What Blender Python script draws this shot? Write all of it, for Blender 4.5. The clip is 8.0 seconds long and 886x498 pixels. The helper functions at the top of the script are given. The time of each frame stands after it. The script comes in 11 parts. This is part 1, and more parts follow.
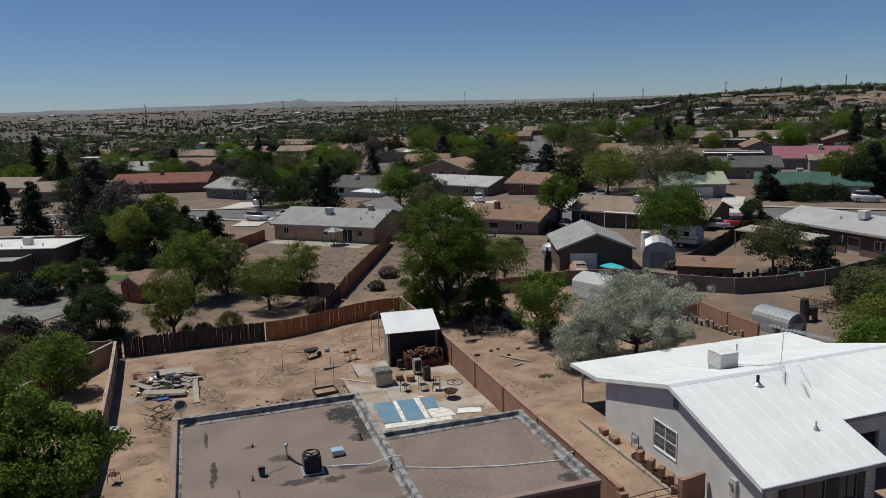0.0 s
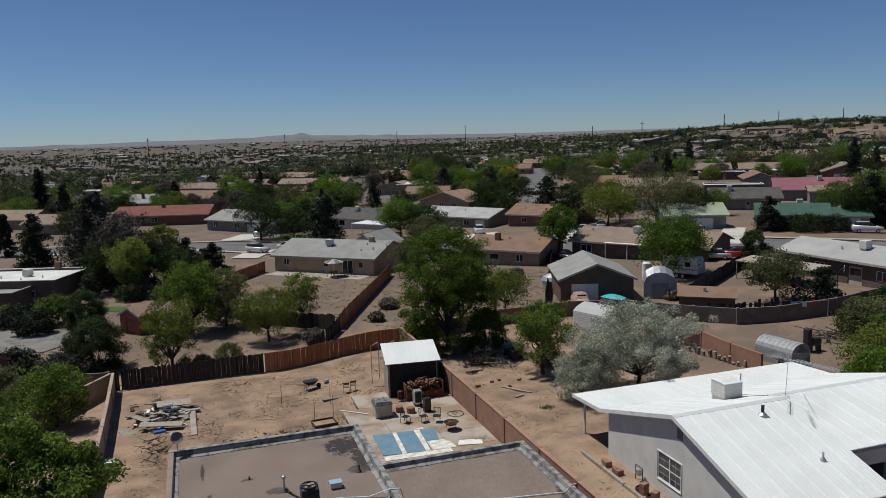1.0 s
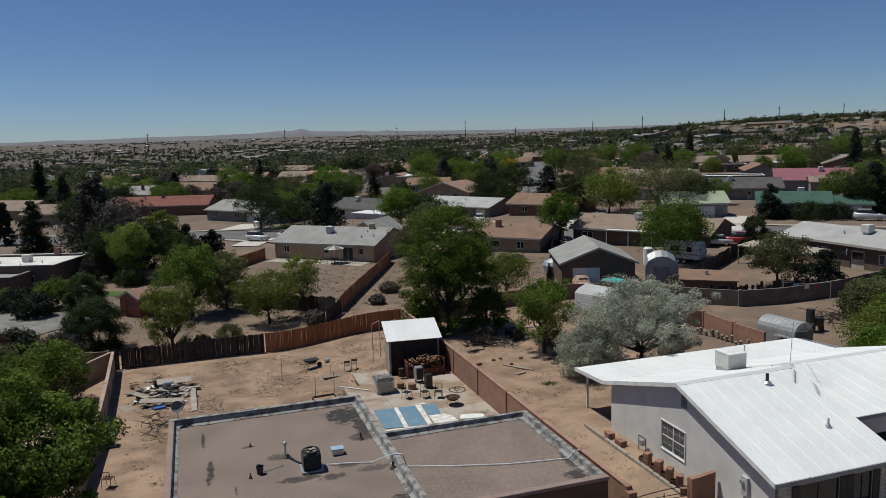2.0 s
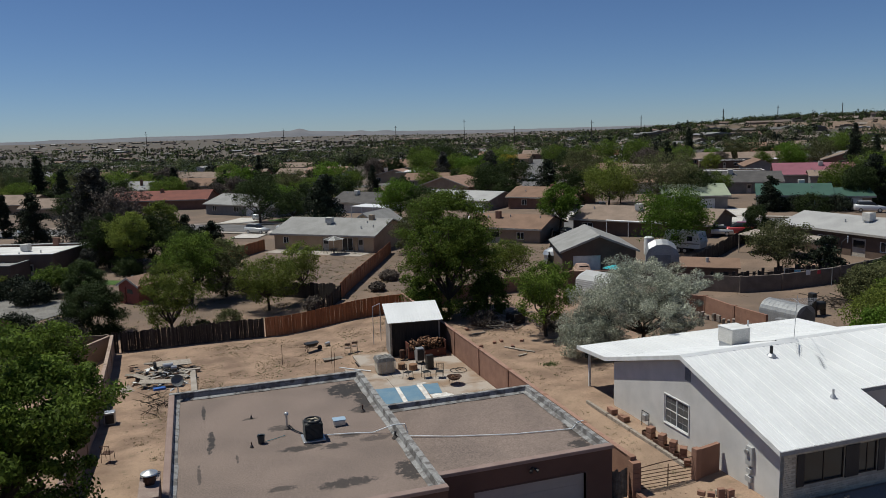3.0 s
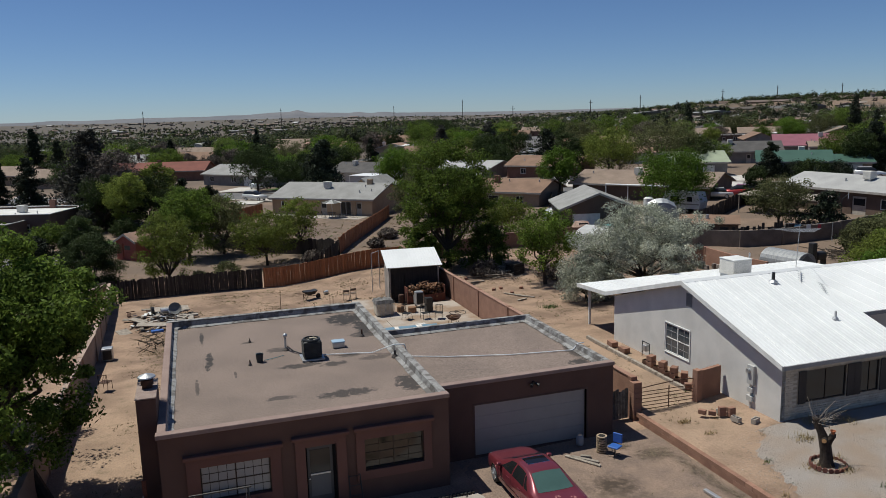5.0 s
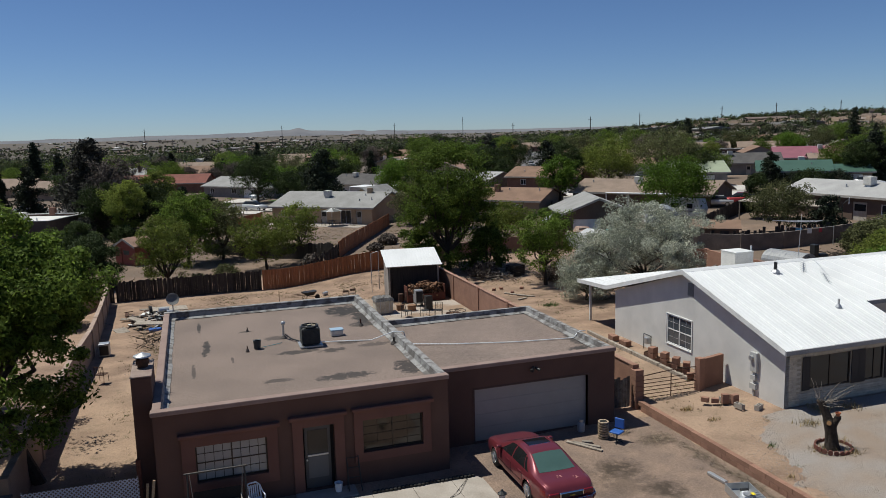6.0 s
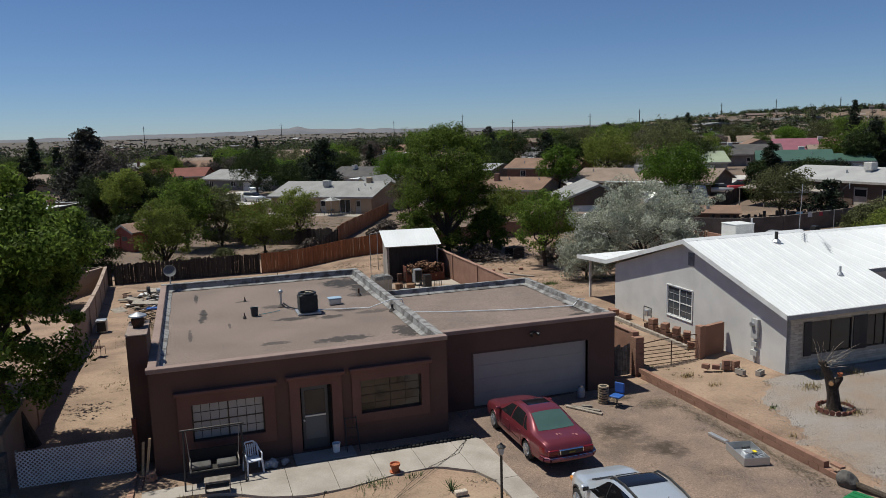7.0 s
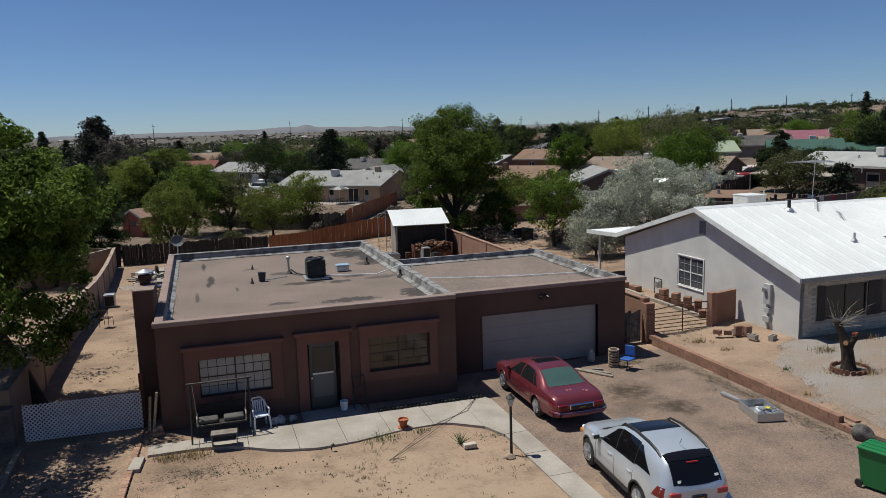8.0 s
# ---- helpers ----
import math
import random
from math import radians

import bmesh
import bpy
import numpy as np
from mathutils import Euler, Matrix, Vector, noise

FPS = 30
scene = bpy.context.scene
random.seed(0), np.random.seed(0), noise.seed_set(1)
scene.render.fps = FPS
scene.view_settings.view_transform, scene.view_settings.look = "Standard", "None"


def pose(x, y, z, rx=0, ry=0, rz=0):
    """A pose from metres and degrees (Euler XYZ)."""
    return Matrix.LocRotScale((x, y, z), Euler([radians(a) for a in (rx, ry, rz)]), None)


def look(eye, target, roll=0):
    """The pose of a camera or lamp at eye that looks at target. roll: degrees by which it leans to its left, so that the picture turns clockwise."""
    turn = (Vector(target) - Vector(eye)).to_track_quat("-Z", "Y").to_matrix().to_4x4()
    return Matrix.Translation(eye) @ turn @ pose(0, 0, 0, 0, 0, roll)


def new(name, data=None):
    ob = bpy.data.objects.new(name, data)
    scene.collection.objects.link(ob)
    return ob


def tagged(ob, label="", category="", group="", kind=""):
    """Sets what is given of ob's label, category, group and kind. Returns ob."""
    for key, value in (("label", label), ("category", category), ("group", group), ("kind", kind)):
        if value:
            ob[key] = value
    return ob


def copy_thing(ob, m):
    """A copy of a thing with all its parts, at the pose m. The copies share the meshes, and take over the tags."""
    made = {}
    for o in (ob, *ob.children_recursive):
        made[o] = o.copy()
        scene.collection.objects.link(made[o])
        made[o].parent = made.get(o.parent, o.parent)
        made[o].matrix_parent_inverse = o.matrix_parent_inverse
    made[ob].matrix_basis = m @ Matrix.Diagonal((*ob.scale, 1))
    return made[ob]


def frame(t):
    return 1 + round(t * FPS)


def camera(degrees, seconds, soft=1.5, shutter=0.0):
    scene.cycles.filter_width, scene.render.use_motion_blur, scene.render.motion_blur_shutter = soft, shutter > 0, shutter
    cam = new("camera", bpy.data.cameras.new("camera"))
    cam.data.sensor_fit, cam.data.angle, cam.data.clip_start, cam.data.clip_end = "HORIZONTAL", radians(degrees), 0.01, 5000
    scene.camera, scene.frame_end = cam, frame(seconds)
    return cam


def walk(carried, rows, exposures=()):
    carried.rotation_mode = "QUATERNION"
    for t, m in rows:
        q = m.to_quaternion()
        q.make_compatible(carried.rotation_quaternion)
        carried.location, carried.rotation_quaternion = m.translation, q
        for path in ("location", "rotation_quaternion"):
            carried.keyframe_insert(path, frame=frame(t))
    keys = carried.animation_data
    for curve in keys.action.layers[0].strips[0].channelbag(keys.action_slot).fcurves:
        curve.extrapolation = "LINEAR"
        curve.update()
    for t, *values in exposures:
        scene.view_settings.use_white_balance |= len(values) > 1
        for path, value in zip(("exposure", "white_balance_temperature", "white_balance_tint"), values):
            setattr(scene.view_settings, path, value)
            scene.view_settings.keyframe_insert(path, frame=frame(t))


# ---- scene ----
cam = camera(60.6, 8.0, soft=0.6)
PATH = [
    (0, (-7.722, -24.809, 19.127), (-7.112, -22.942, 18.751), -1.6),
    (0.1, (-7.715, -24.797, 19.131), (-7.104, -22.929, 18.758), -1.7),
    (0.2, (-7.707, -24.785, 19.135), (-7.097, -22.917, 18.762), -1.7),
    (0.3, (-7.7, -24.773, 19.139), (-7.09, -22.905, 18.765), -1.7),
    (0.4, (-7.692, -24.761, 19.142), (-7.083, -22.892, 18.773), -1.7),
    (0.5, (-7.685, -24.749, 19.146), (-7.075, -22.878, 18.787), -1.7),
    (0.6, (-7.676, -24.731, 19.094), (-7.066, -22.862, 18.726), -1.7),
    (0.7, (-7.667, -24.712, 19.042), (-7.059, -22.848, 18.65), -1.7),
    (0.8, (-7.658, -24.694, 18.99), (-7.048, -22.825, 18.625), -1.7),
    (0.9, (-7.649, -24.675, 18.938), (-7.036, -22.799, 18.618), -1.7),
    (1, (-7.64, -24.657, 18.886), (-7.025, -22.776, 18.595), -1.7),
    (1.1, (-7.654, -24.644, 18.739), (-7.04, -22.764, 18.442), -1.7),
    (1.2, (-7.669, -24.632, 18.592), (-7.054, -22.753, 18.284), -1.7),
    (2.3, (-7.824, -24.491, 16.973), (-7.208, -22.612, 16.675), -1.6),
    (2.4, (-7.839, -24.479, 16.826), (-7.222, -22.6, 16.528), -1.6),
    (2.5, (-7.853, -24.466, 16.679), (-7.236, -22.587, 16.381), -1.6),
    (2.6, (-7.877, -24.459, 16.548), (-7.26, -22.58, 16.249), -1.6),
    (2.7, (-7.901, -24.451, 16.417), (-7.284, -22.572, 16.117), -1.6),
    (2.8, (-7.925, -24.444, 16.285), (-7.308, -22.565, 15.985), -1.6),
    (2.9, (-7.949, -24.437, 16.154), (-7.332, -22.558, 15.854), -1.6),
    (3, (-7.974, -24.429, 16.023), (-7.356, -22.551, 15.723), -1.6),
    (3.1, (-7.985, -24.429, 15.886), (-7.368, -22.55, 15.585), -1.6),
    (3.2, (-7.997, -24.428, 15.749), (-7.38, -22.55, 15.447), -1.6),
    (3.3, (-8.009, -24.427, 15.611), (-7.392, -22.549, 15.31), -1.6),
    (3.4, (-8.021, -24.427, 15.474), (-7.403, -22.549, 15.172), -1.6),
    (3.5, (-8.033, -24.426, 15.337), (-7.415, -22.548, 15.035), -1.6),
    (3.6, (-8.047, -24.433, 15.203), (-7.431, -22.56, 14.868), -1.6),
    (3.7, (-8.062, -24.44, 15.068), (-7.445, -22.568, 14.732), -1.6),
    (3.8, (-8.076, -24.448, 14.934), (-7.458, -22.571, 14.621), -1.6),
    (3.9, (-8.09, -24.455, 14.799), (-7.472, -22.577, 14.493), -1.6),
    (4, (-8.105, -24.462, 14.665), (-7.488, -22.588, 14.337), -1.6),
    (4.1, (-8.109, -24.462, 14.521), (-7.493, -22.591, 14.173), -1.6),
    (4.2, (-8.113, -24.462, 14.378), (-7.497, -22.593, 14.018), -1.6),
    (5.3, (-8.159, -24.46, 12.799), (-7.538, -22.586, 12.477), -1.5),
    (5.4, (-8.163, -24.46, 12.656), (-7.542, -22.584, 12.349), -1.5),
    (5.5, (-8.167, -24.46, 12.512), (-7.545, -22.583, 12.213), -1.5),
    (5.6, (-8.163, -24.456, 12.38), (-7.541, -22.581, 12.067), -1.5),
    (5.7, (-8.159, -24.452, 12.248), (-7.538, -22.579, 11.919), -1.5),
    (5.8, (-8.154, -24.448, 12.116), (-7.534, -22.576, 11.782), -1.5),
    (5.9, (-8.15, -24.444, 11.984), (-7.528, -22.567, 11.682), -1.5),
    (6, (-8.145, -24.44, 11.852), (-7.523, -22.563, 11.553), -1.5),
    (6.1, (-8.145, -24.443, 11.717), (-7.522, -22.566, 11.417), -1.5),
    (6.2, (-8.144, -24.447, 11.582), (-7.522, -22.57, 11.281), -1.5),
    (6.3, (-8.143, -24.451, 11.446), (-7.521, -22.574, 11.145), -1.5),
    (6.4, (-8.142, -24.454, 11.311), (-7.52, -22.578, 11.01), -1.5),
    (6.5, (-8.142, -24.458, 11.176), (-7.519, -22.581, 10.874), -1.5),
    (6.6, (-8.137, -24.448, 11.037), (-7.514, -22.572, 10.735), -1.5),
    (6.7, (-8.131, -24.438, 10.899), (-7.509, -22.562, 10.595), -1.6),
    (6.8, (-8.126, -24.428, 10.76), (-7.504, -22.552, 10.456), -1.6),
    (6.9, (-8.121, -24.419, 10.621), (-7.499, -22.542, 10.317), -1.6),
    (7, (-8.116, -24.409, 10.482), (-7.494, -22.533, 10.179), -1.6),
    (7.1, (-8.112, -24.408, 10.35), (-7.49, -22.532, 10.045), -1.6),
    (7.2, (-8.108, -24.407, 10.217), (-7.487, -22.53, 9.912), -1.6),
    (7.3, (-8.104, -24.405, 10.085), (-7.483, -22.529, 9.779), -1.6),
    (7.4, (-8.1, -24.404, 9.953), (-7.479, -22.528, 9.646), -1.7),
    (7.5, (-8.096, -24.403, 9.82), (-7.476, -22.527, 9.514), -1.7),
    (7.6, (-8.106, -24.393, 9.67), (-7.486, -22.516, 9.363), -1.7),
    (7.7, (-8.117, -24.382, 9.519), (-7.496, -22.506, 9.212), -1.7),
    (7.8, (-8.127, -24.372, 9.368), (-7.506, -22.496, 9.061), -1.7),
    (7.9, (-8.137, -24.361, 9.218), (-7.516, -22.485, 8.91), -1.7),
    (8, (-8.147, -24.351, 9.067), (-7.546, -22.468, 8.76), -1.7),
]
walk(cam, [(t, look(eye, target, roll)) for t, eye, target, roll in PATH], [(0, -0.14, 6450, 4), (3.5, -0.07, 6450, 4), (6.0, 0.1, 6450, 4), (8, 0.1, 6450, 4)])

# ---- light: clear late-spring noon, sun high behind the houses ----
SUN_WAY = Vector((-0.34, 0.29, 1.0)).normalized()          # towards the sun
sun_up = math.asin(SUN_WAY.z)
world = bpy.data.worlds.new("sky")
scene.world = world
world.use_nodes = True
wn = world.node_tree.nodes
wn.clear()
sky = wn.new("ShaderNodeTexSky")
sky.sky_type = "NISHITA"
sky.sun_disc = False
sky.sun_elevation = sun_up
sky.sun_rotation = math.atan2(SUN_WAY.x, SUN_WAY.y)
sky.altitude, sky.air_density, sky.dust_density, sky.ozone_density = 2600, 1.0, 0.5, 3.0
sky_bg = wn.new("ShaderNodeBackground")
sky_bg.inputs["Strength"].default_value = 0.054
sky_out = wn.new("ShaderNodeOutputWorld")
sky_tint = wn.new("ShaderNodeMix")          # clear high-desert air: a little bluer
sky_tint.data_type, sky_tint.blend_type = "RGBA", "MULTIPLY"
sky_tint.inputs["Factor"].default_value = 1.0
sky_tint.inputs["B"].default_value = (0.88, 1.0, 1.275, 1)
world.node_tree.links.new(sky.outputs[0], sky_tint.inputs["A"])
world.node_tree.links.new(sky_tint.outputs["Result"], sky_bg.inputs[0])
world.node_tree.links.new(sky_bg.outputs[0], sky_out.inputs[0])
sun_lamp = bpy.data.lights.new("sun", "SUN")
sun_lamp.energy, sun_lamp.angle, sun_lamp.color = 4.5, radians(0.53), (1.0, 0.955, 0.89)
sun_ob = new("sun", sun_lamp)
sun_ob.matrix_world = look(SUN_WAY * 50, (0, 0, 0))

# ---- materials ----
MATS = {}


def surface(name, col, col2=None, big=1.2, fine=25.0, rough=0.85, metal=0.0, bump=0.15, grain=0.25, spec=0.35,
            leaf=0.0, island=0.0, each=0.0, stretch=(1, 1, 1), patchy=(0.38, 0.66)):
    """A weathered surface: two tones in large patches, fine grain and relief, all at real size."""
    if name in MATS:
        return MATS[name]
    m = bpy.data.materials.new(name)
    m.use_nodes = True
    nt = m.node_tree
    n, ln = nt.nodes, nt.links.new
    bsdf = n["Principled BSDF"]
    bsdf.inputs["Roughness"].default_value = rough
    bsdf.inputs["Metallic"].default_value = metal
    bsdf.inputs["Specular IOR Level"].default_value = spec
    geo = n.new("ShaderNodeNewGeometry")
    mp = n.new("ShaderNodeMapping")
    mp.inputs["Scale"].default_value = stretch
    ln(geo.outputs["Position"], mp.inputs["Vector"])
    large = n.new("ShaderNodeTexNoise")
    large.inputs["Scale"].default_value, large.inputs["Detail"].default_value = big, 6
    ln(mp.outputs[0], large.inputs["Vector"])
    ramp = n.new("ShaderNodeMapRange")
    ramp.inputs["From Min"].default_value, ramp.inputs["From Max"].default_value = patchy
    ln(large.outputs[0], ramp.inputs["Value"])
    mix = n.new("ShaderNodeMix")
    mix.data_type = "RGBA"
    mix.inputs["A"].default_value = (*col, 1)
    mix.inputs["B"].default_value = (*(col2 or [c * 0.8 for c in col]), 1)
    ln(ramp.outputs[0], mix.inputs["Factor"])
    small = n.new("ShaderNodeTexNoise")
    small.inputs["Scale"].default_value, small.inputs["Detail"].default_value = fine, 3
    ln(mp.outputs[0], small.inputs["Vector"])
    tone = n.new("ShaderNodeMapRange")
    tone.inputs["From Min"].default_value, tone.inputs["From Max"].default_value = 0.3, 0.7
    tone.inputs["To Min"].default_value, tone.inputs["To Max"].default_value = 1 - grain, 1 + grain
    ln(small.outputs[0], tone.inputs["Value"])
    value = tone.outputs[0]
    for amount, node, socket in ((island, geo, "Random Per Island"), (each, None, "Random")):
        if amount:
            src = node or n.new("ShaderNodeObjectInfo")
            vary = n.new("ShaderNodeMapRange")
            vary.inputs["To Min"].default_value, vary.inputs["To Max"].default_value = 1 - amount, 1 + amount
            ln(src.outputs[socket], vary.inputs["Value"])
            times = n.new("ShaderNodeMath")
            times.operation = "MULTIPLY"
            ln(value, times.inputs[0])
            ln(vary.outputs[0], times.inputs[1])
            value = times.outputs[0]
    scale = n.new("ShaderNodeVectorMath")
    scale.operation = "SCALE"
    ln(mix.outputs["Result"], scale.inputs[0])
    ln(value, scale.inputs["Scale"])
    ln(scale.outputs[0], bsdf.inputs["Base Color"])
    if bump:
        relief = n.new("ShaderNodeBump")
        relief.inputs["Strength"].default_value, relief.inputs["Distance"].default_value = bump, 0.03
        ln(small.outputs[0], relief.inputs["Height"])
        ln(relief.outputs[0], bsdf.inputs["Normal"])
    if leaf:
        bsdf.inputs["Transmission Weight"].default_value = 0.0
        thin = n.new("ShaderNodeBsdfTranslucent")
        ln(scale.outputs[0], thin.inputs["Color"])
        both = n.new("ShaderNodeMixShader")
        both.inputs[0].default_value = leaf
        ln(bsdf.outputs[0], both.inputs[1])
        ln(thin.outputs[0], both.inputs[2])
        ln(both.outputs[0], n["Material Output"].inputs[0])
    MATS[name] = m
    return m


def gloss(name, col, rough=0.2, metal=0.0, coat=0.0, spec=0.5):
    """A smooth made surface: paint, plastic, glass seen from outside, metal."""
    if name in MATS:
        return MATS[name]
    m = surface(name, col, [c * 0.93 for c in col], big=2.0, fine=60, rough=rough, metal=metal, bump=0.0, grain=0.05, spec=spec)
    m.node_tree.nodes["Principled BSDF"].inputs["Coat Weight"].default_value = coat
    m.node_tree.nodes["Principled BSDF"].inputs["Coat Roughness"].default_value = 0.06
    return m


def stained(m, spots, colour, grain=2.2, cut=(0.25, 0.75)):
    """Adds stains with ragged edges to a ground or roof surface: (x, y, half width, half length, depth)."""
    nt = m.node_tree
    n, ln = nt.nodes, nt.links.new
    bsdf = n["Principled BSDF"]
    col = bsdf.inputs["Base Color"].links[0].from_socket
    geo = next(x for x in n if x.type == "NEW_GEOMETRY")
    flat = n.new("ShaderNodeMapping")
    flat.inputs["Scale"].default_value = (1, 1, 0)
    ln(geo.outputs["Position"], flat.inputs["Vector"])
    rough = n.new("ShaderNodeTexNoise")
    rough.inputs["Scale"].default_value, rough.inputs["Detail"].default_value, rough.inputs["Roughness"].default_value = grain, 8, 0.72
    ln(flat.outputs[0], rough.inputs["Vector"])
    for cx, cy, rx, ry, deep in spots:
        mp = n.new("ShaderNodeMapping")
        mp.vector_type = "TEXTURE"
        mp.inputs["Location"].default_value, mp.inputs["Scale"].default_value = (cx, cy, 0), (rx, ry, 1)
        ln(flat.outputs[0], mp.inputs["Vector"])
        ball = n.new("ShaderNodeTexGradient")
        ball.gradient_type = "SPHERICAL"
        ln(mp.outputs[0], ball.inputs["Vector"])
        swing = n.new("ShaderNodeMath")
        swing.operation = "MULTIPLY_ADD"
        swing.inputs[1].default_value, swing.inputs[2].default_value = 3.2, -0.75
        ln(rough.outputs[0], swing.inputs[0])
        both = n.new("ShaderNodeMath")
        both.operation = "MULTIPLY"
        ln(swing.outputs[0], both.inputs[0])
        ln(ball.outputs["Fac"], both.inputs[1])
        mask = n.new("ShaderNodeMapRange")
        mask.inputs["From Min"].default_value, mask.inputs["From Max"].default_value, mask.inputs["To Max"].default_value = *cut, deep
        ln(both.outputs[0], mask.inputs["Value"])
        mix = n.new("ShaderNodeMix")
        mix.data_type = "RGBA"
        mix.inputs["B"].default_value = (*colour, 1)
        ln(mask.outputs[0], mix.inputs["Factor"])
        ln(col, mix.inputs["A"])
        col = mix.outputs["Result"]
    ln(col, bsdf.inputs["Base Color"])
    return m


STUCCO = surface("brown_stucco", (0.120, 0.068, 0.051), (0.096, 0.053, 0.041), 0.7, 40, 0.92, bump=0.25, grain=0.12)
STUCCO_TRIM = surface("trim_stucco", (0.165, 0.082, 0.062), (0.14, 0.068, 0.052), 0.9, 40, 0.9, bump=0.2, grain=0.1)
STUCCO_CAP = surface("parapet_cap_stucco", (0.26, 0.19, 0.165), (0.22, 0.155, 0.135), 1.5, 40, 0.9, bump=0.2, grain=0.12)
FLASHING = surface("silver_roof_coating", (0.26, 0.255, 0.25), (0.115, 0.105, 0.10), 2.6, 18, 0.85, bump=0.4, patchy=(0.46, 0.60), grain=0.2)
ROOFING = stained(surface("tan_mineral_roofing", (0.205, 0.158, 0.134), (0.163, 0.127, 0.109), 0.35, 17, 0.95, bump=0.5, grain=0.33),
                  ((-1.1, 12.9, 1.9, 2.0, 1.0), (-0.6, 11.0, 0.9, 1.9, 0.95), (-0.8, 9.8, 1.3, 0.8, 0.8), (-8.2, 12.2, 0.16, 1.7, 0.9), (-7.95, 8.6, 0.26, 1.7, 0.95), (-8.05, 7.6, 0.2, 0.9, 0.9), (-8.5, 5.2, 0.13, 1.6, 0.7), (-7.0, 6.2, 0.1, 0.7, 0.7), (-4.4, 6.3, 1.5, 0.5, 0.85), (-3.0, 6.0, 1.0, 0.5, 0.8),
                   (-2.2, 6.9, 0.9, 0.4, 0.7), (-1.2, 6.2, 1.2, 0.5, 0.6), (-3.2, 2.4, 1.9, 0.7, 0.85), (-5.6, 2.8, 1.0, 0.4, 0.7), (-0.7, 2.6, 0.9, 1.5, 0.9), (-5.0, 8.9, 0.9, 0.6, 0.7), (6.9, 2.9, 0.9, 0.7, 0.9), (7.3, 4.2, 0.5, 1.6, 0.8), (-6.2, 10.6, 0.6, 0.25, 0.7)), (0.036, 0.032, 0.031), 3.4, (0.30, 0.46))
TAR = surface("black_tar_patch", (0.055, 0.048, 0.045), (0.12, 0.10, 0.09), 2.2, 20, 0.85, bump=0.3, grain=0.3)
WHITE_STUCCO = surface("grey_white_stucco", (0.60, 0.58, 0.55), (0.52, 0.505, 0.48), 0.9, 45, 0.9, bump=0.15, grain=0.06)
WHITE_METAL = surface("white_ribbed_metal", (0.70, 0.705, 0.705), (0.65, 0.655, 0.655), 0.5, 8, 0.45, bump=0.0, grain=0.03, each=0.03)
# brighter than the panels: the laps' sheen is painted into this white
LAP_GLINT = surface("lap_glint_white", (0.80, 0.80, 0.79), (0.75, 0.75, 0.74), 0.5, 8, 0.4, bump=0.0, grain=0.02)
WHITE_PAINT = surface("white_paint", (0.72, 0.72, 0.70), (0.6, 0.6, 0.58), 2, 30, 0.5, bump=0.05, grain=0.05)
CONCRETE = surface("concrete", (0.36, 0.32, 0.28), (0.27, 0.235, 0.20), 0.8, 22, 0.9, bump=0.12, grain=0.1)
SAND = surface("sandy_earth", (0.35, 0.235, 0.155), (0.25, 0.16, 0.105), 0.35, 9, 0.97, bump=0.5, grain=0.28)
GLASS = gloss("dark_window_glass", (0.022, 0.025, 0.028), 0.06, spec=0.45)
DARK = surface("dark_opening", (0.02, 0.018, 0.017), rough=0.9, grain=0.2)
BLACK_METAL = gloss("black_metal", (0.03, 0.03, 0.03), 0.45, 0.3)
GREY_METAL = gloss("galvanised_metal", (0.5, 0.51, 0.52), 0.4, 0.7)
RUST = surface("rusty_iron", (0.09, 0.045, 0.03), (0.05, 0.03, 0.022), 5, 40, 0.85, 0.2, grain=0.25)
BLOCK = surface("brown_block", (0.27, 0.15, 0.105), (0.22, 0.12, 0.085), 1.5, 40, 0.93, bump=0.3, grain=0.15, each=0.1)
BRICK = surface("red_brick", (0.22, 0.10, 0.07), (0.16, 0.075, 0.055), 4, 50, 0.9, bump=0.3, grain=0.15, each=0.2)
TAN_WALL = surface("tan_wall", (0.34, 0.25, 0.19), (0.27, 0.20, 0.15), 0.7, 40, 0.93, bump=0.25, grain=0.12)
WOOD_ORANGE = surface("cedar_boards", (0.33, 0.135, 0.06), (0.25, 0.10, 0.045), 2, 30, 0.85, bump=0.2, grain=0.2, each=0.18, stretch=(6, 6, 0.6))
WOOD_DARK = surface("weathered_dark_boards", (0.050, 0.042, 0.036), (0.03, 0.026, 0.023), 2, 30, 0.92, bump=0.3, grain=0.25, each=0.35, stretch=(6, 6, 0.6))
WOOD_OLD = surface("grey_old_wood", (0.30, 0.26, 0.22), (0.2, 0.17, 0.14), 3, 30, 0.9, bump=0.3, grain=0.25, each=0.25, stretch=(2, 2, 2))
LATTICE = surface("white_lattice_plastic", (0.70, 0.68, 0.70), (0.6, 0.58, 0.6), 3, 30, 0.6, bump=0.05, grain=0.05)
RUBBER = surface("black_rubber", (0.022, 0.022, 0.022), (0.035, 0.033, 0.03), 6, 40, 0.85, grain=0.15, bump=0.05)
PLASTIC_WHITE = gloss("white_plastic", (0.72, 0.74, 0.76), 0.4)
PLASTIC_BLUE = gloss("blue_plastic", (0.025, 0.10, 0.36), 0.5)
BLUE_PAINT = surface("blue_court_paint", (0.11, 0.20, 0.28), (0.15, 0.23, 0.29), 1.5, 25, 0.85, bump=0.1, grain=0.12)
BARK = surface("tree_bark", (0.075, 0.058, 0.045), (0.05, 0.04, 0.03), 5, 30, 0.95, bump=0.5, grain=0.3)


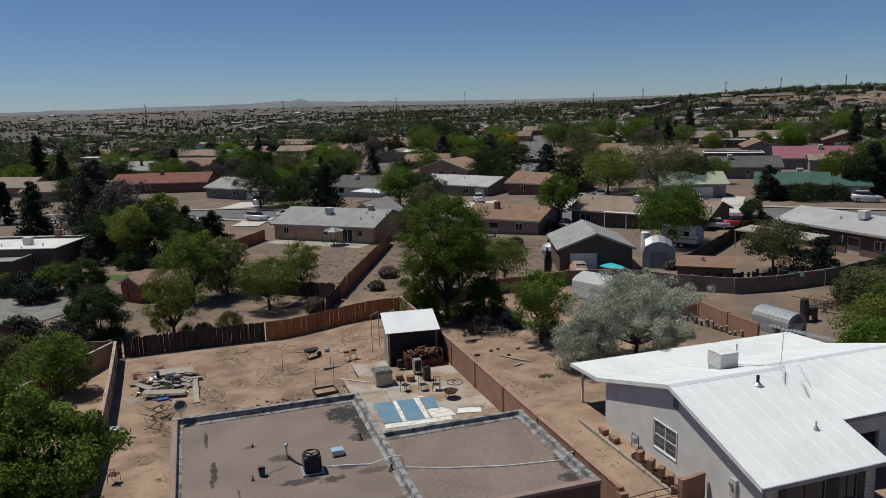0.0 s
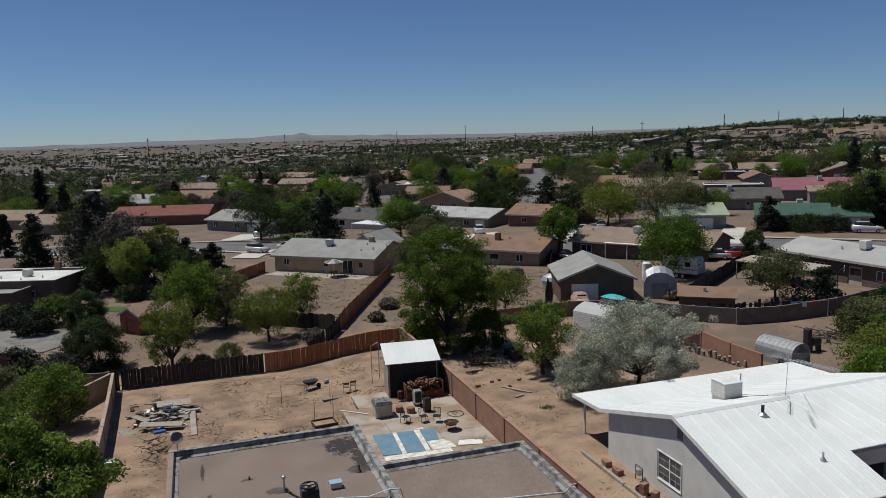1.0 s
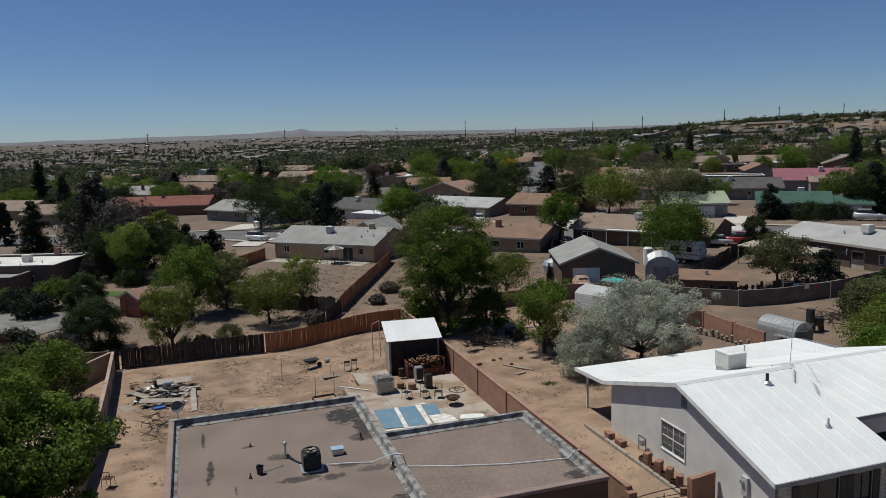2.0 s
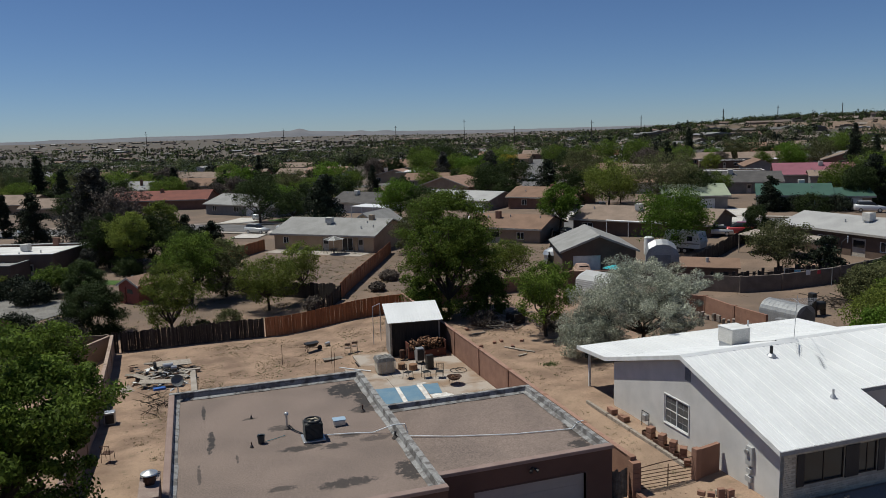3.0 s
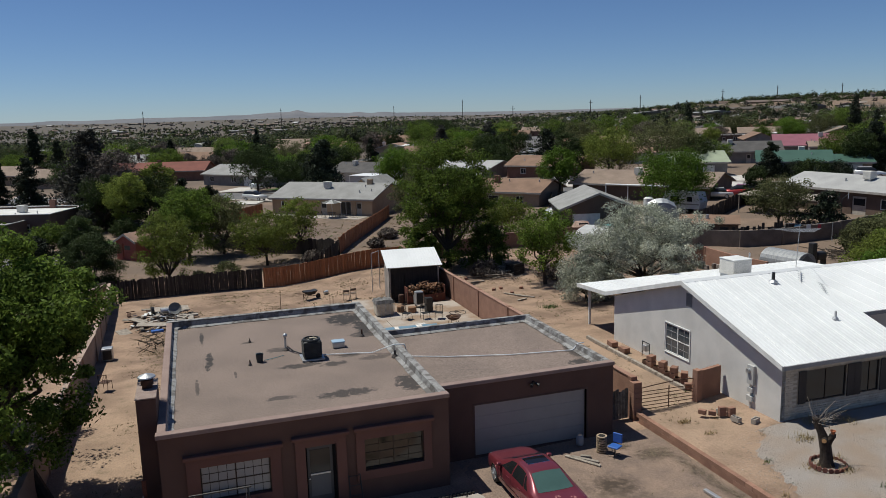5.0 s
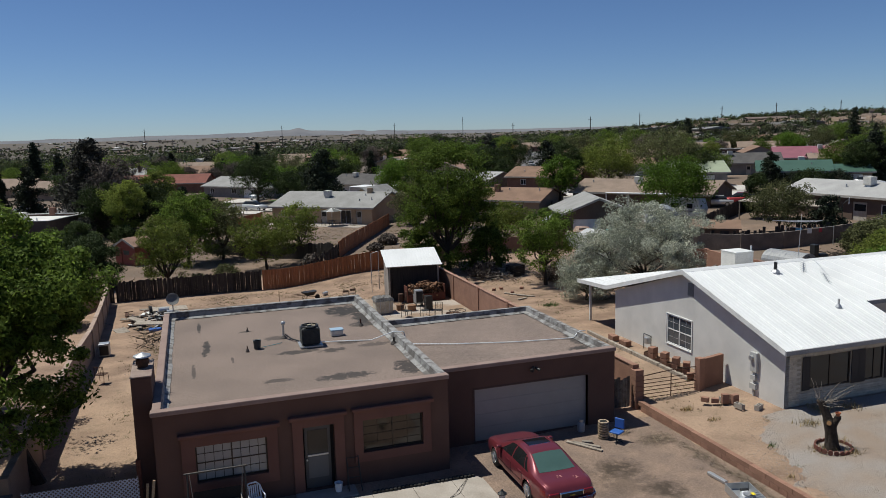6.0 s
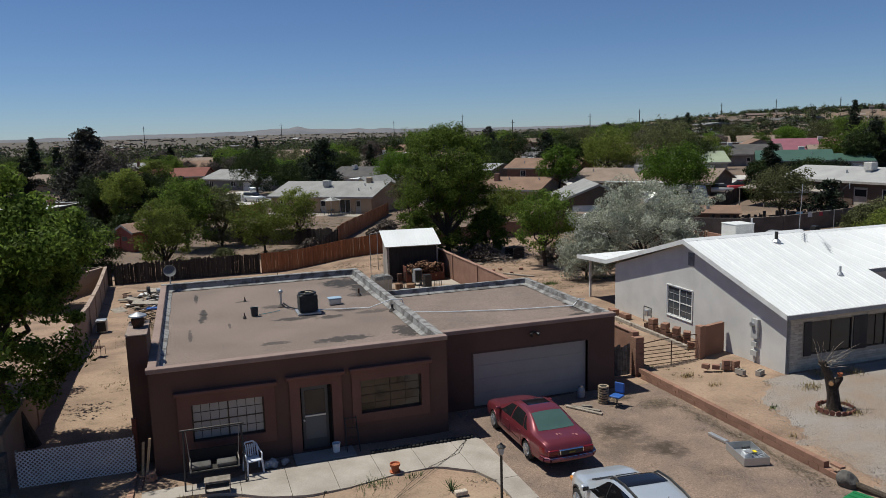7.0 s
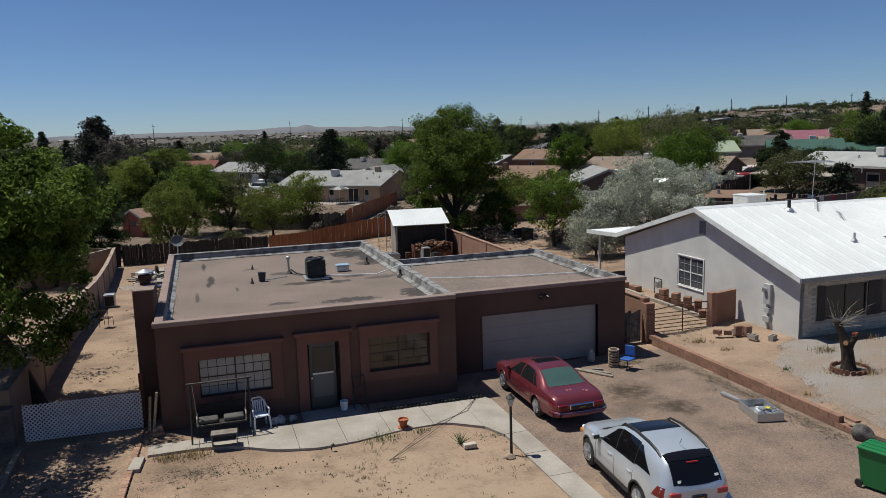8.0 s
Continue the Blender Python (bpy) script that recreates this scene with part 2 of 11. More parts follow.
# ---- building helpers ----
def part(name, bm, material, parent, label="", loc=None):
    """Links a bmesh as one mesh object, under a thing or a part if one is given."""
    me = bpy.data.meshes.new(name)
    bm.to_mesh(me)
    bm.free()
    me.materials.append(material)
    ob = new(name, me)
    ob.parent = parent
    if loc:
        ob.location = loc
    if label:
        ob["label"] = label
    return ob


def piece(name, me, parent, m):
    ob = new(name, me)
    ob.parent = parent
    ob.matrix_basis = m
    return ob


def thing(name, x, y, z, label, category, rz=0.0, group="", kind=""):
    ob = new(name)
    ob.matrix_basis = pose(x, y, z, 0, 0, rz)
    return tagged(ob, label, category, group, kind)


def box(bm, x0, x1, y0, y1, z0, z1, m=None):
    vs = [bm.verts.new((x, y, z)) for z in (z0, z1) for y in (y0, y1) for x in (x0, x1)]
    for f in ((0, 2, 3, 1), (4, 5, 7, 6), (0, 1, 5, 4), (2, 6, 7, 3), (0, 4, 6, 2), (1, 3, 7, 5)):
        bm.faces.new([vs[i] for i in f])
    if m is not None:
        bmesh.ops.transform(bm, matrix=m, verts=vs)
    return vs


def soft_box(x0, x1, y0, y1, z0, z1, r=0.02, bm=None):
    """A box with rounded edges, in a bmesh of its own or added to one."""
    b = bmesh.new()
    box(b, x0, x1, y0, y1, z0, z1)
    bmesh.ops.bevel(b, geom=b.edges[:], offset=r, segments=2, profile=0.5, affect="EDGES", clamp_overlap=True)
    if bm is None:
        return b
    join(bm, b)
    return bm


def join(bm, other, m=None):
    me = bpy.data.meshes.new("tmp")
    other.to_mesh(me)
    other.free()
    if m is not None:
        me.transform(m)
    bm.from_mesh(me)
    bpy.data.meshes.remove(me)
    return bm


def rod(bm, a, b, r0, r1=None, n=8, caps=True):
    """A round bar from a to b."""
    a, b = Vector(a), Vector(b)
    r1 = r0 if r1 is None else r1
    way = (b - a)
    q = way.to_track_quat("Z", "Y") if way.length > 1e-6 else Matrix.Identity(3).to_quaternion()
    rings = []
    for c, r in ((a, r0), (b, r1)):
        rings.append([bm.verts.new(c + q @ Vector((r * math.cos(2 * math.pi * i / n), r * math.sin(2 * math.pi * i / n), 0))) for i in range(n)])
    for i in range(n):
        bm.faces.new((rings[0][i], rings[0][(i + 1) % n], rings[1][(i + 1) % n], rings[1][i]))
    if caps:
        bm.faces.new(rings[0][::-1])
        bm.faces.new(rings[1])
    return bm


def chain(bm, pts, r, n=6):
    for a, b in zip(pts, pts[1:]):
        rod(bm, a, b, r, n=n)
    return bm


def turned(profile, n=20, bm=None):
    """A body of revolution from (radius, height) pairs."""
    bm = bm or bmesh.new()
    rings = [[bm.verts.new((r * math.cos(2 * math.pi * i / n), r * math.sin(2 * math.pi * i / n), z)) for i in range(n)] for r, z in profile]
    for a, b in zip(rings, rings[1:]):
        for i in range(n):
            bm.faces.new((a[i], a[(i + 1) % n], b[(i + 1) % n], b[i]))
    bm.faces.new(rings[0][::-1])
    bm.faces.new(rings[-1])
    return bm


def prism(outline, y0, y1, bm=None):
    """An outline in x and z, drawn out along y."""
    bm = bm or bmesh.new()
    a = [bm.verts.new((x, y0, z)) for x, z in outline]
    b = [bm.verts.new((x, y1, z)) for x, z in outline]
    bm.faces.new(a)
    bm.faces.new(b[::-1])
    k = len(a)
    for i in range(k):
        bm.faces.new((a[i], b[i], b[(i + 1) % k], a[(i + 1) % k]))
    bmesh.ops.recalc_face_normals(bm, faces=bm.faces)
    return bm


def slab(outline, z0, z1, bm=None):
    """An outline in x and y, drawn up from z0 to z1."""
    bm = bm or bmesh.new()
    a = [bm.verts.new((x, y, z0)) for x, y in outline]
    b = [bm.verts.new((x, y, z1)) for x, y in outline]
    bm.faces.new(a[::-1])
    bm.faces.new(b)
    k = len(a)
    for i in range(k):
        bm.faces.new((a[i], a[(i + 1) % k], b[(i + 1) % k], b[i]))
    bmesh.ops.recalc_face_normals(bm, faces=bm.faces)
    return bm


def wall_mesh(x0, x1, z0, z1, thick, holes=()):
    """A wall in the x-z plane with its face at y = 0 and its back at y = thick; holes are (x0, x1, z0, z1)."""
    bm = bmesh.new()
    xs = sorted({x0, x1, *(v for h in holes for v in h[:2])})
    zs = sorted({z0, z1, *(v for h in holes for v in h[2:])})
    for y, flip in ((0.0, False), (thick, True)):
        grid = {(i, j): bm.verts.new((x, y, z)) for i, x in enumerate(xs) for j, z in enumerate(zs)}
        for i in range(len(xs) - 1):
            for j in range(len(zs) - 1):
                cx, cz = (xs[i] + xs[i + 1]) / 2, (zs[j] + zs[j + 1]) / 2
                if any(h[0] < cx < h[1] and h[2] < cz < h[3] for h in holes):
                    continue
                f = [grid[i, j], grid[i + 1, j], grid[i + 1, j + 1], grid[i, j + 1]]
                bm.faces.new(f[::-1] if flip else f)
    for a, b, c, d, sign in [(x0, x1, z0, z1, 1)] + [(*h, -1) for h in holes]:
        ring = [(a, c), (b, c), (b, d), (a, d)]
        for p, q in zip(ring, ring[1:] + ring[:1]):
            f = [bm.verts.new((p[0], 0, p[1])), bm.verts.new((p[0], thick, p[1])), bm.verts.new((q[0], thick, q[1])), bm.verts.new((q[0], 0, q[1]))]
            bm.faces.new(f if sign > 0 else f[::-1])
    bmesh.ops.remove_doubles(bm, verts=bm.verts, dist=1e-5)
    return bm


def moved(bm, m):
    bmesh.ops.transform(bm, matrix=m, verts=bm.verts)
    return bm


def step(a, b, v):
    t = min(1.0, max(0.0, (v - a) / (b - a)))
    return t * t * (3 - 2 * t)


def terrain(x, y):
    """The lie of the land: the yard falls to the back, the neighbour's lot and the east side rise."""
    fall = max(step(10, 36, y) * (1 - step(-2, 8, x)), step(45, 85, y) * (1 - step(22, 45, x)))
    z = -0.95 * fall - 0.5 * step(110, 200, y) * (1 - step(30, 70, x))
    z += 1.7 * step(38, 75, x)
    z += (0.30 * step(9.5, 9.75, x) + 0.25 * step(10.5, 13.5, x)) * step(-16, -7, y) * (1 - step(14, 26, y))
    r, az = math.hypot(x, y), math.degrees(math.atan2(x, y))
    z += 21 * step(250, 950, r) * step(22, 46, az) * (1 - step(100, 140, az)) - 5 * step(250, 900, r) * (1 - step(18, 30, az))
    z += 26 * step(1400, 3900, r) * (1 - 0.4 * step(8, 24, az)) * (1 - step(24, 36, az)) * step(-70, -30, az)
    return z

# ---- the ground: one sheet to the horizon ----
def spread(near0, near1, pitch, far):
    """Grid lines, close together over the yards and ever wider towards the horizon."""
    lines = list(np.arange(near0, near1 + pitch / 2, pitch))
    for sign, end in ((1, near1), (-1, near0)):
        v, d = end, pitch
        while abs(v) < far:
            d *= 1.12
            v += sign * d
            lines.append(v)
    return sorted(lines)


def build_ground():
    xs, ys = spread(-20, 32, 0.5, 4700), spread(-20, 46, 0.5, 4700)
    xs = sorted(set(xs) | {9.42, 9.52, 9.62, 9.8})
    verts = []
    for y in ys:
        for x in xs:
            near = 1 - step(40, 90, math.hypot(x, y - 10))
            rough = 0.05 * noise.noise((x * 0.35, y * 0.35, 0.3)) * near + 0.02 * noise.noise((x * 1.7, y * 1.7, 4)) * near
            under = 0.07 if 1.2 < x < 9.1 and -12.6 < y < 1.3 else 0.0
            verts.append((x, y, terrain(x, y) + rough - 0.03 * near - under))
    k = len(xs)
    faces = [(j * k + i, j * k + i + 1, (j + 1) * k + i + 1, (j + 1) * k + i) for j in range(len(ys) - 1) for i in range(k - 1)]
    me = bpy.data.meshes.new("ground")
    me.from_pydata(verts, [], faces)
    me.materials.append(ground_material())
    me.polygons.foreach_set("use_smooth", [True] * len(faces))
    return tagged(new("ground", me), "bare sandy reddish-tan desert earth with dry patches", "ground", kind="structure")


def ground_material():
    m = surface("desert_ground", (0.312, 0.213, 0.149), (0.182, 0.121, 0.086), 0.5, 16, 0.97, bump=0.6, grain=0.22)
    nt = m.node_tree
    n, ln = nt.nodes, nt.links.new
    # paler blown sand in the front yard
    stained(m, ((-4.5, -8.5, 8.5, 7.5, 0.75), (-11.5, 9.0, 3.0, 12.0, 0.3), (11.5, 6.0, 3.0, 16.0, 0.35)), (0.355, 0.26, 0.182), 1.1, (0.1, 0.5))
    pale = n["Principled BSDF"].inputs["Base Color"].links[0].from_socket
    # scattered dry weeds and pebbles
    geo = next(x for x in n if x.type == "NEW_GEOMETRY")
    weeds = n.new("ShaderNodeTexNoise")
    weeds.inputs["Scale"].default_value, weeds.inputs["Detail"].default_value, weeds.inputs["Roughness"].default_value = 1.6, 10, 0.8
    ln(geo.outputs["Position"], weeds.inputs["Vector"])
    cut = n.new("ShaderNodeMapRange")
    cut.inputs["From Min"].default_value, cut.inputs["From Max"].default_value = 0.54, 0.66
    cut.inputs["To Max"].default_value = 0.65
    ln(weeds.outputs[0], cut.inputs["Value"])
    mix = n.new("ShaderNodeMix")
    mix.data_type = "RGBA"
    mix.inputs["B"].default_value = (0.13, 0.105, 0.065, 1)
    ln(cut.outputs[0], mix.inputs["Factor"])
    ln(pale, mix.inputs["A"])
    # the lots behind: duller soil under dry weeds and litter, plus painted-in tree shade
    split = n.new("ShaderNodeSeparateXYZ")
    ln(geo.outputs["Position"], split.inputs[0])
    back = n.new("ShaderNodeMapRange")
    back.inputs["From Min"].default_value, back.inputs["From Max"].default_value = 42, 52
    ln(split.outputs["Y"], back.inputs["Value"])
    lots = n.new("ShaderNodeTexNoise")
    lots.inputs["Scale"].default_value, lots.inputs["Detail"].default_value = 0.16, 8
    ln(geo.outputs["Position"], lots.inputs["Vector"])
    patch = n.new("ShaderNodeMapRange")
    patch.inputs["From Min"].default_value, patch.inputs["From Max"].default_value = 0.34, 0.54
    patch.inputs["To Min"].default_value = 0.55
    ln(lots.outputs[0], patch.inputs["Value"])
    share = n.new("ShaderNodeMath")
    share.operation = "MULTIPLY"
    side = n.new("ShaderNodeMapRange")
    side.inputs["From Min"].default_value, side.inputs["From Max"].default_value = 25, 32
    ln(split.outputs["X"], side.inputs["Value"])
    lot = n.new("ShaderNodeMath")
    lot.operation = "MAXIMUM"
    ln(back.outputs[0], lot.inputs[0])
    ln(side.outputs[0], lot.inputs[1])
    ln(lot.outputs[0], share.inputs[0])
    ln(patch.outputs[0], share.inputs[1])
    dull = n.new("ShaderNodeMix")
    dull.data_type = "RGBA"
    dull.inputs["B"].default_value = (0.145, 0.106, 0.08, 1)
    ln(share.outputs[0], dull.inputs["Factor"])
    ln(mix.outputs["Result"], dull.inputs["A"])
    # desert scrub far off
    away = n.new("ShaderNodeMapRange")
    away.inputs["From Min"].default_value, away.inputs["From Max"].default_value = 120, 320
    ln(split.outputs["Y"], away.inputs["Value"])
    scrub = n.new("ShaderNodeTexNoise")
    scrub.inputs["Scale"].default_value, scrub.inputs["Detail"].default_value = 0.012, 9
    ln(geo.outputs["Position"], scrub.inputs["Vector"])
    thick = n.new("ShaderNodeMapRange")
    thick.inputs["From Min"].default_value, thick.inputs["From Max"].default_value = 0.62, 0.5
    thick.inputs["To Min"].default_value = 0.72
    ln(scrub.outputs[0], thick.inputs["Value"])
    cover = n.new("ShaderNodeMath")
    cover.operation = "MULTIPLY"
    ln(away.outputs[0], cover.inputs[0])
    ln(thick.outputs[0], cover.inputs[1])
    grey = n.new("ShaderNodeMix")
    grey.data_type = "RGBA"
    grey.inputs["B"].default_value = (0.092, 0.079, 0.064, 1)
    ln(cover.outputs[0], grey.inputs["Factor"])
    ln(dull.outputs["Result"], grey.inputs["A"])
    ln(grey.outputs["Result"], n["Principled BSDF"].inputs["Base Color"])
    return m


build_ground()

# ---- the flat-roofed stucco house ----
MAIN_L, MAIN_R, MAIN_F, MAIN_B, MAIN_TOP, DECK = -9.78, 0.0, 0.0, 14.8, 3.49, 3.12
GAR_R, GAR_F, GAR_B, GAR_TOP, GAR_DECK = 7.75, 1.70, 9.95, 3.14, 2.86
WIN_L = (-8.58, -6.33, 0.95, 2.18)
WIN_R = (-3.12, -0.97, 1.10, 2.26)
DOOR = (-5.16, -4.10, 0.06, 2.30)
GAR_DOOR = (1.63, 6.52, 0.0, 2.14)


def window(parent, x0, x1, z0, z1, y, frame_mat, glass_mat, cols=2, rows=2, grid=(0, 0), depth=0.06, bar=0.045, name="window", face=None, grid_mat=None):
    """A sliding window: outer frame, one pane a sash and thin glazing bars; faces -y unless face turns it."""
    m = face or Matrix.Identity(4)
    bm = bmesh.new()
    for a, b, c, d in ((x0, x1, z0, z0 + bar), (x0, x1, z1 - bar, z1), (x0, x0 + bar, z0 + bar, z1 - bar), (x1 - bar, x1, z0 + bar, z1 - bar)):
        box(bm, a, b, y - depth, y, c, d)
    w = part(name, moved(bm, m), frame_mat, parent)
    w_, h_ = (x1 - x0) / cols, (z1 - z0) / rows
    bm = bmesh.new()
    for i in range(1, cols):
        box(bm, x0 + i * w_ - bar * 0.5, x0 + i * w_ + bar * 0.5, y - depth * 0.8, y - 0.005, z0 + bar, z1 - bar)
    for j in range(1, rows):
        for i in range(cols):
            box(bm, x0 + i * w_ + bar * 0.5, x0 + (i + 1) * w_ - bar * 0.5, y - depth * 0.7, y - 0.006, z0 + j * h_ - bar * 0.4, z0 + j * h_ + bar * 0.4)
    if bm.verts:
        part("sash", moved(bm, m), frame_mat, w)
    else:
        bm.free()
    for i in range(cols):
        for j in range(rows):
            bm = bmesh.new()
            box(bm, x0 + i * w_ + 0.01, x0 + (i + 1) * w_ - 0.01, y - 0.022, y - 0.012, z0 + j * h_ + 0.01, z0 + (j + 1) * h_ - 0.01)
            part("pane", moved(bm, m), glass_mat, w)
    if grid[0]:
        gx, gz = (x1 - x0) / grid[0], (z1 - z0) / grid[1]
        bars = [(x0 + i * gx - 0.009, x0 + i * gx + 0.009, y - 0.034, y - 0.0225, z0 + bar, z1 - bar) for i in range(1, grid[0])]
        bars += [(x0 + bar, x1 - bar, y - 0.036, y - 0.0235, z0 + j * gz - 0.009, z0 + j * gz + 0.009) for j in range(1, grid[1])]
        for ends in bars:
            bm = bmesh.new()
            box(bm, *ends)
            part("glazing_bar", moved(bm, m), grid_mat or frame_mat, w)
    return w


def build_house():
    h = thing("stucco_house", 0, 0, 0, "single-storey brown stucco house with flat tan gravel roof and attached garage", "house")
    t = 0.25
    # main block
    part("front_wall", moved(wall_mesh(MAIN_L, MAIN_R, -0.15, MAIN_TOP - 0.06, t, (WIN_L, WIN_R, DOOR)), pose(0, MAIN_F, 0)), STUCCO, h)
    for name, x in (("side_wall", MAIN_L), ("side_wall", MAIN_R - t)):
        bm = bmesh.new()
        box(bm, x, x + t, MAIN_F + t, MAIN_B - t, -0.9, MAIN_TOP - 0.06)
        part(name, bm, STUCCO, h)
    bm = bmesh.new()
    box(bm, MAIN_L, MAIN_R, MAIN_B - t, MAIN_B, -0.9, MAIN_TOP - 0.06)
    part("back_wall", bm, STUCCO, h)
    # garage block
    part("garage_front_wall", moved(wall_mesh(0.003, GAR_R, -0.15, GAR_TOP - 0.06, t, (GAR_DOOR,)), pose(0, GAR_F, 0)), STUCCO, h)
    bm = bmesh.new()
    box(bm, GAR_R - t, GAR_R, GAR_F + t, GAR_B - t, -0.2, GAR_TOP - 0.06)
    part("garage_side_wall", bm, STUCCO, h)
    bm = bmesh.new()
    box(bm, 0.003, GAR_R, GAR_B - t, GAR_B, -0.2, GAR_TOP - 0.06)
    part("garage_back_wall", bm, STUCCO, h)
    # roof decks with a slightly uneven skin
    for name, (x0, x1, y0, y1, z) in (("roof_deck", (MAIN_L + t, MAIN_R - t, MAIN_F + t, MAIN_B - t, DECK)), ("garage_roof_deck", (0.003, GAR_R - t, GAR_F + t, GAR_B - t, GAR_DECK))):
        bm = bmesh.new()
        nx, ny = 40, 50
        g = [[bm.verts.new((x0 + (x1 - x0) * i / nx, y0 + (y1 - y0) * j / ny, z + 0.018 * noise.noise((i * 0.35, j * 0.35, z)))) for i in range(nx + 1)] for j in range(ny + 1)]
        for j in range(ny):
            for i in range(nx):
                bm.faces.new((g[j][i], g[j][i + 1], g[j + 1][i + 1], g[j + 1][i]))
        box(bm, x0, x1, y0, y1, z - 0.3, z - 0.05)
        part(name, bm, ROOFING, h, "tan mineral roofing with dark patches")
    # parapet caps, each run on its own, slightly rounded and proud of the wall
    caps = [("parapet", MAIN_L - 0.06, MAIN_R + 0.04, MAIN_F - 0.06, MAIN_F + t + 0.02, MAIN_TOP), ("parapet", MAIN_L - 0.02, MAIN_L + t + 0.01, MAIN_F + t + 0.02, MAIN_B - t, MAIN_TOP - 0.02),
            ("parapet", MAIN_L - 0.02, MAIN_R + 0.02, MAIN_B - t, MAIN_B + 0.03, MAIN_TOP), ("parapet", MAIN_R - t - 0.01, MAIN_R + 0.03, MAIN_F + t + 0.02, MAIN_B - t, MAIN_TOP - 0.02),
            ("parapet", MAIN_R + 0.035, GAR_R + 0.05, GAR_F - 0.05, GAR_F + t + 0.02, GAR_TOP), ("parapet", GAR_R - t - 0.02, GAR_R + 0.03, GAR_F + t + 0.02, GAR_B - t, GAR_TOP - 0.02),
            ("parapet", MAIN_R + 0.035, GAR_R + 0.03, GAR_B - t - 0.02, GAR_B + 0.03, GAR_TOP)]
    for k, (name, x0, x1, y0, y1, z) in enumerate(caps):
        part(name, soft_box(x0, x1, y0, y1, z - 0.16, z, 0.03), STUCCO_CAP if k in (0, 1, 4) else FLASHING, h, "" if k in (0, 1, 4) else "silver-coated parapet top")
    # sloped silver flashing along the inner foot of the parapets
    runs = [((MAIN_L + t, MAIN_F + t, MAIN_L + t, MAIN_B - t), DECK, 1), ((MAIN_L + t, MAIN_B - t, MAIN_R - t, MAIN_B - t), DECK, 1), ((MAIN_R - t, MAIN_B - t, MAIN_R - t, MAIN_F + t), DECK, 1),
            ((MAIN_R + 0.003, GAR_B - t, GAR_R - t, GAR_B - t), GAR_DECK, 1), ((GAR_R - t, GAR_B - t, GAR_R - t, GAR_F + t), GAR_DECK, 1), ((MAIN_R + 0.003, GAR_F + t, MAIN_R + 0.003, GAR_B - t), GAR_DECK, 1)]
    for (ax, ay, bx, by), z, _ in runs:
        bm = bmesh.new()
        a, b = Vector((ax, ay, 0)), Vector((bx, by, 0))
        way = (b - a).normalized()
        side = Vector((way.y, -way.x, 0))
        n = 24
        rows = []
        for i in range(n + 1):
            p = a.lerp(b, i / n)
            w = 0.20 + 0.10 * abs(noise.noise((p.x * 0.7, p.y * 0.7, 1)))
            rows.append([bm.verts.new(p + Vector((0, 0, z + 0.30)) + side * 0.006), bm.verts.new(p + side * 0.05 + Vector((0, 0, z + 0.10))), bm.verts.new(p + side * w + Vector((0, 0, z + 0.026)))])
        for r0, r1 in zip(rows, rows[1:]):
            for k in range(2):
                bm.faces.new((r0[k], r1[k], r1[k + 1], r0[k + 1]))
        part("flashing", bm, FLASHING, h, "silver roof flashing, cracked and stained")
    # window and door surrounds
    for x0, x1, z0, z1, hole in ((-9.0, -5.98, 0.62, 2.52, WIN_L), (-3.42, -0.68, 0.78, 2.62, WIN_R)):
        bm = wall_mesh(x0, x1, z0, z1, 0.07, (hole,))
        part("window_surround", moved(bm, pose(0, -0.072, 0)), STUCCO_TRIM, h, "raised reddish stucco surround")
        part("window_ledge", soft_box(x0 - 0.08, x1 + 0.08, -0.22, -0.001, z1 + 0.003, z1 + 0.13, 0.03), STUCCO_TRIM, h)
    bm = wall_mesh(-5.5, -3.76, 0.0, 2.60, 0.07, ((DOOR[0], DOOR[1], 0.0, DOOR[3]),))
    part("door_surround", moved(bm, pose(0, -0.072, 0)), STUCCO_TRIM, h, "raised reddish stucco surround")
    part("door_ledge", soft_box(-5.62, -3.66, -0.22, -0.001, 2.603, 2.73, 0.03), STUCCO_TRIM, h)
    frame_dark = gloss("bronze_window_frame", (0.045, 0.037, 0.032), 0.4, 0.5)
    window(h, *WIN_L, 0.12, frame_dark, gloss("pale_curtained_glass", (0.30, 0.30, 0.29), 0.12, spec=0.6), 2, 2, (8, 4))
    window(h, *WIN_R, 0.12, frame_dark, gloss("brown_curtained_glass", (0.028, 0.022, 0.019), 0.06, spec=0.6), 2, 2, (4, 4))
    # front door: white storm door ajar in its recess, with a dark side
    d = part("front_door", soft_box(DOOR[0] + 0.06, DOOR[1] - 0.12, 0.12, 0.165, DOOR[2], DOOR[3] - 0.04, 0.01), gloss("grey_door_paint", (0.065, 0.065, 0.065), 0.55), h, "grey storm door with screen")
    for z0, z1, mt, nm in ((1.28, 2.12, GLASS, "pane"), (0.42, 1.18, gloss("screen_grey", (0.12, 0.12, 0.118), 0.6), "screen")):
        part(nm, soft_box(DOOR[0] + 0.16, DOOR[1] - 0.22, 0.105, 0.118, z0, z1, 0.004), mt, d)
    part("push_bar", soft_box(DOOR[0] + 0.15, DOOR[1] - 0.21, 0.08, 0.104, 1.20, 1.26, 0.006), GREY_METAL, d)
    bm = bmesh.new()
    rod(bm, (DOOR[0] + 0.115, 0.118, 1.1), (DOOR[0] + 0.115, 0.04, 1.1), 0.03, n=10)
    part("door_handle", bm, GREY_METAL, d)
    bm = bmesh.new()
    box(bm, DOOR[0], DOOR[1], 0.2, 0.24, 0.0, DOOR[3])
    part("door_recess", bm, DARK, h)
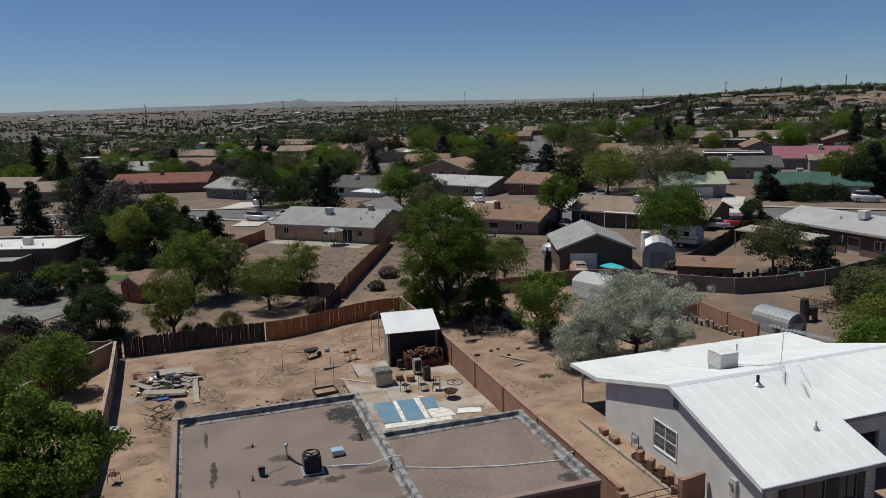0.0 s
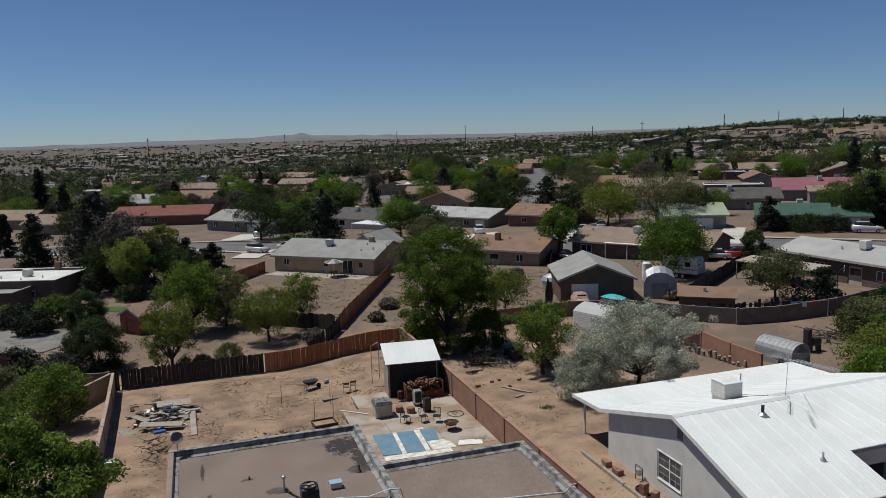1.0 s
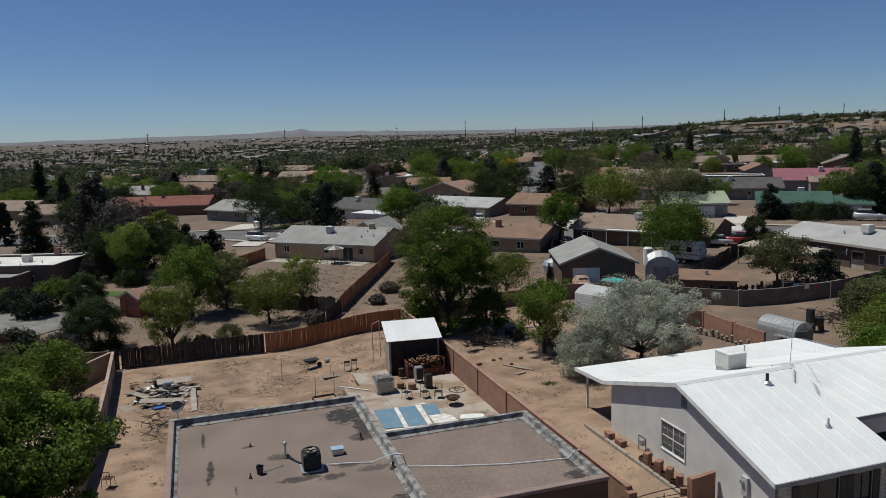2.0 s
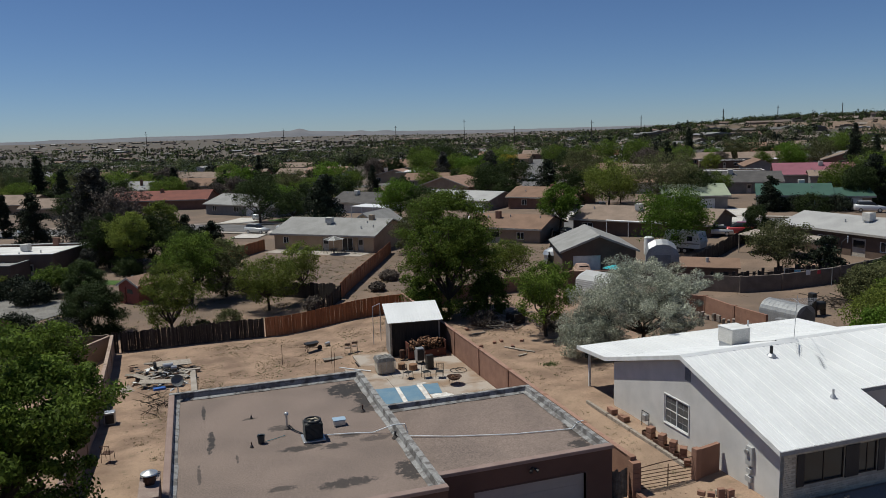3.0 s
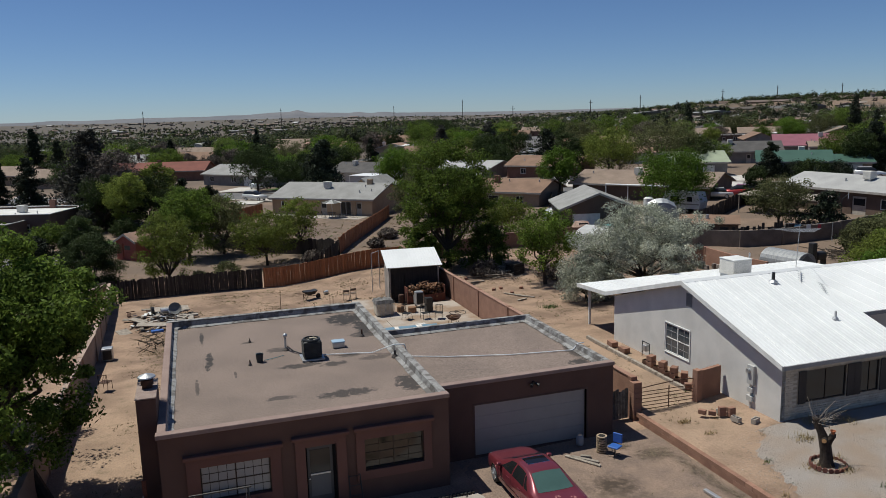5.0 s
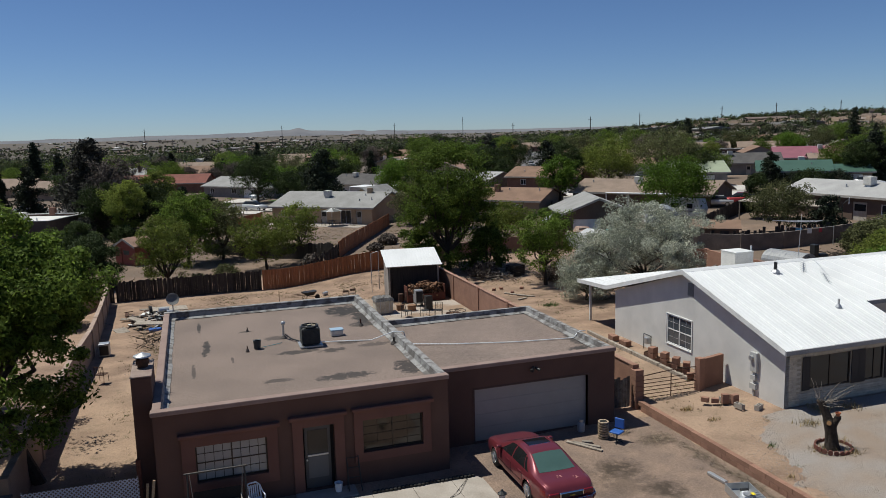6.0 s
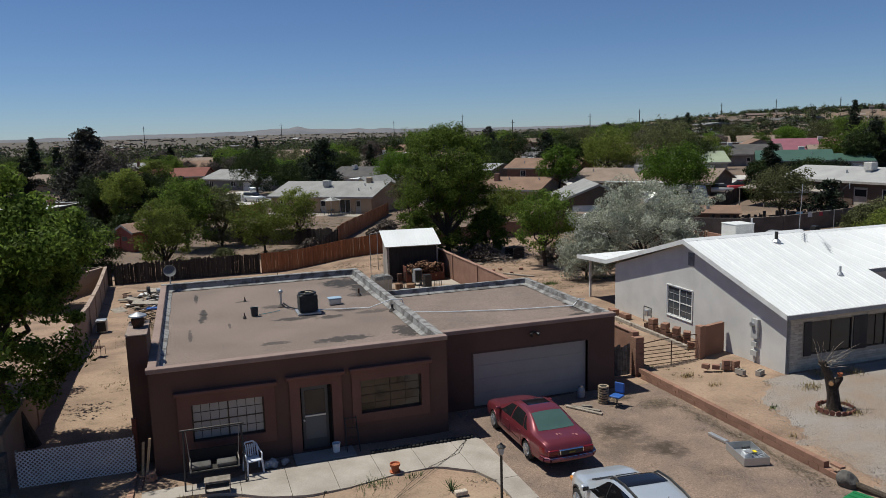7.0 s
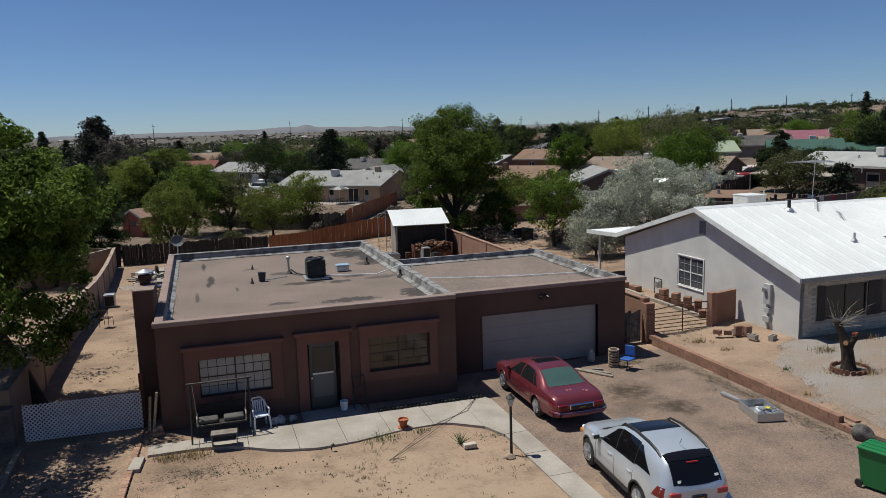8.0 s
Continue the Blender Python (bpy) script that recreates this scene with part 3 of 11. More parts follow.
    # garage door: four horizontal panels; white paint greyed, facade shade in the colour
    g = part("garage_door", soft_box(GAR_DOOR[0], GAR_DOOR[1], GAR_F + 0.16, GAR_F + 0.20, 0.0, GAR_DOOR[3], 0.005), gloss("shaded_garage_white", (0.30, 0.285, 0.27), 0.5), h, "wide white sectional garage door")
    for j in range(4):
        part("door_panel", soft_box(GAR_DOOR[0] + 0.02, GAR_DOOR[1] - 0.02, GAR_F + 0.145, GAR_F + 0.165, 0.02 + j * 0.53, 0.02 + j * 0.53 + 0.526, 0.003), MATS["shaded_garage_white"], g)
    bm = bmesh.new()
    for x0, x1, z0, z1 in ((GAR_DOOR[0] - 0.07, GAR_DOOR[0], 0, 2.2), (GAR_DOOR[1], GAR_DOOR[1] + 0.07, 0, 2.2), (GAR_DOOR[0], GAR_DOOR[1], 2.14, 2.2)):
        box(bm, x0, x1, GAR_F - 0.02, GAR_F + 0.14, z0, z1)
    part("garage_door_frame", bm, surface("brown_trim_paint", (0.10, 0.062, 0.05)), h)
    # twin flood lamp over the garage door
    bm = bmesh.new()
    rod(bm, (4.13, GAR_F, 2.72), (4.13, GAR_F - 0.06, 2.72), 0.07, n=12)
    lamp = part("flood_lamp", bm, BLACK_METAL, h, "black twin floodlight")
    for s in (-1, 1):
        bm = bmesh.new()
        rod(bm, (4.13 + s * 0.06, GAR_F - 0.05, 2.74), (4.13 + s * 0.17, GAR_F - 0.2, 2.66), 0.035, 0.075, 12)
        part("lamp_head", bm, BLACK_METAL, lamp)
    # chimney on the side wall with its metal cap
    c = part("chimney", soft_box(-10.42, MAIN_L - 0.003, 1.25, 3.3, -0.2, 4.28, 0.04), STUCCO, h, "brown stucco chimney with metal cap")
    part("chimney_top", soft_box(-10.44, MAIN_L + 0.02, 1.23, 3.32, 4.283, 4.33, 0.02), surface("mortar_wash", (0.27, 0.21, 0.18), (0.22, 0.16, 0.14), 3, 30), c)
    bm = turned([(0.17, 4.333), (0.17, 4.42), (0.21, 4.44), (0.21, 4.62), (0.17, 4.64)], 18)
    moved(bm, pose(-10.08, 2.35, 0))
    part("flue", bm, RUST, c, "rusty flue pipe")
    bm = turned([(0.03, 4.66), (0.30, 4.70), (0.28, 4.74), (0.05, 4.83)], 20)
    moved(bm, pose(-10.08, 2.35, 0))
    part("flue_cap", bm, GREY_METAL, c, "galvanised rain cap")
    # concrete doorstep
    part("doorstep", soft_box(-5.5, -3.5, -0.9, -0.075, -0.1, 0.05, 0.02), CONCRETE, h)
    return h


build_house()

# ---- the white neighbouring house with the ribbed metal roof ----
WX, WF, WB, WRIDGE, WEAVE, WTOP = 13.97, -0.92, 11.9, 5.42, 3.02, 5.17
WING_Y, WING_TOP = 6.7, 4.83                                 # ridge of the low wing
W_PITCH_F = (WTOP - WEAVE) / (WRIDGE + 1.25)


def roof_sheet(parent, corners, lift=0.016, name="roof_panel", mat=None, width=0.92, thick=0.02, lap=0.024):
    """A sloped roof plane of ribbed metal panels: corners are eave left, eave right, ridge right, ridge left."""
    el, er, rr, rl = (Vector(c) for c in corners)
    count = max(1, round((er - el).length / width))
    nrm = (er - el).cross(rl - el).normalized()
    for i in range(count):
        a, b = i / count, (i + 1) / count
        e0, e1, r0, r1 = el.lerp(er, a), el.lerp(er, b), rl.lerp(rr, a), rl.lerp(rr, b)
        bm = bmesh.new()
        prof, k = [], 4
        for j in range(k):
            for f, up in ((0.0, 0), (0.36, 0), (0.42, 1), (0.55, 1), (0.61, 0)):
                prof.append(((j + f) / k, up * lift))
        prof.append((1.0, 0))
        lo = [bm.verts.new(e0.lerp(e1, f) + nrm * (thick + u)) for f, u in prof]
        hi = [bm.verts.new(r0.lerp(r1, f) + nrm * (thick + u)) for f, u in prof]
        for j in range(len(prof) - 1):
            bm.faces.new((lo[j], lo[j + 1], hi[j + 1], hi[j]))
        part(name, bm, mat or WHITE_METAL, parent)
        # lap strip; its brighter white stands in for the glint on the seam
        if i and lap:
            bm = bmesh.new()
            way = (e1 - e0).normalized()
            lo = [bm.verts.new(e0 + way * u + nrm * (thick + up)) for u, up in ((-0.028, 0.004), (-0.018, lap), (0.018, lap), (0.028, 0.004))]
            hi = [bm.verts.new(r0 + way * u + nrm * (thick + up)) for u, up in ((-0.028, 0.004), (-0.018, lap), (0.018, lap), (0.028, 0.004))]
            for j in range(3):
                bm.faces.new((lo[j], lo[j + 1], hi[j + 1], hi[j]))
            bm.faces.new(lo)
            part("panel_lap", bm, LAP_GLINT, parent)


def build_white_house():
    h = thing("white_house", WX, WF, 0, "single-storey pale grey stucco house with white ribbed metal roof", "house")
    off = pose(-WX, -WF, 0)

    def add(name, bm, mat, label=""):
        return part(name, moved(bm, off), mat, h, label)

    # gable wall facing the drive, with a window
    win = (5.05, 7.03, 1.28, 2.77)
    rot = Matrix(((0, 1, 0, WX), (1, 0, 0, 0), (0, 0, 1, 0), (0, 0, 0, 1)))
    bm = wall_mesh(WF, WB, 0.0, 2.95, 0.2, (win,))
    add("gable_wall", moved(bm, rot), WHITE_STUCCO)
    tri = [(WF, 2.95), (WB, 2.95), (WB, 3.02), (WRIDGE, 5.05), (WF, 3.02)]
    b2 = prism([(y, z) for y, z in tri], 0.0, 0.2)
    add("gable", moved(b2, rot), WHITE_STUCCO)
    # other walls
    b = bmesh.new()
    box(b, WX + 0.2, 30.0, WB - 0.2, WB, 0.0, 3.0)
    add("back_wall", b, WHITE_STUCCO)
    # front wall, clad in pale bricks, recessed to the porch at its far end
    f_holes = ((15.25, 17.35, 1.18, 2.55), (18.15, 19.15, 1.18, 2.55))
    add("front_wall", moved(wall_mesh(WX + 0.2, 20.2, 0.0, 3.0, 0.2, f_holes), pose(0, WF + 0.02, 0)), surface("cream_brick_base", (0.40, 0.35, 0.28), (0.32, 0.28, 0.22), 3, 30))
    add("porch_wall", moved(wall_mesh(20.2, 30.0, 0.0, 3.6, 0.2, ((22.0, 24.0, 1.0, 2.4),)), pose(0, 2.35, 0)), WHITE_STUCCO)
    b = bmesh.new()
    box(b, 20.0, 20.2, WF + 0.22, 2.35, 0.0, 3.0)
    add("return_wall", b, MATS["cream_brick_base"])
    # brick veneer, piece by piece
    brick = bmesh.new()
    box(brick, 0.004, 0.386, -0.018, 0.0, 0.004, 0.092)
    me = bpy.data.meshes.new("brick")
    brick.to_mesh(me)
    brick.free()
    me.materials.append(surface("cream_brick", (0.52, 0.46, 0.37), (0.44, 0.385, 0.31), 3, 40, 0.9, grain=0.12, each=0.12))
    for j in range(24):
        z = 0.55 + j * 0.098
        for i in range(16):
            x = WX + 0.01 + i * 0.392 - (0.196 if j % 2 else 0)
            if j % 2 and i == 0:
                piece("brick", me, h, off @ pose(WX + 0.01, WF + 0.018, z) @ Matrix.Diagonal((0.5, 1, 1, 1)))
            if x < WX or x + 0.39 > 20.2 or any(hx0 - 0.5 < x + 0.2 < hx1 + 0.5 and hz0 - 0.12 < z + 0.05 < hz1 + 0.08 for hx0, hx1, hz0, hz1 in f_holes):
                continue
            piece("brick", me, h, off @ pose(x, WF + 0.018, z))
    sh = surface("dark_shutter", (0.035, 0.03, 0.03), rough=0.6)
    frame = WHITE_PAINT
    for x0, x1, z0, z1 in f_holes:
        window(h, x0, x1, z0, z1, WF + 0.1, gloss("bronze_window_frame", (0.045, 0.037, 0.032), 0.4, 0.5), GLASS, 2, 1, face=off)
        for a, b_ in ((x0 - 0.42, x0 - 0.03), (x1 + 0.03, x1 + 0.42)):
            b = soft_box(a, b_, WF - 0.035, WF - 0.002, z0 - 0.02, z1 + 0.02, 0.01)
            s = add("shutter", b, sh, "dark louvred shutter")
    window(h, win[0], win[1], win[2], win[3], 0.05, WHITE_PAINT, gloss("blue_grey_glass", (0.07, 0.08, 0.09), 0.08, spec=0.7), 2, 2, (4, 4), face=off @ rot, bar=0.06, grid_mat=surface("grey_muntin", (0.33, 0.34, 0.35)))
    b = wall_mesh(win[0] - 0.04, win[1] + 0.04, win[2] - 0.04, win[3] + 0.04, 0.04, (win,))
    add("window_trim", moved(b, rot @ pose(0, -0.042, 0)), WHITE_PAINT, "white window trim")
    # gable vent
    b = bmesh.new()
    for k in range(9):
        box(b, 5.0, 5.4, -0.035, -0.003, 4.02 + k * 0.062, 4.06 + k * 0.062)
    box(b, 4.97, 5.43, -0.02, -0.002, 3.98, 4.6)
    add("gable_vent", moved(b, rot), surface("grey_vent", (0.25, 0.25, 0.25)), "grey slatted gable vent")
    # roof: front slope, back slope running on over the porch, entrance wing
    x0, xm, x1 = 13.64, 20.57, 30.4
    deck = surface("roof_board", (0.3, 0.28, 0.26))
    low = WEAVE - 0.0
    add("roof_deck", moved(prism([(-1.25, low), (WRIDGE, WTOP), (12.3, 3.16), (15.6, 2.99), (15.6, 2.87), (12.3, 3.03), (WRIDGE, WTOP - 0.13), (-1.25, low - 0.12)], x0 + 0.02, xm), Matrix(((0, 1, 0, 0), (1, 0, 0, 0), (0, 0, 1, 0), (0, 0, 0, 1)))), deck)
    add("wing_roof_deck", moved(prism([(1.45, 3.86), (WING_Y, WING_TOP), (12.3, 3.16), (15.6, 2.99), (15.6, 2.87), (12.3, 3.03), (WING_Y, WING_TOP - 0.13), (1.45, 3.74)], xm, x1), Matrix(((0, 1, 0, 0), (1, 0, 0, 0), (0, 0, 1, 0), (0, 0, 0, 1)))), deck)
    roof_sheet(h, [off @ Vector(p) for p in ((x0, -1.25, low), (xm, -1.25, low), (xm, WRIDGE, WTOP), (x0, WRIDGE, WTOP))])
    roof_sheet(h, [off @ Vector(p) for p in ((xm, 1.45, 3.86), (x1, 1.45, 3.86), (x1, WING_Y, WING_TOP), (xm, WING_Y, WING_TOP))])
    roof_sheet(h, [off @ Vector(p) for p in ((xm, 12.3, 3.16), (x0, 12.3, 3.16), (x0, WRIDGE, WTOP), (xm, WRIDGE, WTOP))])
    roof_sheet(h, [off @ Vector(p) for p in ((x1, 12.3, 3.16), (xm, 12.3, 3.16), (xm, WING_Y, WING_TOP), (x1, WING_Y, WING_TOP))])
    roof_sheet(h, [off @ Vector(p) for p in ((x1, 15.62, 2.99), (x0, 15.62, 2.99), (x0, 12.3, 3.165), (x1, 12.3, 3.165))])
    # ridge cap and rake trims
    b = moved(prism([(-0.16, -0.05), (0.0, 0.055), (0.16, -0.05), (0.14, -0.075), (0, 0.03), (-0.14, -0.075)], x0 - 0.01, xm + 0.05), Matrix(((0, 1, 0, 0), (1, 0, 0, WRIDGE), (0, 0, 1, WTOP + 0.035), (0, 0, 0, 1))))
    add("ridge_cap", b, WHITE_METAL)
    b = moved(prism([(-0.16, -0.03), (0.0, 0.055), (0.16, -0.05), (0.14, -0.075), (0, 0.03), (-0.14, -0.055)], xm - 0.1, x1), Matrix(((0, 1, 0, 0), (1, 0, 0, WING_Y), (0, 0, 1, WING_TOP + 0.035), (0, 0, 0, 1))))
    add("ridge_cap", b, WHITE_METAL)
    # the block's end above the lower wing roof, and the wing's eave
    add("end_gable", moved(prism([(1.5, 3.88), (WRIDGE, WTOP - 0.02), (9.4, WTOP - 1.17)], xm - 0.12, xm - 0.01), Matrix(((0, 1, 0, 0), (1, 0, 0, 0), (0, 0, 1, 0), (0, 0, 0, 1)))), WHITE_PAINT)
    b = bmesh.new()
    box(b, xm + 0.003, x1, 1.39, 1.45, 3.70, 3.88)
    add("fascia", b, surface("grey_fascia", (0.30, 0.30, 0.30)))
    for ya, za, yb, zb in ((-1.27, low, WRIDGE, WTOP), (WRIDGE, WTOP, 12.3, 3.16), (12.3, 3.16, 15.63, 2.99)):
        b = bmesh.new()
        vs = [b.verts.new(p) for p in ((x0 - 0.03, ya, za - 0.16), (x0 - 0.03, yb, zb - 0.16), (x0 - 0.03, yb, zb + 0.065), (x0 - 0.03, ya, za + 0.065))]
        w = [b.verts.new(v.co + Vector((0.04, 0, 0))) for v in vs]
        b.faces.new(vs[::-1]); b.faces.new(w)
        for i in range(4):
            b.faces.new((vs[i], vs[(i + 1) % 4], w[(i + 1) % 4], w[i]))
        add("rake_trim", b, WHITE_PAINT, "white metal rake trim")
    for y, z, xa, xb in ((-1.29, low, x0, xm + 0.02), (15.64, 2.99, x0, x1)):
        b = bmesh.new()
        box(b, xa, xb, y - 0.03, y + 0.03, z - 0.15, z + 0.02)
        add("fascia", b, surface("grey_fascia", (0.30, 0.30, 0.30)))
    # porch at the back: posts and slab
    for x in (14.3, 18.5, 22.7, 26.9):
        b = soft_box(x - 0.06, x + 0.06, 15.2, 15.32, 0.25, 2.9, 0.01)
        add("porch_post", b, WHITE_PAINT)
    b = soft_box(13.6, 30.2, WB + 0.003, 15.6, 0.15, 0.40, 0.02)
    add("porch_slab", b, CONCRETE)
    # electric meter and conduit on the gable wall
    b = soft_box(WX - 0.14, WX - 0.002, 0.55, 0.95, 1.6, 2.45, 0.02)
    m = add("meter_panel", b, gloss("meter_grey", (0.42, 0.42, 0.41), 0.5), "grey electric meter panel")
    b = bmesh.new()
    rod(b, (WX - 0.14, 0.82, 2.2), (WX - 0.24, 0.82, 2.2), 0.1, n=14)
    part("meter", moved(b, off), GREY_METAL, m)
    b = bmesh.new()
    chain(b, [(WX - 0.06, 0.75, 1.6), (WX - 0.06, 0.75, 0.5)], 0.035)
    box(b, WX - 0.13, WX - 0.003, 0.62, 0.9, 1.25, 1.45)
    box(b, WX - 0.13, WX - 0.003, 0.6, 0.95, 0.85, 1.08)
    part("conduit", moved(b, off), MATS["meter_grey"], m)
    return h


build_white_house()

# ---- vehicles ----
def loft(sections, bm=None, close=True):
    """Skins a row of sections, each a list of points of equal count."""
    bm = bm or bmesh.new()
    rows = [[bm.verts.new(p) for p in s] for s in sections]
    k = len(rows[0])
    for a, b in zip(rows, rows[1:]):
        for i in range(k - 1):
            bm.faces.new((a[i], a[i + 1], b[i + 1], b[i]))
        if close:
            bm.faces.new((a[k - 1], a[0], b[0], b[k - 1]))
    if close:
        bm.faces.new(rows[0][::-1])
        bm.faces.new(rows[-1])
    bmesh.ops.recalc_face_normals(bm, faces=bm.faces)
    return bm


def smooth(ob, levels=1):
    for p in ob.data.polygons:
        p.use_smooth = True
    if levels:
        mod = ob.modifiers.new("subsurf", "SUBSURF")
        mod.levels = mod.render_levels = levels
    return ob


def body_section(x, w, z0, z1, crown=0.03, tuck=0.06):
    """A rounded car cross-section at x: half width w, from sill z0 to top z1."""
    m = (z0 + z1) / 2
    half = [(w - tuck, z0), (w, z0 + 0.12), (w + 0.01, m), (w - 0.015, z1 - 0.16), (w - 0.07, z1 - 0.04), (w * 0.62, z1 + crown * 0.6), (0.0, z1 + crown)]
    return [(x, y, z) for y, z in half] + [(x, -y, z) for y, z in half[-2::-1]]


def glass_section(x, w, z0, w1, z1):
    half = [(w, z0), (w - (w - w1) * 0.55, z0 + (z1 - z0) * 0.6), (w1, z1 - 0.03), (w1 * 0.6, z1 + 0.01), (0.0, z1 + 0.02)]
    return [(x, y, z) for y, z in half] + [(x, -y, z) for y, z in half[-2::-1]]


def wheel(parent, x, y, r, width, side, spokes=5):
    bm = bmesh.new()
    prof = [(r * 0.62, -width / 2), (r * 0.9, -width / 2), (r, -width * 0.3), (r, width * 0.3), (r * 0.9, width / 2), (r * 0.62, width / 2)]
    turned(prof, 24, bm)
    turn = pose(x, y, r, 90, 0, 0)
    tyre = part("wheel", moved(bm, turn), RUBBER, parent)
    rim = bmesh.new()
    turned([(r * 0.64, -0.02), (r * 0.64, 0.02), (r * 0.58, 0.005)], 20, rim)
    rod(rim, (0, 0, -0.06), (0, 0, -0.05), r * 0.63, n=20)
    for k in range(spokes):
        a = 2 * math.pi * k / spokes
        box(rim, 0.04, r * 0.6, -0.045, 0.045, 0.0, 0.035, pose(0, 0, 0, 0, 0, math.degrees(a)))
    rod(rim, (0, 0, 0), (0, 0, 0.05), 0.075, 0.06, 12)
    join_m = turn @ (pose(0, 0, -width / 2 - 0.002, 180, 0, 0) if side > 0 else pose(0, 0, width / 2 + 0.002))
    part("rim", moved(rim, join_m), gloss("alloy", (0.55, 0.56, 0.58), 0.3, 0.8), tyre)


def strip(parent, name, pts_a, pts_b, mat, label=""):
    """A thin band between two rows of points, given a little thickness."""
    bm = bmesh.new()
    a, b = [bm.verts.new(p) for p in pts_a], [bm.verts.new(p) for p in pts_b]
    for i in range(len(a) - 1):
        bm.faces.new((a[i], a[i + 1], b[i + 1], b[i]))
    bmesh.ops.recalc_face_normals(bm, faces=bm.faces)
    bmesh.ops.solidify(bm, geom=bm.faces[:], thickness=0.015)
    return part(name, bm, mat, parent, label)


class Shell:
    """The skin of a car: tables of half width, sill, belt, roof half width and top height along x, blended smoothly."""

    def __init__(self, w, z0, zb, wr, zr, soften=0.07):
        self.x0, self.x1 = w[0][0], w[-1][0]
        self.grid = np.linspace(self.x0, self.x1, 121)
        fine = np.linspace(self.x0, self.x1, 481)
        k = np.exp(-0.5 * ((np.arange(-40, 41) * (fine[1] - fine[0])) / soften) ** 2)
        k /= k.sum()
        self.rows = {}
        for key, table in (("w", w), ("z0", z0), ("zb", zb), ("wr", wr), ("zr", zr)):
            v = np.interp(fine, [p[0] for p in table], [p[1] for p in table])
            pad = np.concatenate([2 * v[0] - v[40:0:-1], v, 2 * v[-1] - v[-2:-42:-1]])
            self.rows[key] = np.convolve(pad, k, "valid")
        self.fine = fine

    def at(self, key, x):
        return float(np.interp(x, self.fine, self.rows[key]))

    def section(self, x):
        w, z0, zb, wr, zr = (self.at(k, x) for k in ("w", "z0", "zb", "wr", "zr"))
        tall = zr - zb
        wb = w - 0.05
        pts = [(w - 0.10, z0), (w - 0.015, z0 + 0.10), (w + 0.005, z0 + (zb - z0) * 0.45), (w, z0 + (zb - z0) * 0.75), (wb, zb),
               (wb + (wr - wb) * 0.45, zb + tall * 0.52), (wr, zb + tall * 0.88), (wr * 0.82, zb + tall * 0.965), (wr * 0.45, zr - 0.004), (0.0, zr)]
        p = np.array([pts[0]] + pts + [(-pts[-2][0], pts[-2][1])])
        out = []
        for i in range(1, len(p) - 2):
            for t in np.arange(0, 1, 0.2):
                a, b, c, d = p[i - 1], p[i], p[i + 1], p[i + 2]
                out.append(0.5 * ((2 * b) + (c - a) * t + (2 * a - 5 * b + 4 * c - d) * t * t + (3 * b - a - 3 * c + d) * t ** 3))
        out.append(p[-2])
        return np.array(out)

    def side(self, x, z):
        """Half width of the skin at height z."""
        s = self.section(x)
        return float(np.interp(z, s[:, 1], s[:, 0]))

    def top(self, x, y):
        """Height of the skin over (x, y), above the belt."""
        s = self.section(x)[20:]
        return float(np.interp(abs(y), s[::-1, 0], s[::-1, 1]))

    def mesh(self, wheels, r):
        rows = []
        for x in self.grid:
            s = self.section(x)
            rows.append([(x, y, z) for y, z in s] + [(x, -y, z) for y, z in s[-2::-1]])
        bm = loft(rows)
        gone = [f for f in bm.faces if any(math.hypot(f.calc_center_median().x - wx, f.calc_center_median().z - r) < r + 0.05 for wx in wheels) and abs(f.calc_center_median().y) > 0.5 and len(f.verts) == 4]
        bmesh.ops.delete(bm, geom=gone, context="FACES")
        for f in bm.faces:
            f.smooth = len(f.verts) == 4
        return bm

    def side_patch(self, bottom, top, sgn, lo, hi, lift=0.006, n=14, m=6):
        """A pane on the flank: (x0, x1) at its foot and at its head, between two shares of the height over the belt."""
        rows = []
        for j in range(m + 1):
            v = j / m
            row = []
            for i in range(n + 1):
                u = i / n
                x = (bottom[0] + (bottom[1] - bottom[0]) * u) * (1 - v) + (top[0] + (top[1] - top[0]) * u) * v
                f = lo + (hi - lo) * v
                zb, zr = self.at("zb", x), self.at("zr", x)
                z = zb + (zr - zb) * f
                row.append((x, sgn * (self.side(x, z) + lift), z + 0.002))
            rows.append(row)
        return sheet(rows)

    def top_patch(self, xa, xb, wa, wb, lift=0.006, n=12, m=12, round_end=0.25):
        """A pane or panel on top: from xa (half width wa) to xb (half width wb)."""
        rows = []
        for j in range(m + 1):
            v = j / m
            row = []
            for i in range(n + 1):
                u = 2 * i / n - 1
                bow = round_end * 0.12 * u * u * (1 if xa < xb else -1)
                x = xa + (xb - xa) * v + bow * (1 - v) - bow * 0.5 * v
                y = u * (wa + (wb - wa) * v)
                row.append((x, y, self.top(x, y) + lift))
            rows.append(row)
        return sheet(rows)


def sheet(rows, thick=0.01):
    bm = bmesh.new()
    vs = [[bm.verts.new(p) for p in r] for r in rows]
    for a, b in zip(vs, vs[1:]):
        for i in range(len(a) - 1):
            bm.faces.new((a[i], a[i + 1], b[i + 1], b[i]))
    bmesh.ops.recalc_face_normals(bm, faces=bm.faces)
    for f in bm.faces:
        f.smooth = True
    return bm


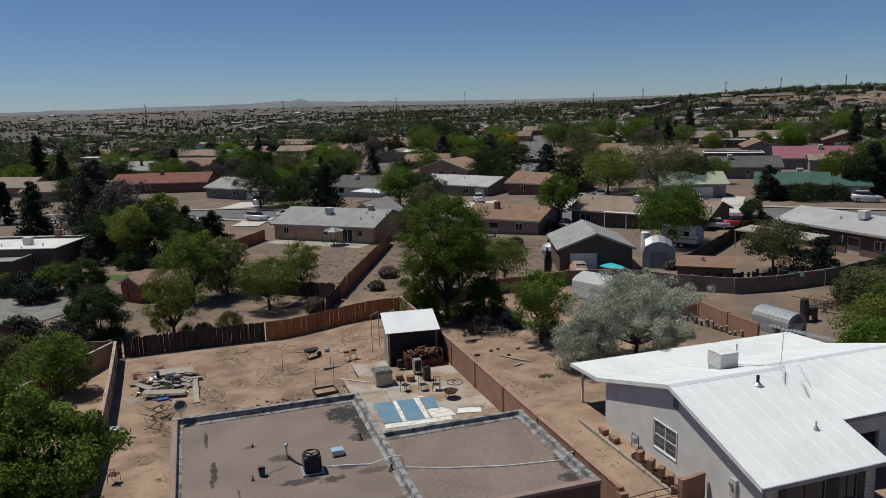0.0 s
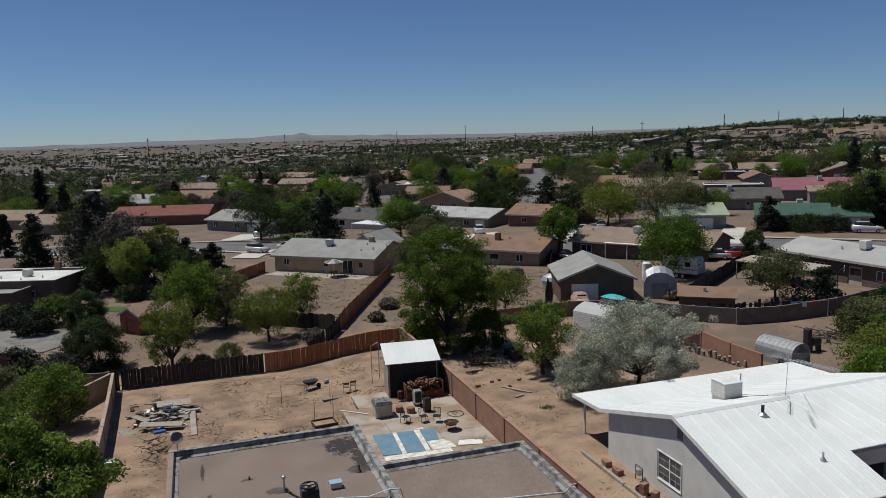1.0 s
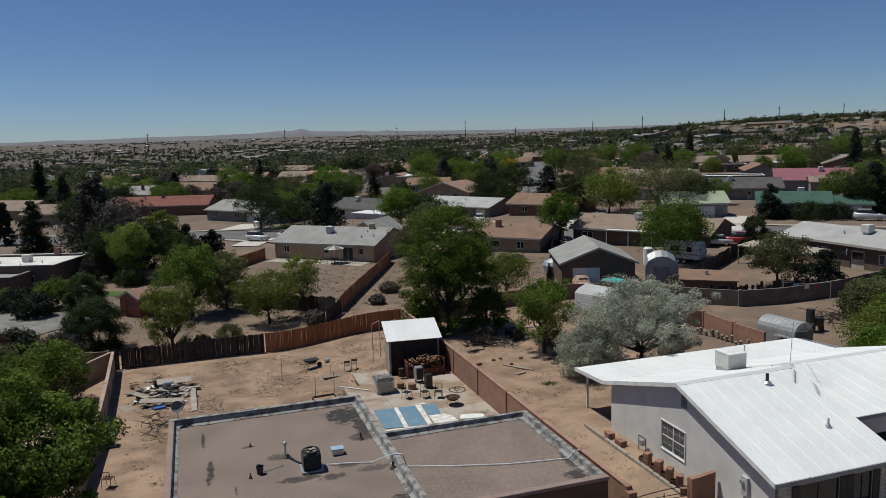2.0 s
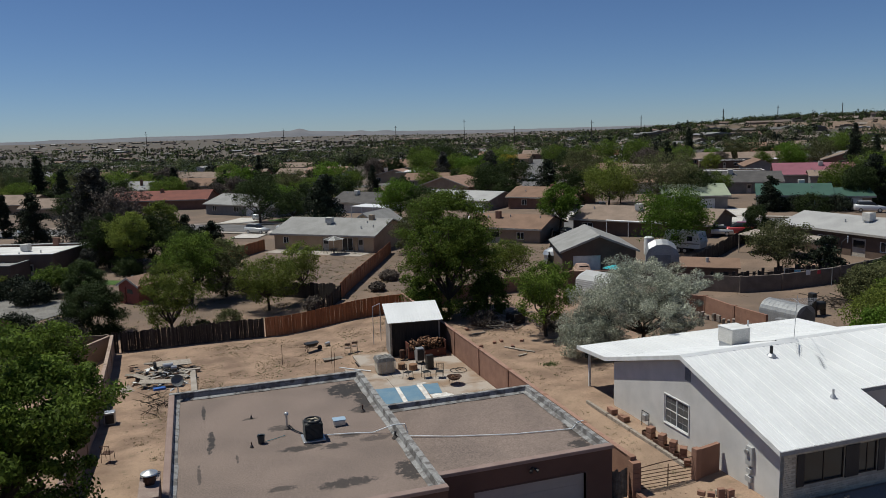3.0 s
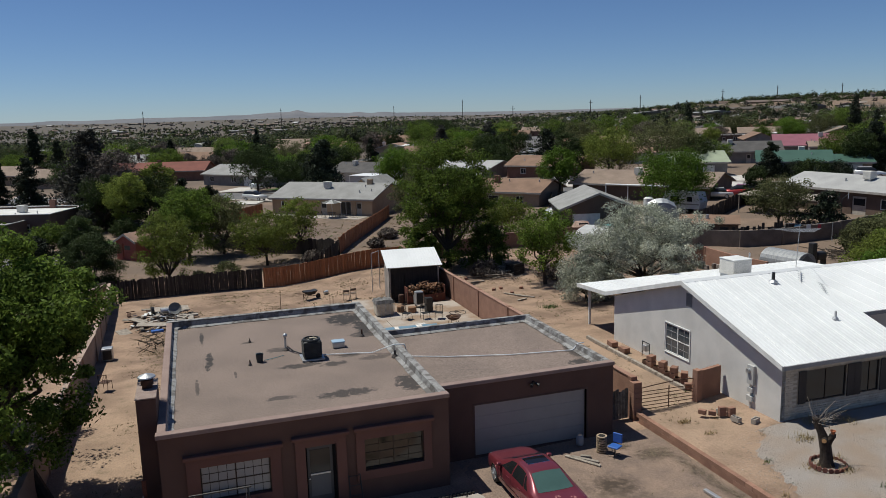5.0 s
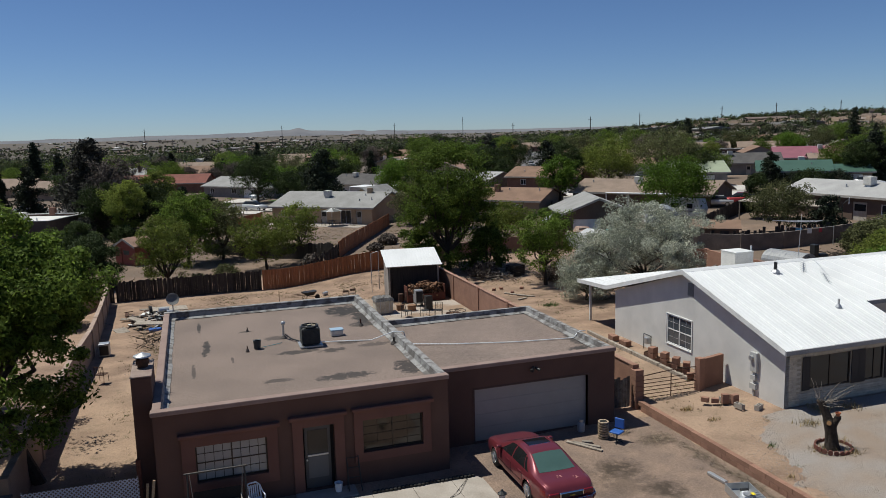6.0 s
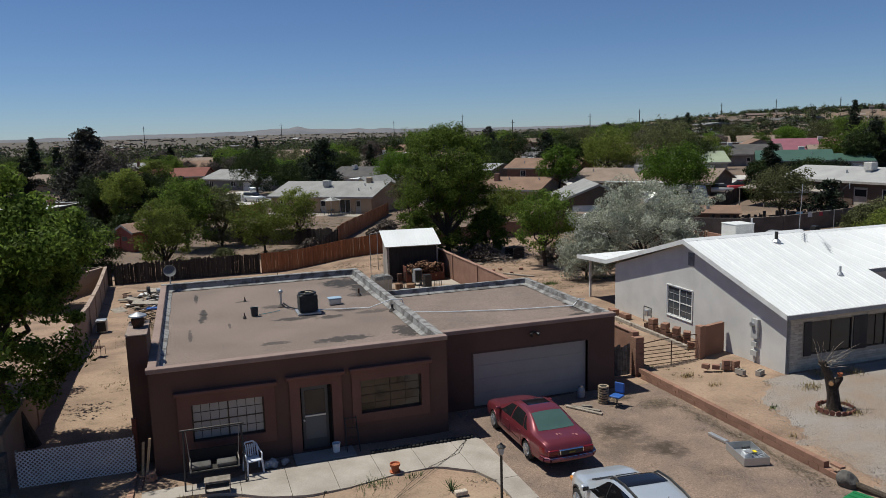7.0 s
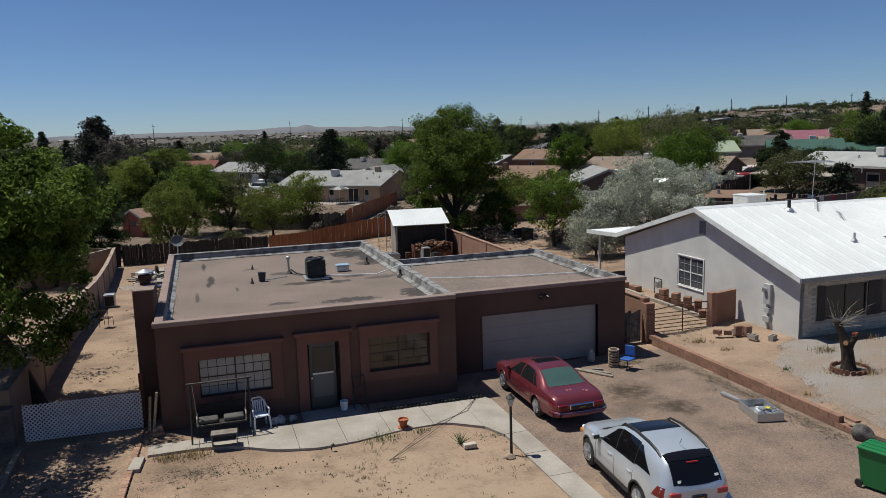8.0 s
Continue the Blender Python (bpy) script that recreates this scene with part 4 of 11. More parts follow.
def car_base(name, label, x, y, rz, paint, shell, wheels, r, track, lip):
    c = thing(name, x, y, 0, label, "car", rz)
    body = part("body", shell.mesh(wheels, r), paint, c)
    bm = bmesh.new()
    box(bm, shell.x0 + 0.35, shell.x1 - 0.35, -0.58, 0.58, 0.2, 0.7)
    part("underbody", bm, DARK, c)
    for wx in wheels:
        for s in (1, -1):
            wheel(c, wx, s * track, r, 0.22, s)
            pts = []
            for k in range(17):
                a = radians(-14 + 208 * k / 16)
                px, pz = wx + math.cos(a) * (r + 0.055), r + math.sin(a) * (r + 0.055)
                pts.append((px, s * (shell.side(px, max(pz, shell.at("z0", px) + 0.02)) - 0.008), pz))
            bm = bmesh.new()
            chain(bm, pts, 0.03 if lip is BLACK_METAL else 0.022, 8)
            part("arch_lip", bm, lip, c)
    return c


def red_sedan(x, y, rz):
    paint = gloss("burgundy_metallic_paint", (0.17, 0.030, 0.040), 0.3, 0.35, 0.7)
    sh = Shell(((-2.62, 0.70), (-2.52, 0.83), (-2.2, 0.90), (-1.4, 0.93), (0.5, 0.935), (1.6, 0.91), (2.2, 0.85), (2.5, 0.74), (2.62, 0.60)),
               ((-2.62, 0.44), (-2.5, 0.34), (-2.2, 0.27), (-1, 0.21), (1.5, 0.21), (2.3, 0.27), (2.62, 0.40)),
               ((-2.62, 0.66), (-2.54, 0.82), (-2.3, 0.91), (-1.5, 0.945), (0, 0.93), (1, 0.915), (1.8, 0.84), (2.4, 0.71), (2.62, 0.56)),
               ((-2.62, 0.54), (-2.3, 0.70), (-1.75, 0.72), (-1.3, 0.66), (-0.85, 0.60), (0, 0.59), (0.4, 0.60), (0.8, 0.66), (1.2, 0.72), (1.8, 0.68), (2.4, 0.55), (2.62, 0.40)),
               ((-2.62, 0.70), (-2.54, 0.88), (-2.3, 0.975), (-1.80, 1.01), (-1.6, 1.05), (-1.2, 1.24), (-0.8, 1.385), (-0.45, 1.425), (0, 1.425), (0.35, 1.38), (0.8, 1.19), (1.2, 1.00), (1.4, 0.965), (1.9, 0.89), (2.4, 0.76), (2.62, 0.60)))
    wheels, r = (1.50, -1.29), 0.33
    c = car_base("sedan", "burgundy red four-door sedan parked before the garage", x, y, rz, paint, sh, wheels, r, 0.80, paint)
    glass = gloss("dark_car_glass", (0.012, 0.013, 0.014), 0.05, spec=0.7)
    # mid green: tint, pale reflection and sunlit shelf in one glass colour
    part("rear_window", sh.top_patch(-1.68, -0.86, 0.64, 0.53), gloss("green_lit_glass", (0.055, 0.10, 0.086), 0.05, spec=0.8), c, "green rear window, tint and reflection in the colour")
    part("windscreen", sh.top_patch(1.18, 0.40, 0.66, 0.55), glass, c)
    part("sunroof", sh.top_patch(-0.36, 0.16, 0.40, 0.40, 0.008, round_end=0.05), gloss("black_glass", (0.008, 0.008, 0.01), 0.12), c, "black glass sunroof")
    chrome = gloss("chrome", (0.75, 0.75, 0.76), 0.12, 1.0)
    bm = bmesh.new()
    chain(bm, [(px, py, sh.top(px, py) + 0.006) for px, py in ((-0.36, -0.40), (0.18, -0.40), (0.18, 0.40), (-0.36, 0.40), (-0.36, -0.40))], 0.010, 6)
    part("sunroof_trim", bm, chrome, c)
    rear = gloss("red_lamp", (0.16, 0.008, 0.010), 0.15, coat=0.5)
    dark_seam = surface("panel_gap", (0.015, 0.008, 0.008), rough=0.9, grain=0.1)
    for s in (1, -1):
        part("side_window", sh.side_patch((0.92, 0.02), (0.42, 0.02), s, 0.06, 0.80), glass, c)
        part("side_window", sh.side_patch((-0.06, -0.98), (-0.06, -0.72), s, 0.06, 0.80), glass, c)
        part("side_window", sh.side_patch((-1.03, -1.30), (-0.78, -0.86), s, 0.06, 0.74), glass, c)
        for px in (1.05, -0.02, -0.92):
            bm = bmesh.new()
            chain(bm, [(px + (0.06 if z < 0.5 and px < -0.5 else 0), s * (sh.side(px, z) + 0.001), z) for z in (0.30, 0.45, 0.6, 0.75, 0.88)], 0.006, 4)
            part("door_gap", bm, dark_seam, c)
        rows = [[(px, s * (sh.side(px, z) + 0.006), z) for px in (-2.20, -2.32, -2.44, -2.54)] for z in (0.62, 0.68, 0.74, 0.80)]
        part("tail_lamp", sheet(rows), rear, c, "red tail lamp")
        part("tail_lamp", soft_box(-2.635, -2.53, s * 0.60 - 0.18, s * 0.60 + 0.18, 0.585, 0.76, 0.04), rear, c, "red tail lamp")
        part("headlamp", soft_box(2.40, 2.60, s * 0.50 - 0.16, s * 0.50 + 0.16, 0.52, 0.64, 0.04), PLASTIC_WHITE, c)
        part("mirror", soft_box(0.80, 0.98, s * 0.99 - 0.10, s * 0.99 + 0.09, 0.93, 1.06, 0.045), paint, c)
        for wx in (-0.72, 0.22):
            part("door_handle", soft_box(wx - 0.1, wx + 0.1, s * (sh.side(wx, 0.80) + 0.008) - 0.015, s * (sh.side(wx, 0.80) + 0.008) + 0.015, 0.785, 0.815, 0.008), paint, c)
        bm = bmesh.new()
        chain(bm, [(px, s * (sh.side(px, 0.50) + 0.004), 0.50) for px in (-0.86, -0.4, 0, 0.5, 1.05)], 0.012, 6)
        part("side_moulding", bm, chrome, c)
    part("plate_garnish", soft_box(-2.665, -2.58, -0.42, 0.42, 0.585, 0.765, 0.04), chrome, c, "chrome plate surround")
    plate = part("number_plate", soft_box(-2.68, -2.667, -0.37, 0.37, 0.61, 0.74, 0.005), gloss("plate_dark", (0.012, 0.012, 0.012), 0.5), c)
    part("plate_bars", soft_box(-2.688, -2.681, -0.10, 0.10, 0.645, 0.685, 0.002), surface("plate_yellow", (0.35, 0.27, 0.05)), plate)
    bump = bmesh.new()
    chain(bump, [(-2.30, 0.90, 0.47), (-2.50, 0.84, 0.47), (-2.62, 0.70, 0.47), (-2.66, 0.4, 0.47), (-2.67, 0, 0.47), (-2.66, -0.4, 0.47), (-2.62, -0.70, 0.47), (-2.50, -0.84, 0.47), (-2.30, -0.90, 0.47)], 0.085, 10)
    part("rear_bumper", bump, paint, c)
    bm = bmesh.new()
    chain(bm, [(-2.32, 0.955, 0.535), (-2.55, 0.885, 0.535), (-2.68, 0.70, 0.535), (-2.715, 0, 0.535), (-2.68, -0.70, 0.535), (-2.55, -0.885, 0.535), (-2.32, -0.955, 0.535)], 0.012, 6)
    part("bumper_strip", bm, chrome, c)
    # worn lacquer on the boot lid
    rnd = random.Random(4)
    for cx, cy in ((-2.18, -0.36), (-2.0, 0.12)):
        for k in range(5):
            px, py = cx + rnd.uniform(-0.06, 0.06), cy + rnd.uniform(-0.08, 0.08)
            part("lacquer_flake", moved(slab([(px - 0.035, py - 0.02), (px + 0.03, py - 0.035), (px + 0.025, py + 0.03), (px - 0.02, py + 0.025)], 0.0, 0.002), pose(0, 0, sh.top(px, py) + 0.002)), surface("worn_lacquer", (0.32, 0.13, 0.13)), c)
    return c


def silver_suv(x, y, rz):
    paint = gloss("silver_metallic_paint", (0.56, 0.60, 0.645), 0.28, 0.45, 0.8)
    sh = Shell(((-2.42, 0.60), (-2.34, 0.76), (-2.15, 0.88), (-1.85, 0.945), (-1, 0.97), (1, 0.965), (1.7, 0.93), (2.1, 0.83), (2.32, 0.68), (2.44, 0.52)),
               ((-2.42, 0.48), (-2.2, 0.38), (-1.5, 0.30), (1.5, 0.29), (2.2, 0.36), (2.44, 0.46)),
               ((-2.42, 0.94), (-2.3, 1.06), (-1.5, 1.11), (0, 1.05), (1.2, 1.0), (1.8, 0.94), (2.2, 0.82), (2.44, 0.64)),
               ((-2.42, 0.50), (-2.28, 0.60), (-2.0, 0.61), (-1.4, 0.65), (-0.6, 0.67), (-0.05, 0.66), (0.5, 0.70), (1.1, 0.75), (1.8, 0.72), (2.3, 0.58), (2.44, 0.44)),
               ((-2.42, 0.96), (-2.37, 1.08), (-2.24, 1.30), (-2.06, 1.52), (-1.86, 1.635), (-1.2, 1.72), (-0.55, 1.745), (-0.05, 1.70), (0.4, 1.49), (0.85, 1.23), (1.15, 1.10), (1.65, 1.04), (2.1, 0.94), (2.32, 0.82), (2.44, 0.70)), 0.05)
    wheels, r = (1.47, -1.33), 0.37
    c = car_base("suv", "silver five-door sport utility vehicle parked on the drive", x, y, rz, paint, sh, wheels, r, 0.835, BLACK_METAL)
    glass = gloss("black_privacy_glass", (0.006, 0.006, 0.007), 0.06, spec=0.5)
    part("rear_window", sh.top_patch(-2.37, -2.0, 0.60, 0.57, 0.008), glass, c, "black tinted rear window")
    part("windscreen", sh.top_patch(1.06, 0.05, 0.70, 0.60), glass, c)
    part("sunroof", sh.top_patch(-0.72, 0.0, 0.55, 0.56, 0.008, round_end=0.3), MATS["black_glass"], c, "black glass sunroof")
    dark_seam = MATS["panel_gap"]
    for s in (1, -1):
        part("side_window", sh.side_patch((0.84, -0.10), (0.14, -0.10), s, 0.05, 0.82), glass, c)
        part("side_window", sh.side_patch((-0.14, -1.06), (-0.14, -1.04), s, 0.05, 0.84), glass, c)
        part("side_window", sh.side_patch((-1.09, -1.80), (-1.07, -1.16), s, 0.10, 0.80), glass, c)
        part("window_pillar", sh.side_patch((-0.08, -0.16), (-0.08, -0.16), s, 0.05, 0.82, 0.004), BLACK_METAL, c)
        part("window_pillar", sh.side_patch((-1.04, -1.12), (-1.02, -1.10), s, 0.05, 0.80, 0.004), BLACK_METAL, c)
        bm = bmesh.new()
        chain(bm, [(px, s * 0.62, sh.top(px, 0.62) + up) for px, up in ((0.10, 0.0), (-0.06, 0.05), (-0.6, 0.06), (-1.3, 0.06), (-1.62, 0.05), (-1.8, 0.0))], 0.03, 8)
        part("roof_rail", bm, BLACK_METAL, c, "black roof rail")
        m = part("mirror", soft_box(0.72, 0.89, s * 1.05 - 0.12, s * 1.05 + 0.10, 1.02, 1.17, 0.05), paint, c)
        part("mirror_glass", soft_box(0.705, 0.719, s * 1.05 - 0.09, s * 1.05 + 0.07, 1.045, 1.145, 0.005), glass, m)
        rows = [[(px, s * (sh.side(px, z) + 0.008), z) for px in (-1.98 - (z - 0.86) * 0.6, -2.12, -2.26, -2.37)] for z in (0.80, 0.88, 0.96, 1.04)]
        part("tail_lamp", sheet(rows), MATS["red_lamp"], c, "red tail lamp")
        part("tail_lamp", soft_box(-2.435, -2.34, s * 0.58 - 0.14, s * 0.58 + 0.14, 0.82, 0.97, 0.035), gloss("red_white_lamp", (0.42, 0.05, 0.05), 0.15, coat=0.5), c, "red tail lamp")
        for px in (0.94, -0.12, -1.08):
            bm = bmesh.new()
            chain(bm, [(px - (0.16 * max(0, 0.6 - z) if px < -0.5 else 0), s * (sh.side(px, z) + 0.001), z) for z in (0.42, 0.55, 0.7, 0.85, 0.98)], 0.006, 4)
            part("door_gap", bm, dark_seam, c)
        for wx in (-0.92, 0.10):
            part("door_handle", soft_box(wx - 0.11, wx + 0.11, s * (sh.side(wx, 0.90) + 0.012) - 0.02, s * (sh.side(wx, 0.90) + 0.012) + 0.02, 0.885, 0.925, 0.012), paint, c)
        part("sill_cladding", soft_box(-0.90, 1.04, s * 0.945 - 0.03, s * 0.945 + 0.03, 0.28, 0.41, 0.025), BLACK_METAL, c)
        part("headlamp", soft_box(2.05, 2.33, s * 0.62 - 0.14, s * 0.62 + 0.14, 0.66, 0.80, 0.05), PLASTIC_WHITE, c)
        part("turn_lamp", soft_box(2.02, 2.2, s * 0.81 - 0.05, s * 0.81 + 0.05, 0.66, 0.78, 0.03), gloss("amber_lamp", (0.55, 0.22, 0.05), 0.2), c)
        part("wiper_cowl", soft_box(1.02, 1.16, min(s * 0.04, s * 0.66), max(s * 0.04, s * 0.66), sh.top(1.12, 0.3) - 0.02, sh.top(1.12, 0.3) + 0.014, 0.005), BLACK_METAL, c)
    part("roof_spoiler", sh.top_patch(-2.04, -1.80, 0.59, 0.60, 0.02), gloss("black_glass", (0.008, 0.008, 0.01), 0.12), c, "black roof spoiler")
    part("brake_lamp", soft_box(-2.10, -2.07, -0.14, 0.14, sh.top(-2.08, 0) - 0.005, sh.top(-2.08, 0) + 0.03, 0.005), gloss("brake_red", (0.35, 0.02, 0.02), 0.3), c)
    bm = bmesh.new()
    chain(bm, [(-2.05, 0.93, 0.55), (-2.28, 0.85, 0.55), (-2.42, 0.66, 0.55), (-2.48, 0.3, 0.55), (-2.48, -0.3, 0.55), (-2.42, -0.66, 0.55), (-2.28, -0.85, 0.55), (-2.05, -0.93, 0.55)], 0.10, 10)
    part("rear_bumper", bm, paint, c)
    plate = part("number_plate", soft_box(-2.462, -2.415, -0.17, 0.17, 0.74, 0.86, 0.005), MATS["plate_dark"], c)
    part("plate_bars", soft_box(-2.468, -2.461, -0.11, 0.11, 0.775, 0.82, 0.002), MATS["plate_yellow"], plate)
    for px, py, w in ((-2.33, 0.44, 0.05), (-2.30, -0.50, 0.05)):
        part("sticker", moved(sh.top_patch(px, px + 0.03, 0.05, 0.05, 0.014, 2, 2, 0), pose(0, py, -0.01)), WHITE_PAINT, c)
    bm = bmesh.new()
    rod(bm, (-1.55, 0.0, 1.72), (-1.72, 0.05, 1.90), 0.010, n=6)
    part("antenna", bm, BLACK_METAL, c)
    return c


red_sedan(2.46, -1.93, 90)
silver_suv(2.19, -8.49, 85.5)

# ---- things on the flat roof ----
def roof_things():
    z = DECK + 0.02
    ac = thing("rooftop_condenser", -3.75, 7.1, z, "dark grey air-conditioning condenser on the flat roof", "air conditioner")
    part("base_pad", soft_box(-0.48, 0.48, -0.48, 0.48, 0.0, 0.07, 0.01), GREY_METAL, ac)
    dark = surface("condenser_grille", (0.035, 0.037, 0.036), (0.05, 0.05, 0.05), 6, 40, 0.6, 0.2)
    part("cabinet", soft_box(-0.37, 0.37, -0.37, 0.37, 0.07, 0.82, 0.09), dark, ac)
    fin = bmesh.new()
    for k in range(13):
        z0 = 0.12 + k * 0.052
        box(fin, -0.385, 0.385, -0.385, -0.365, z0, z0 + 0.02)
        box(fin, -0.385, -0.365, -0.365, 0.365, z0, z0 + 0.02)
        box(fin, 0.365, 0.385, -0.365, 0.365, z0, z0 + 0.02)
    part("louvres", fin, dark, ac)
    rim = turned([(0.37, 0.82), (0.385, 0.84), (0.36, 0.88), (0.31, 0.885), (0.30, 0.83)], 24)
    part("fan_ring", rim, BLACK_METAL, ac)
    fan = bmesh.new()
    rod(fan, (0, 0, 0.84), (0, 0, 0.90), 0.09, n=12)
    for k in range(4):
        box(fan, 0.07, 0.29, -0.07, 0.07, 0.855, 0.865, pose(0, 0, 0, 12, 0, 90 * k))
    part("fan", fan, surface("tan_fan", (0.3, 0.26, 0.2)), ac, "tan fan blades at rest")
    # vent stacks
    for x, y, r, h, mat, lab in ((-4.68, 8.7, 0.05, 0.62, GREY_METAL, "galvanised vent pipe with ball cap"), (-1.05, 9.45, 0.04, 0.34, RUST, "rusty vent pipe on the roof"), (-0.42, 5.8, 0.05, 0.30, BLACK_METAL, "black vent pipe on the roof"), (-6.35, 7.15, 0.025, 0.22, RUST, "thin rusty vent pipe"), (-6.1, 10.6, 0.02, 0.18, RUST, "thin rusty vent pipe")):
        v = thing("vent_pipe", x, y, z, lab, "vent pipe", group="roof vents")
        part("flange", turned([(r * 3.2, 0.0), (r * 3.0, 0.02), (r * 1.3, 0.12)], 14), TAR, v)
        bm = bmesh.new()
        rod(bm, (0, 0, 0.02), (0, 0, h), r, n=12)
        part("pipe", bm, mat, v)
        if h > 0.5:
            cap = bmesh.new()
            bmesh.ops.create_uvsphere(cap, u_segments=12, v_segments=8, radius=0.1)
            part("cap", moved(cap, pose(0, 0, h + 0.05)), mat, v)
    bk = thing("bucket", -5.92, 7.45, z, "dark plastic bucket standing on the roof", "bucket")
    part("body", turned([(0.13, 0), (0.16, 0.33), (0.17, 0.34), (0.165, 0.36), (0.14, 0.34), (0.12, 0.05)], 18), gloss("dark_blue_plastic", (0.02, 0.028, 0.035), 0.5), bk)
    bm = bmesh.new()
    chain(bm, [(0.17 * math.cos(a), 0.02 + 0.05 * math.sin(a), 0.33 + 0.03 * math.sin(a)) for a in np.linspace(0, math.pi, 9)], 0.006)
    part("handle", bm, GREY_METAL, bk)
    bx = thing("roof_vent_box", -2.4, 8.25, z, "pale blue-grey metal box on the roof", "vent box")
    part("box", soft_box(-0.26, 0.26, -0.2, 0.2, 0.0, 0.24, 0.02), GREY_METAL, bx)
    part("lid", soft_box(-0.29, 0.29, -0.23, 0.23, 0.243, 0.29, 0.015), gloss("pale_blue_lid", (0.28, 0.38, 0.48), 0.5), bx, "pale blue lid")
    cable = thing("roof_cable", 0, 0, 0, "white power cable lying across both roofs", "cable")
    pts = [(-3.3, 7.2, z + 0.05), (-2.2, 7.0, z + 0.03), (-1.2, 6.7, z + 0.03), (-0.3, 6.4, MAIN_TOP + 0.02), (0.15, 6.3, MAIN_TOP + 0.01), (0.3, 6.28, GAR_DECK + 0.08), (2.0, 5.6, GAR_DECK + 0.05), (4.6, 4.8, GAR_DECK + 0.05), (7.3, 4.35, GAR_DECK + 0.05), (7.6, 4.4, GAR_TOP + 0.03), (8.0, 4.6, GAR_TOP - 0.05)]
    bm = bmesh.new()
    part("wire", chain(bm, pts, 0.022), PLASTIC_WHITE, cable)
    hose = thing("copper_line", 0, 0, 0, "dark refrigerant line from pipe to condenser", "pipe")
    bm = bmesh.new()
    part("tube", chain(bm, [(-4.6, 8.6, z + 0.18), (-4.4, 8.2, z + 0.06), (-4.1, 7.7, z + 0.04), (-3.95, 7.5, z + 0.15)], 0.03), BLACK_METAL, hose)
    bm = bmesh.new()
    part("tube", chain(bm, [(-5.75, 7.5, z + 0.02), (-5.2, 7.7, z + 0.02), (-4.85, 7.9, z + 0.02)], 0.012), surface("teal_hose", (0.02, 0.18, 0.22)), hose)


roof_things()


# ---- things on the white roof ----
def white_roof_z(y):
    return WTOP - abs(WRIDGE - y) * (W_PITCH_F if y < WRIDGE else (WTOP - 3.16) / (12.3 - WRIDGE)) + 0.03


def white_roof_things():
    c = thing("swamp_cooler", 19.25, 8.45, white_roof_z(8.45), "white box evaporative cooler on the metal roof", "cooler")
    c.matrix_basis = c.matrix_basis @ Matrix.Scale(0.86, 4)
    part("curb", soft_box(-0.62, 0.62, -0.62, 0.62, -0.25, 0.2, 0.02), GREY_METAL, c)
    part("cabinet", soft_box(-0.68, 0.68, -0.66, 0.66, 0.203, 1.15, 0.03), surface("cooler_beige", (0.58, 0.56, 0.52), (0.5, 0.48, 0.44), 2, 30, 0.6), c)
    part("lid", soft_box(-0.71, 0.71, -0.69, 0.69, 1.153, 1.20, 0.02), WHITE_PAINT, c)
    for x, y, h, r in ((18.2, 4.48, 0.5, 0.08), (18.72, 1.16, 0.38, 0.05), (20.45, 8.8, 1.25, 0.045)):
        v = thing("vent_pipe", x, y, white_roof_z(y), "grey metal vent pipe through the white roof", "vent pipe", group="white roof vents")
        part("flange", turned([(r * 3, -0.1), (r * 2.8, 0.03), (r * 1.3, 0.14)], 14), GREY_METAL, v)
        bm = bmesh.new()
        rod(bm, (0, 0, 0), (0, 0, h), r, n=12)
        part("pipe", bm, WHITE_PAINT if h > 1 else BLACK_METAL if h > 0.4 else GREY_METAL, v)
        if r > 0.08:
            part("cap", turned([(r * 1.7, h - 0.12), (r * 1.7, h), (r * 0.4, h + 0.08)], 14), BLACK_METAL, v)
    a = thing("tv_antenna", 20.45, 5.45, white_roof_z(5.45), "old bent aluminium television antenna on a mast", "antenna")
    bm = bmesh.new()
    rod(bm, (0, 0, -0.1), (0.12, 0, 2.3), 0.015, n=8)
    part("mast", bm, GREY_METAL, a)
    boom = [(-0.1, -0.5, 1.95), (1.3, 1.5, 1.75)]
    bm = bmesh.new()
    rod(bm, *boom, 0.011, n=6)
    part("boom", bm, GREY_METAL, a)
    for k in range(11):
        f = k / 10
        p = Vector(boom[0]).lerp(Vector(boom[1]), f)
        half = Vector((0.95, -0.25, -0.03)) * (0.55 + 0.85 * f)
        bm = bmesh.new()
        rod(bm, p - half, p + half, 0.006, n=5)
        part("element", bm, GREY_METAL, a)
    for (x, y), (dx, dy) in (((19.98, 4.6), (0.38, 0.42)), ((20.3, 3.5), (0.22, 0.4))):
        w = thing("antenna_scrap", x, y, white_roof_z(y) + 0.02, "fallen piece of antenna lying on the white roof", "antenna")
        bm = bmesh.new()
        sl = W_PITCH_F
        rod(bm, (-dx, -dy, -dy * sl + 0.04), (dx, dy, dy * sl + 0.04), 0.018, n=6)
        for k in range(-2, 3):
            px, py = dx * k / 2.4, dy * k / 2.4
            rod(bm, (px - 0.05, py + 0.15, (py + 0.15) * sl + 0.04), (px + 0.05, py - 0.15, (py - 0.15) * sl + 0.04), 0.01, n=5)
        part("rods", bm, GREY_METAL, w)


white_roof_things()


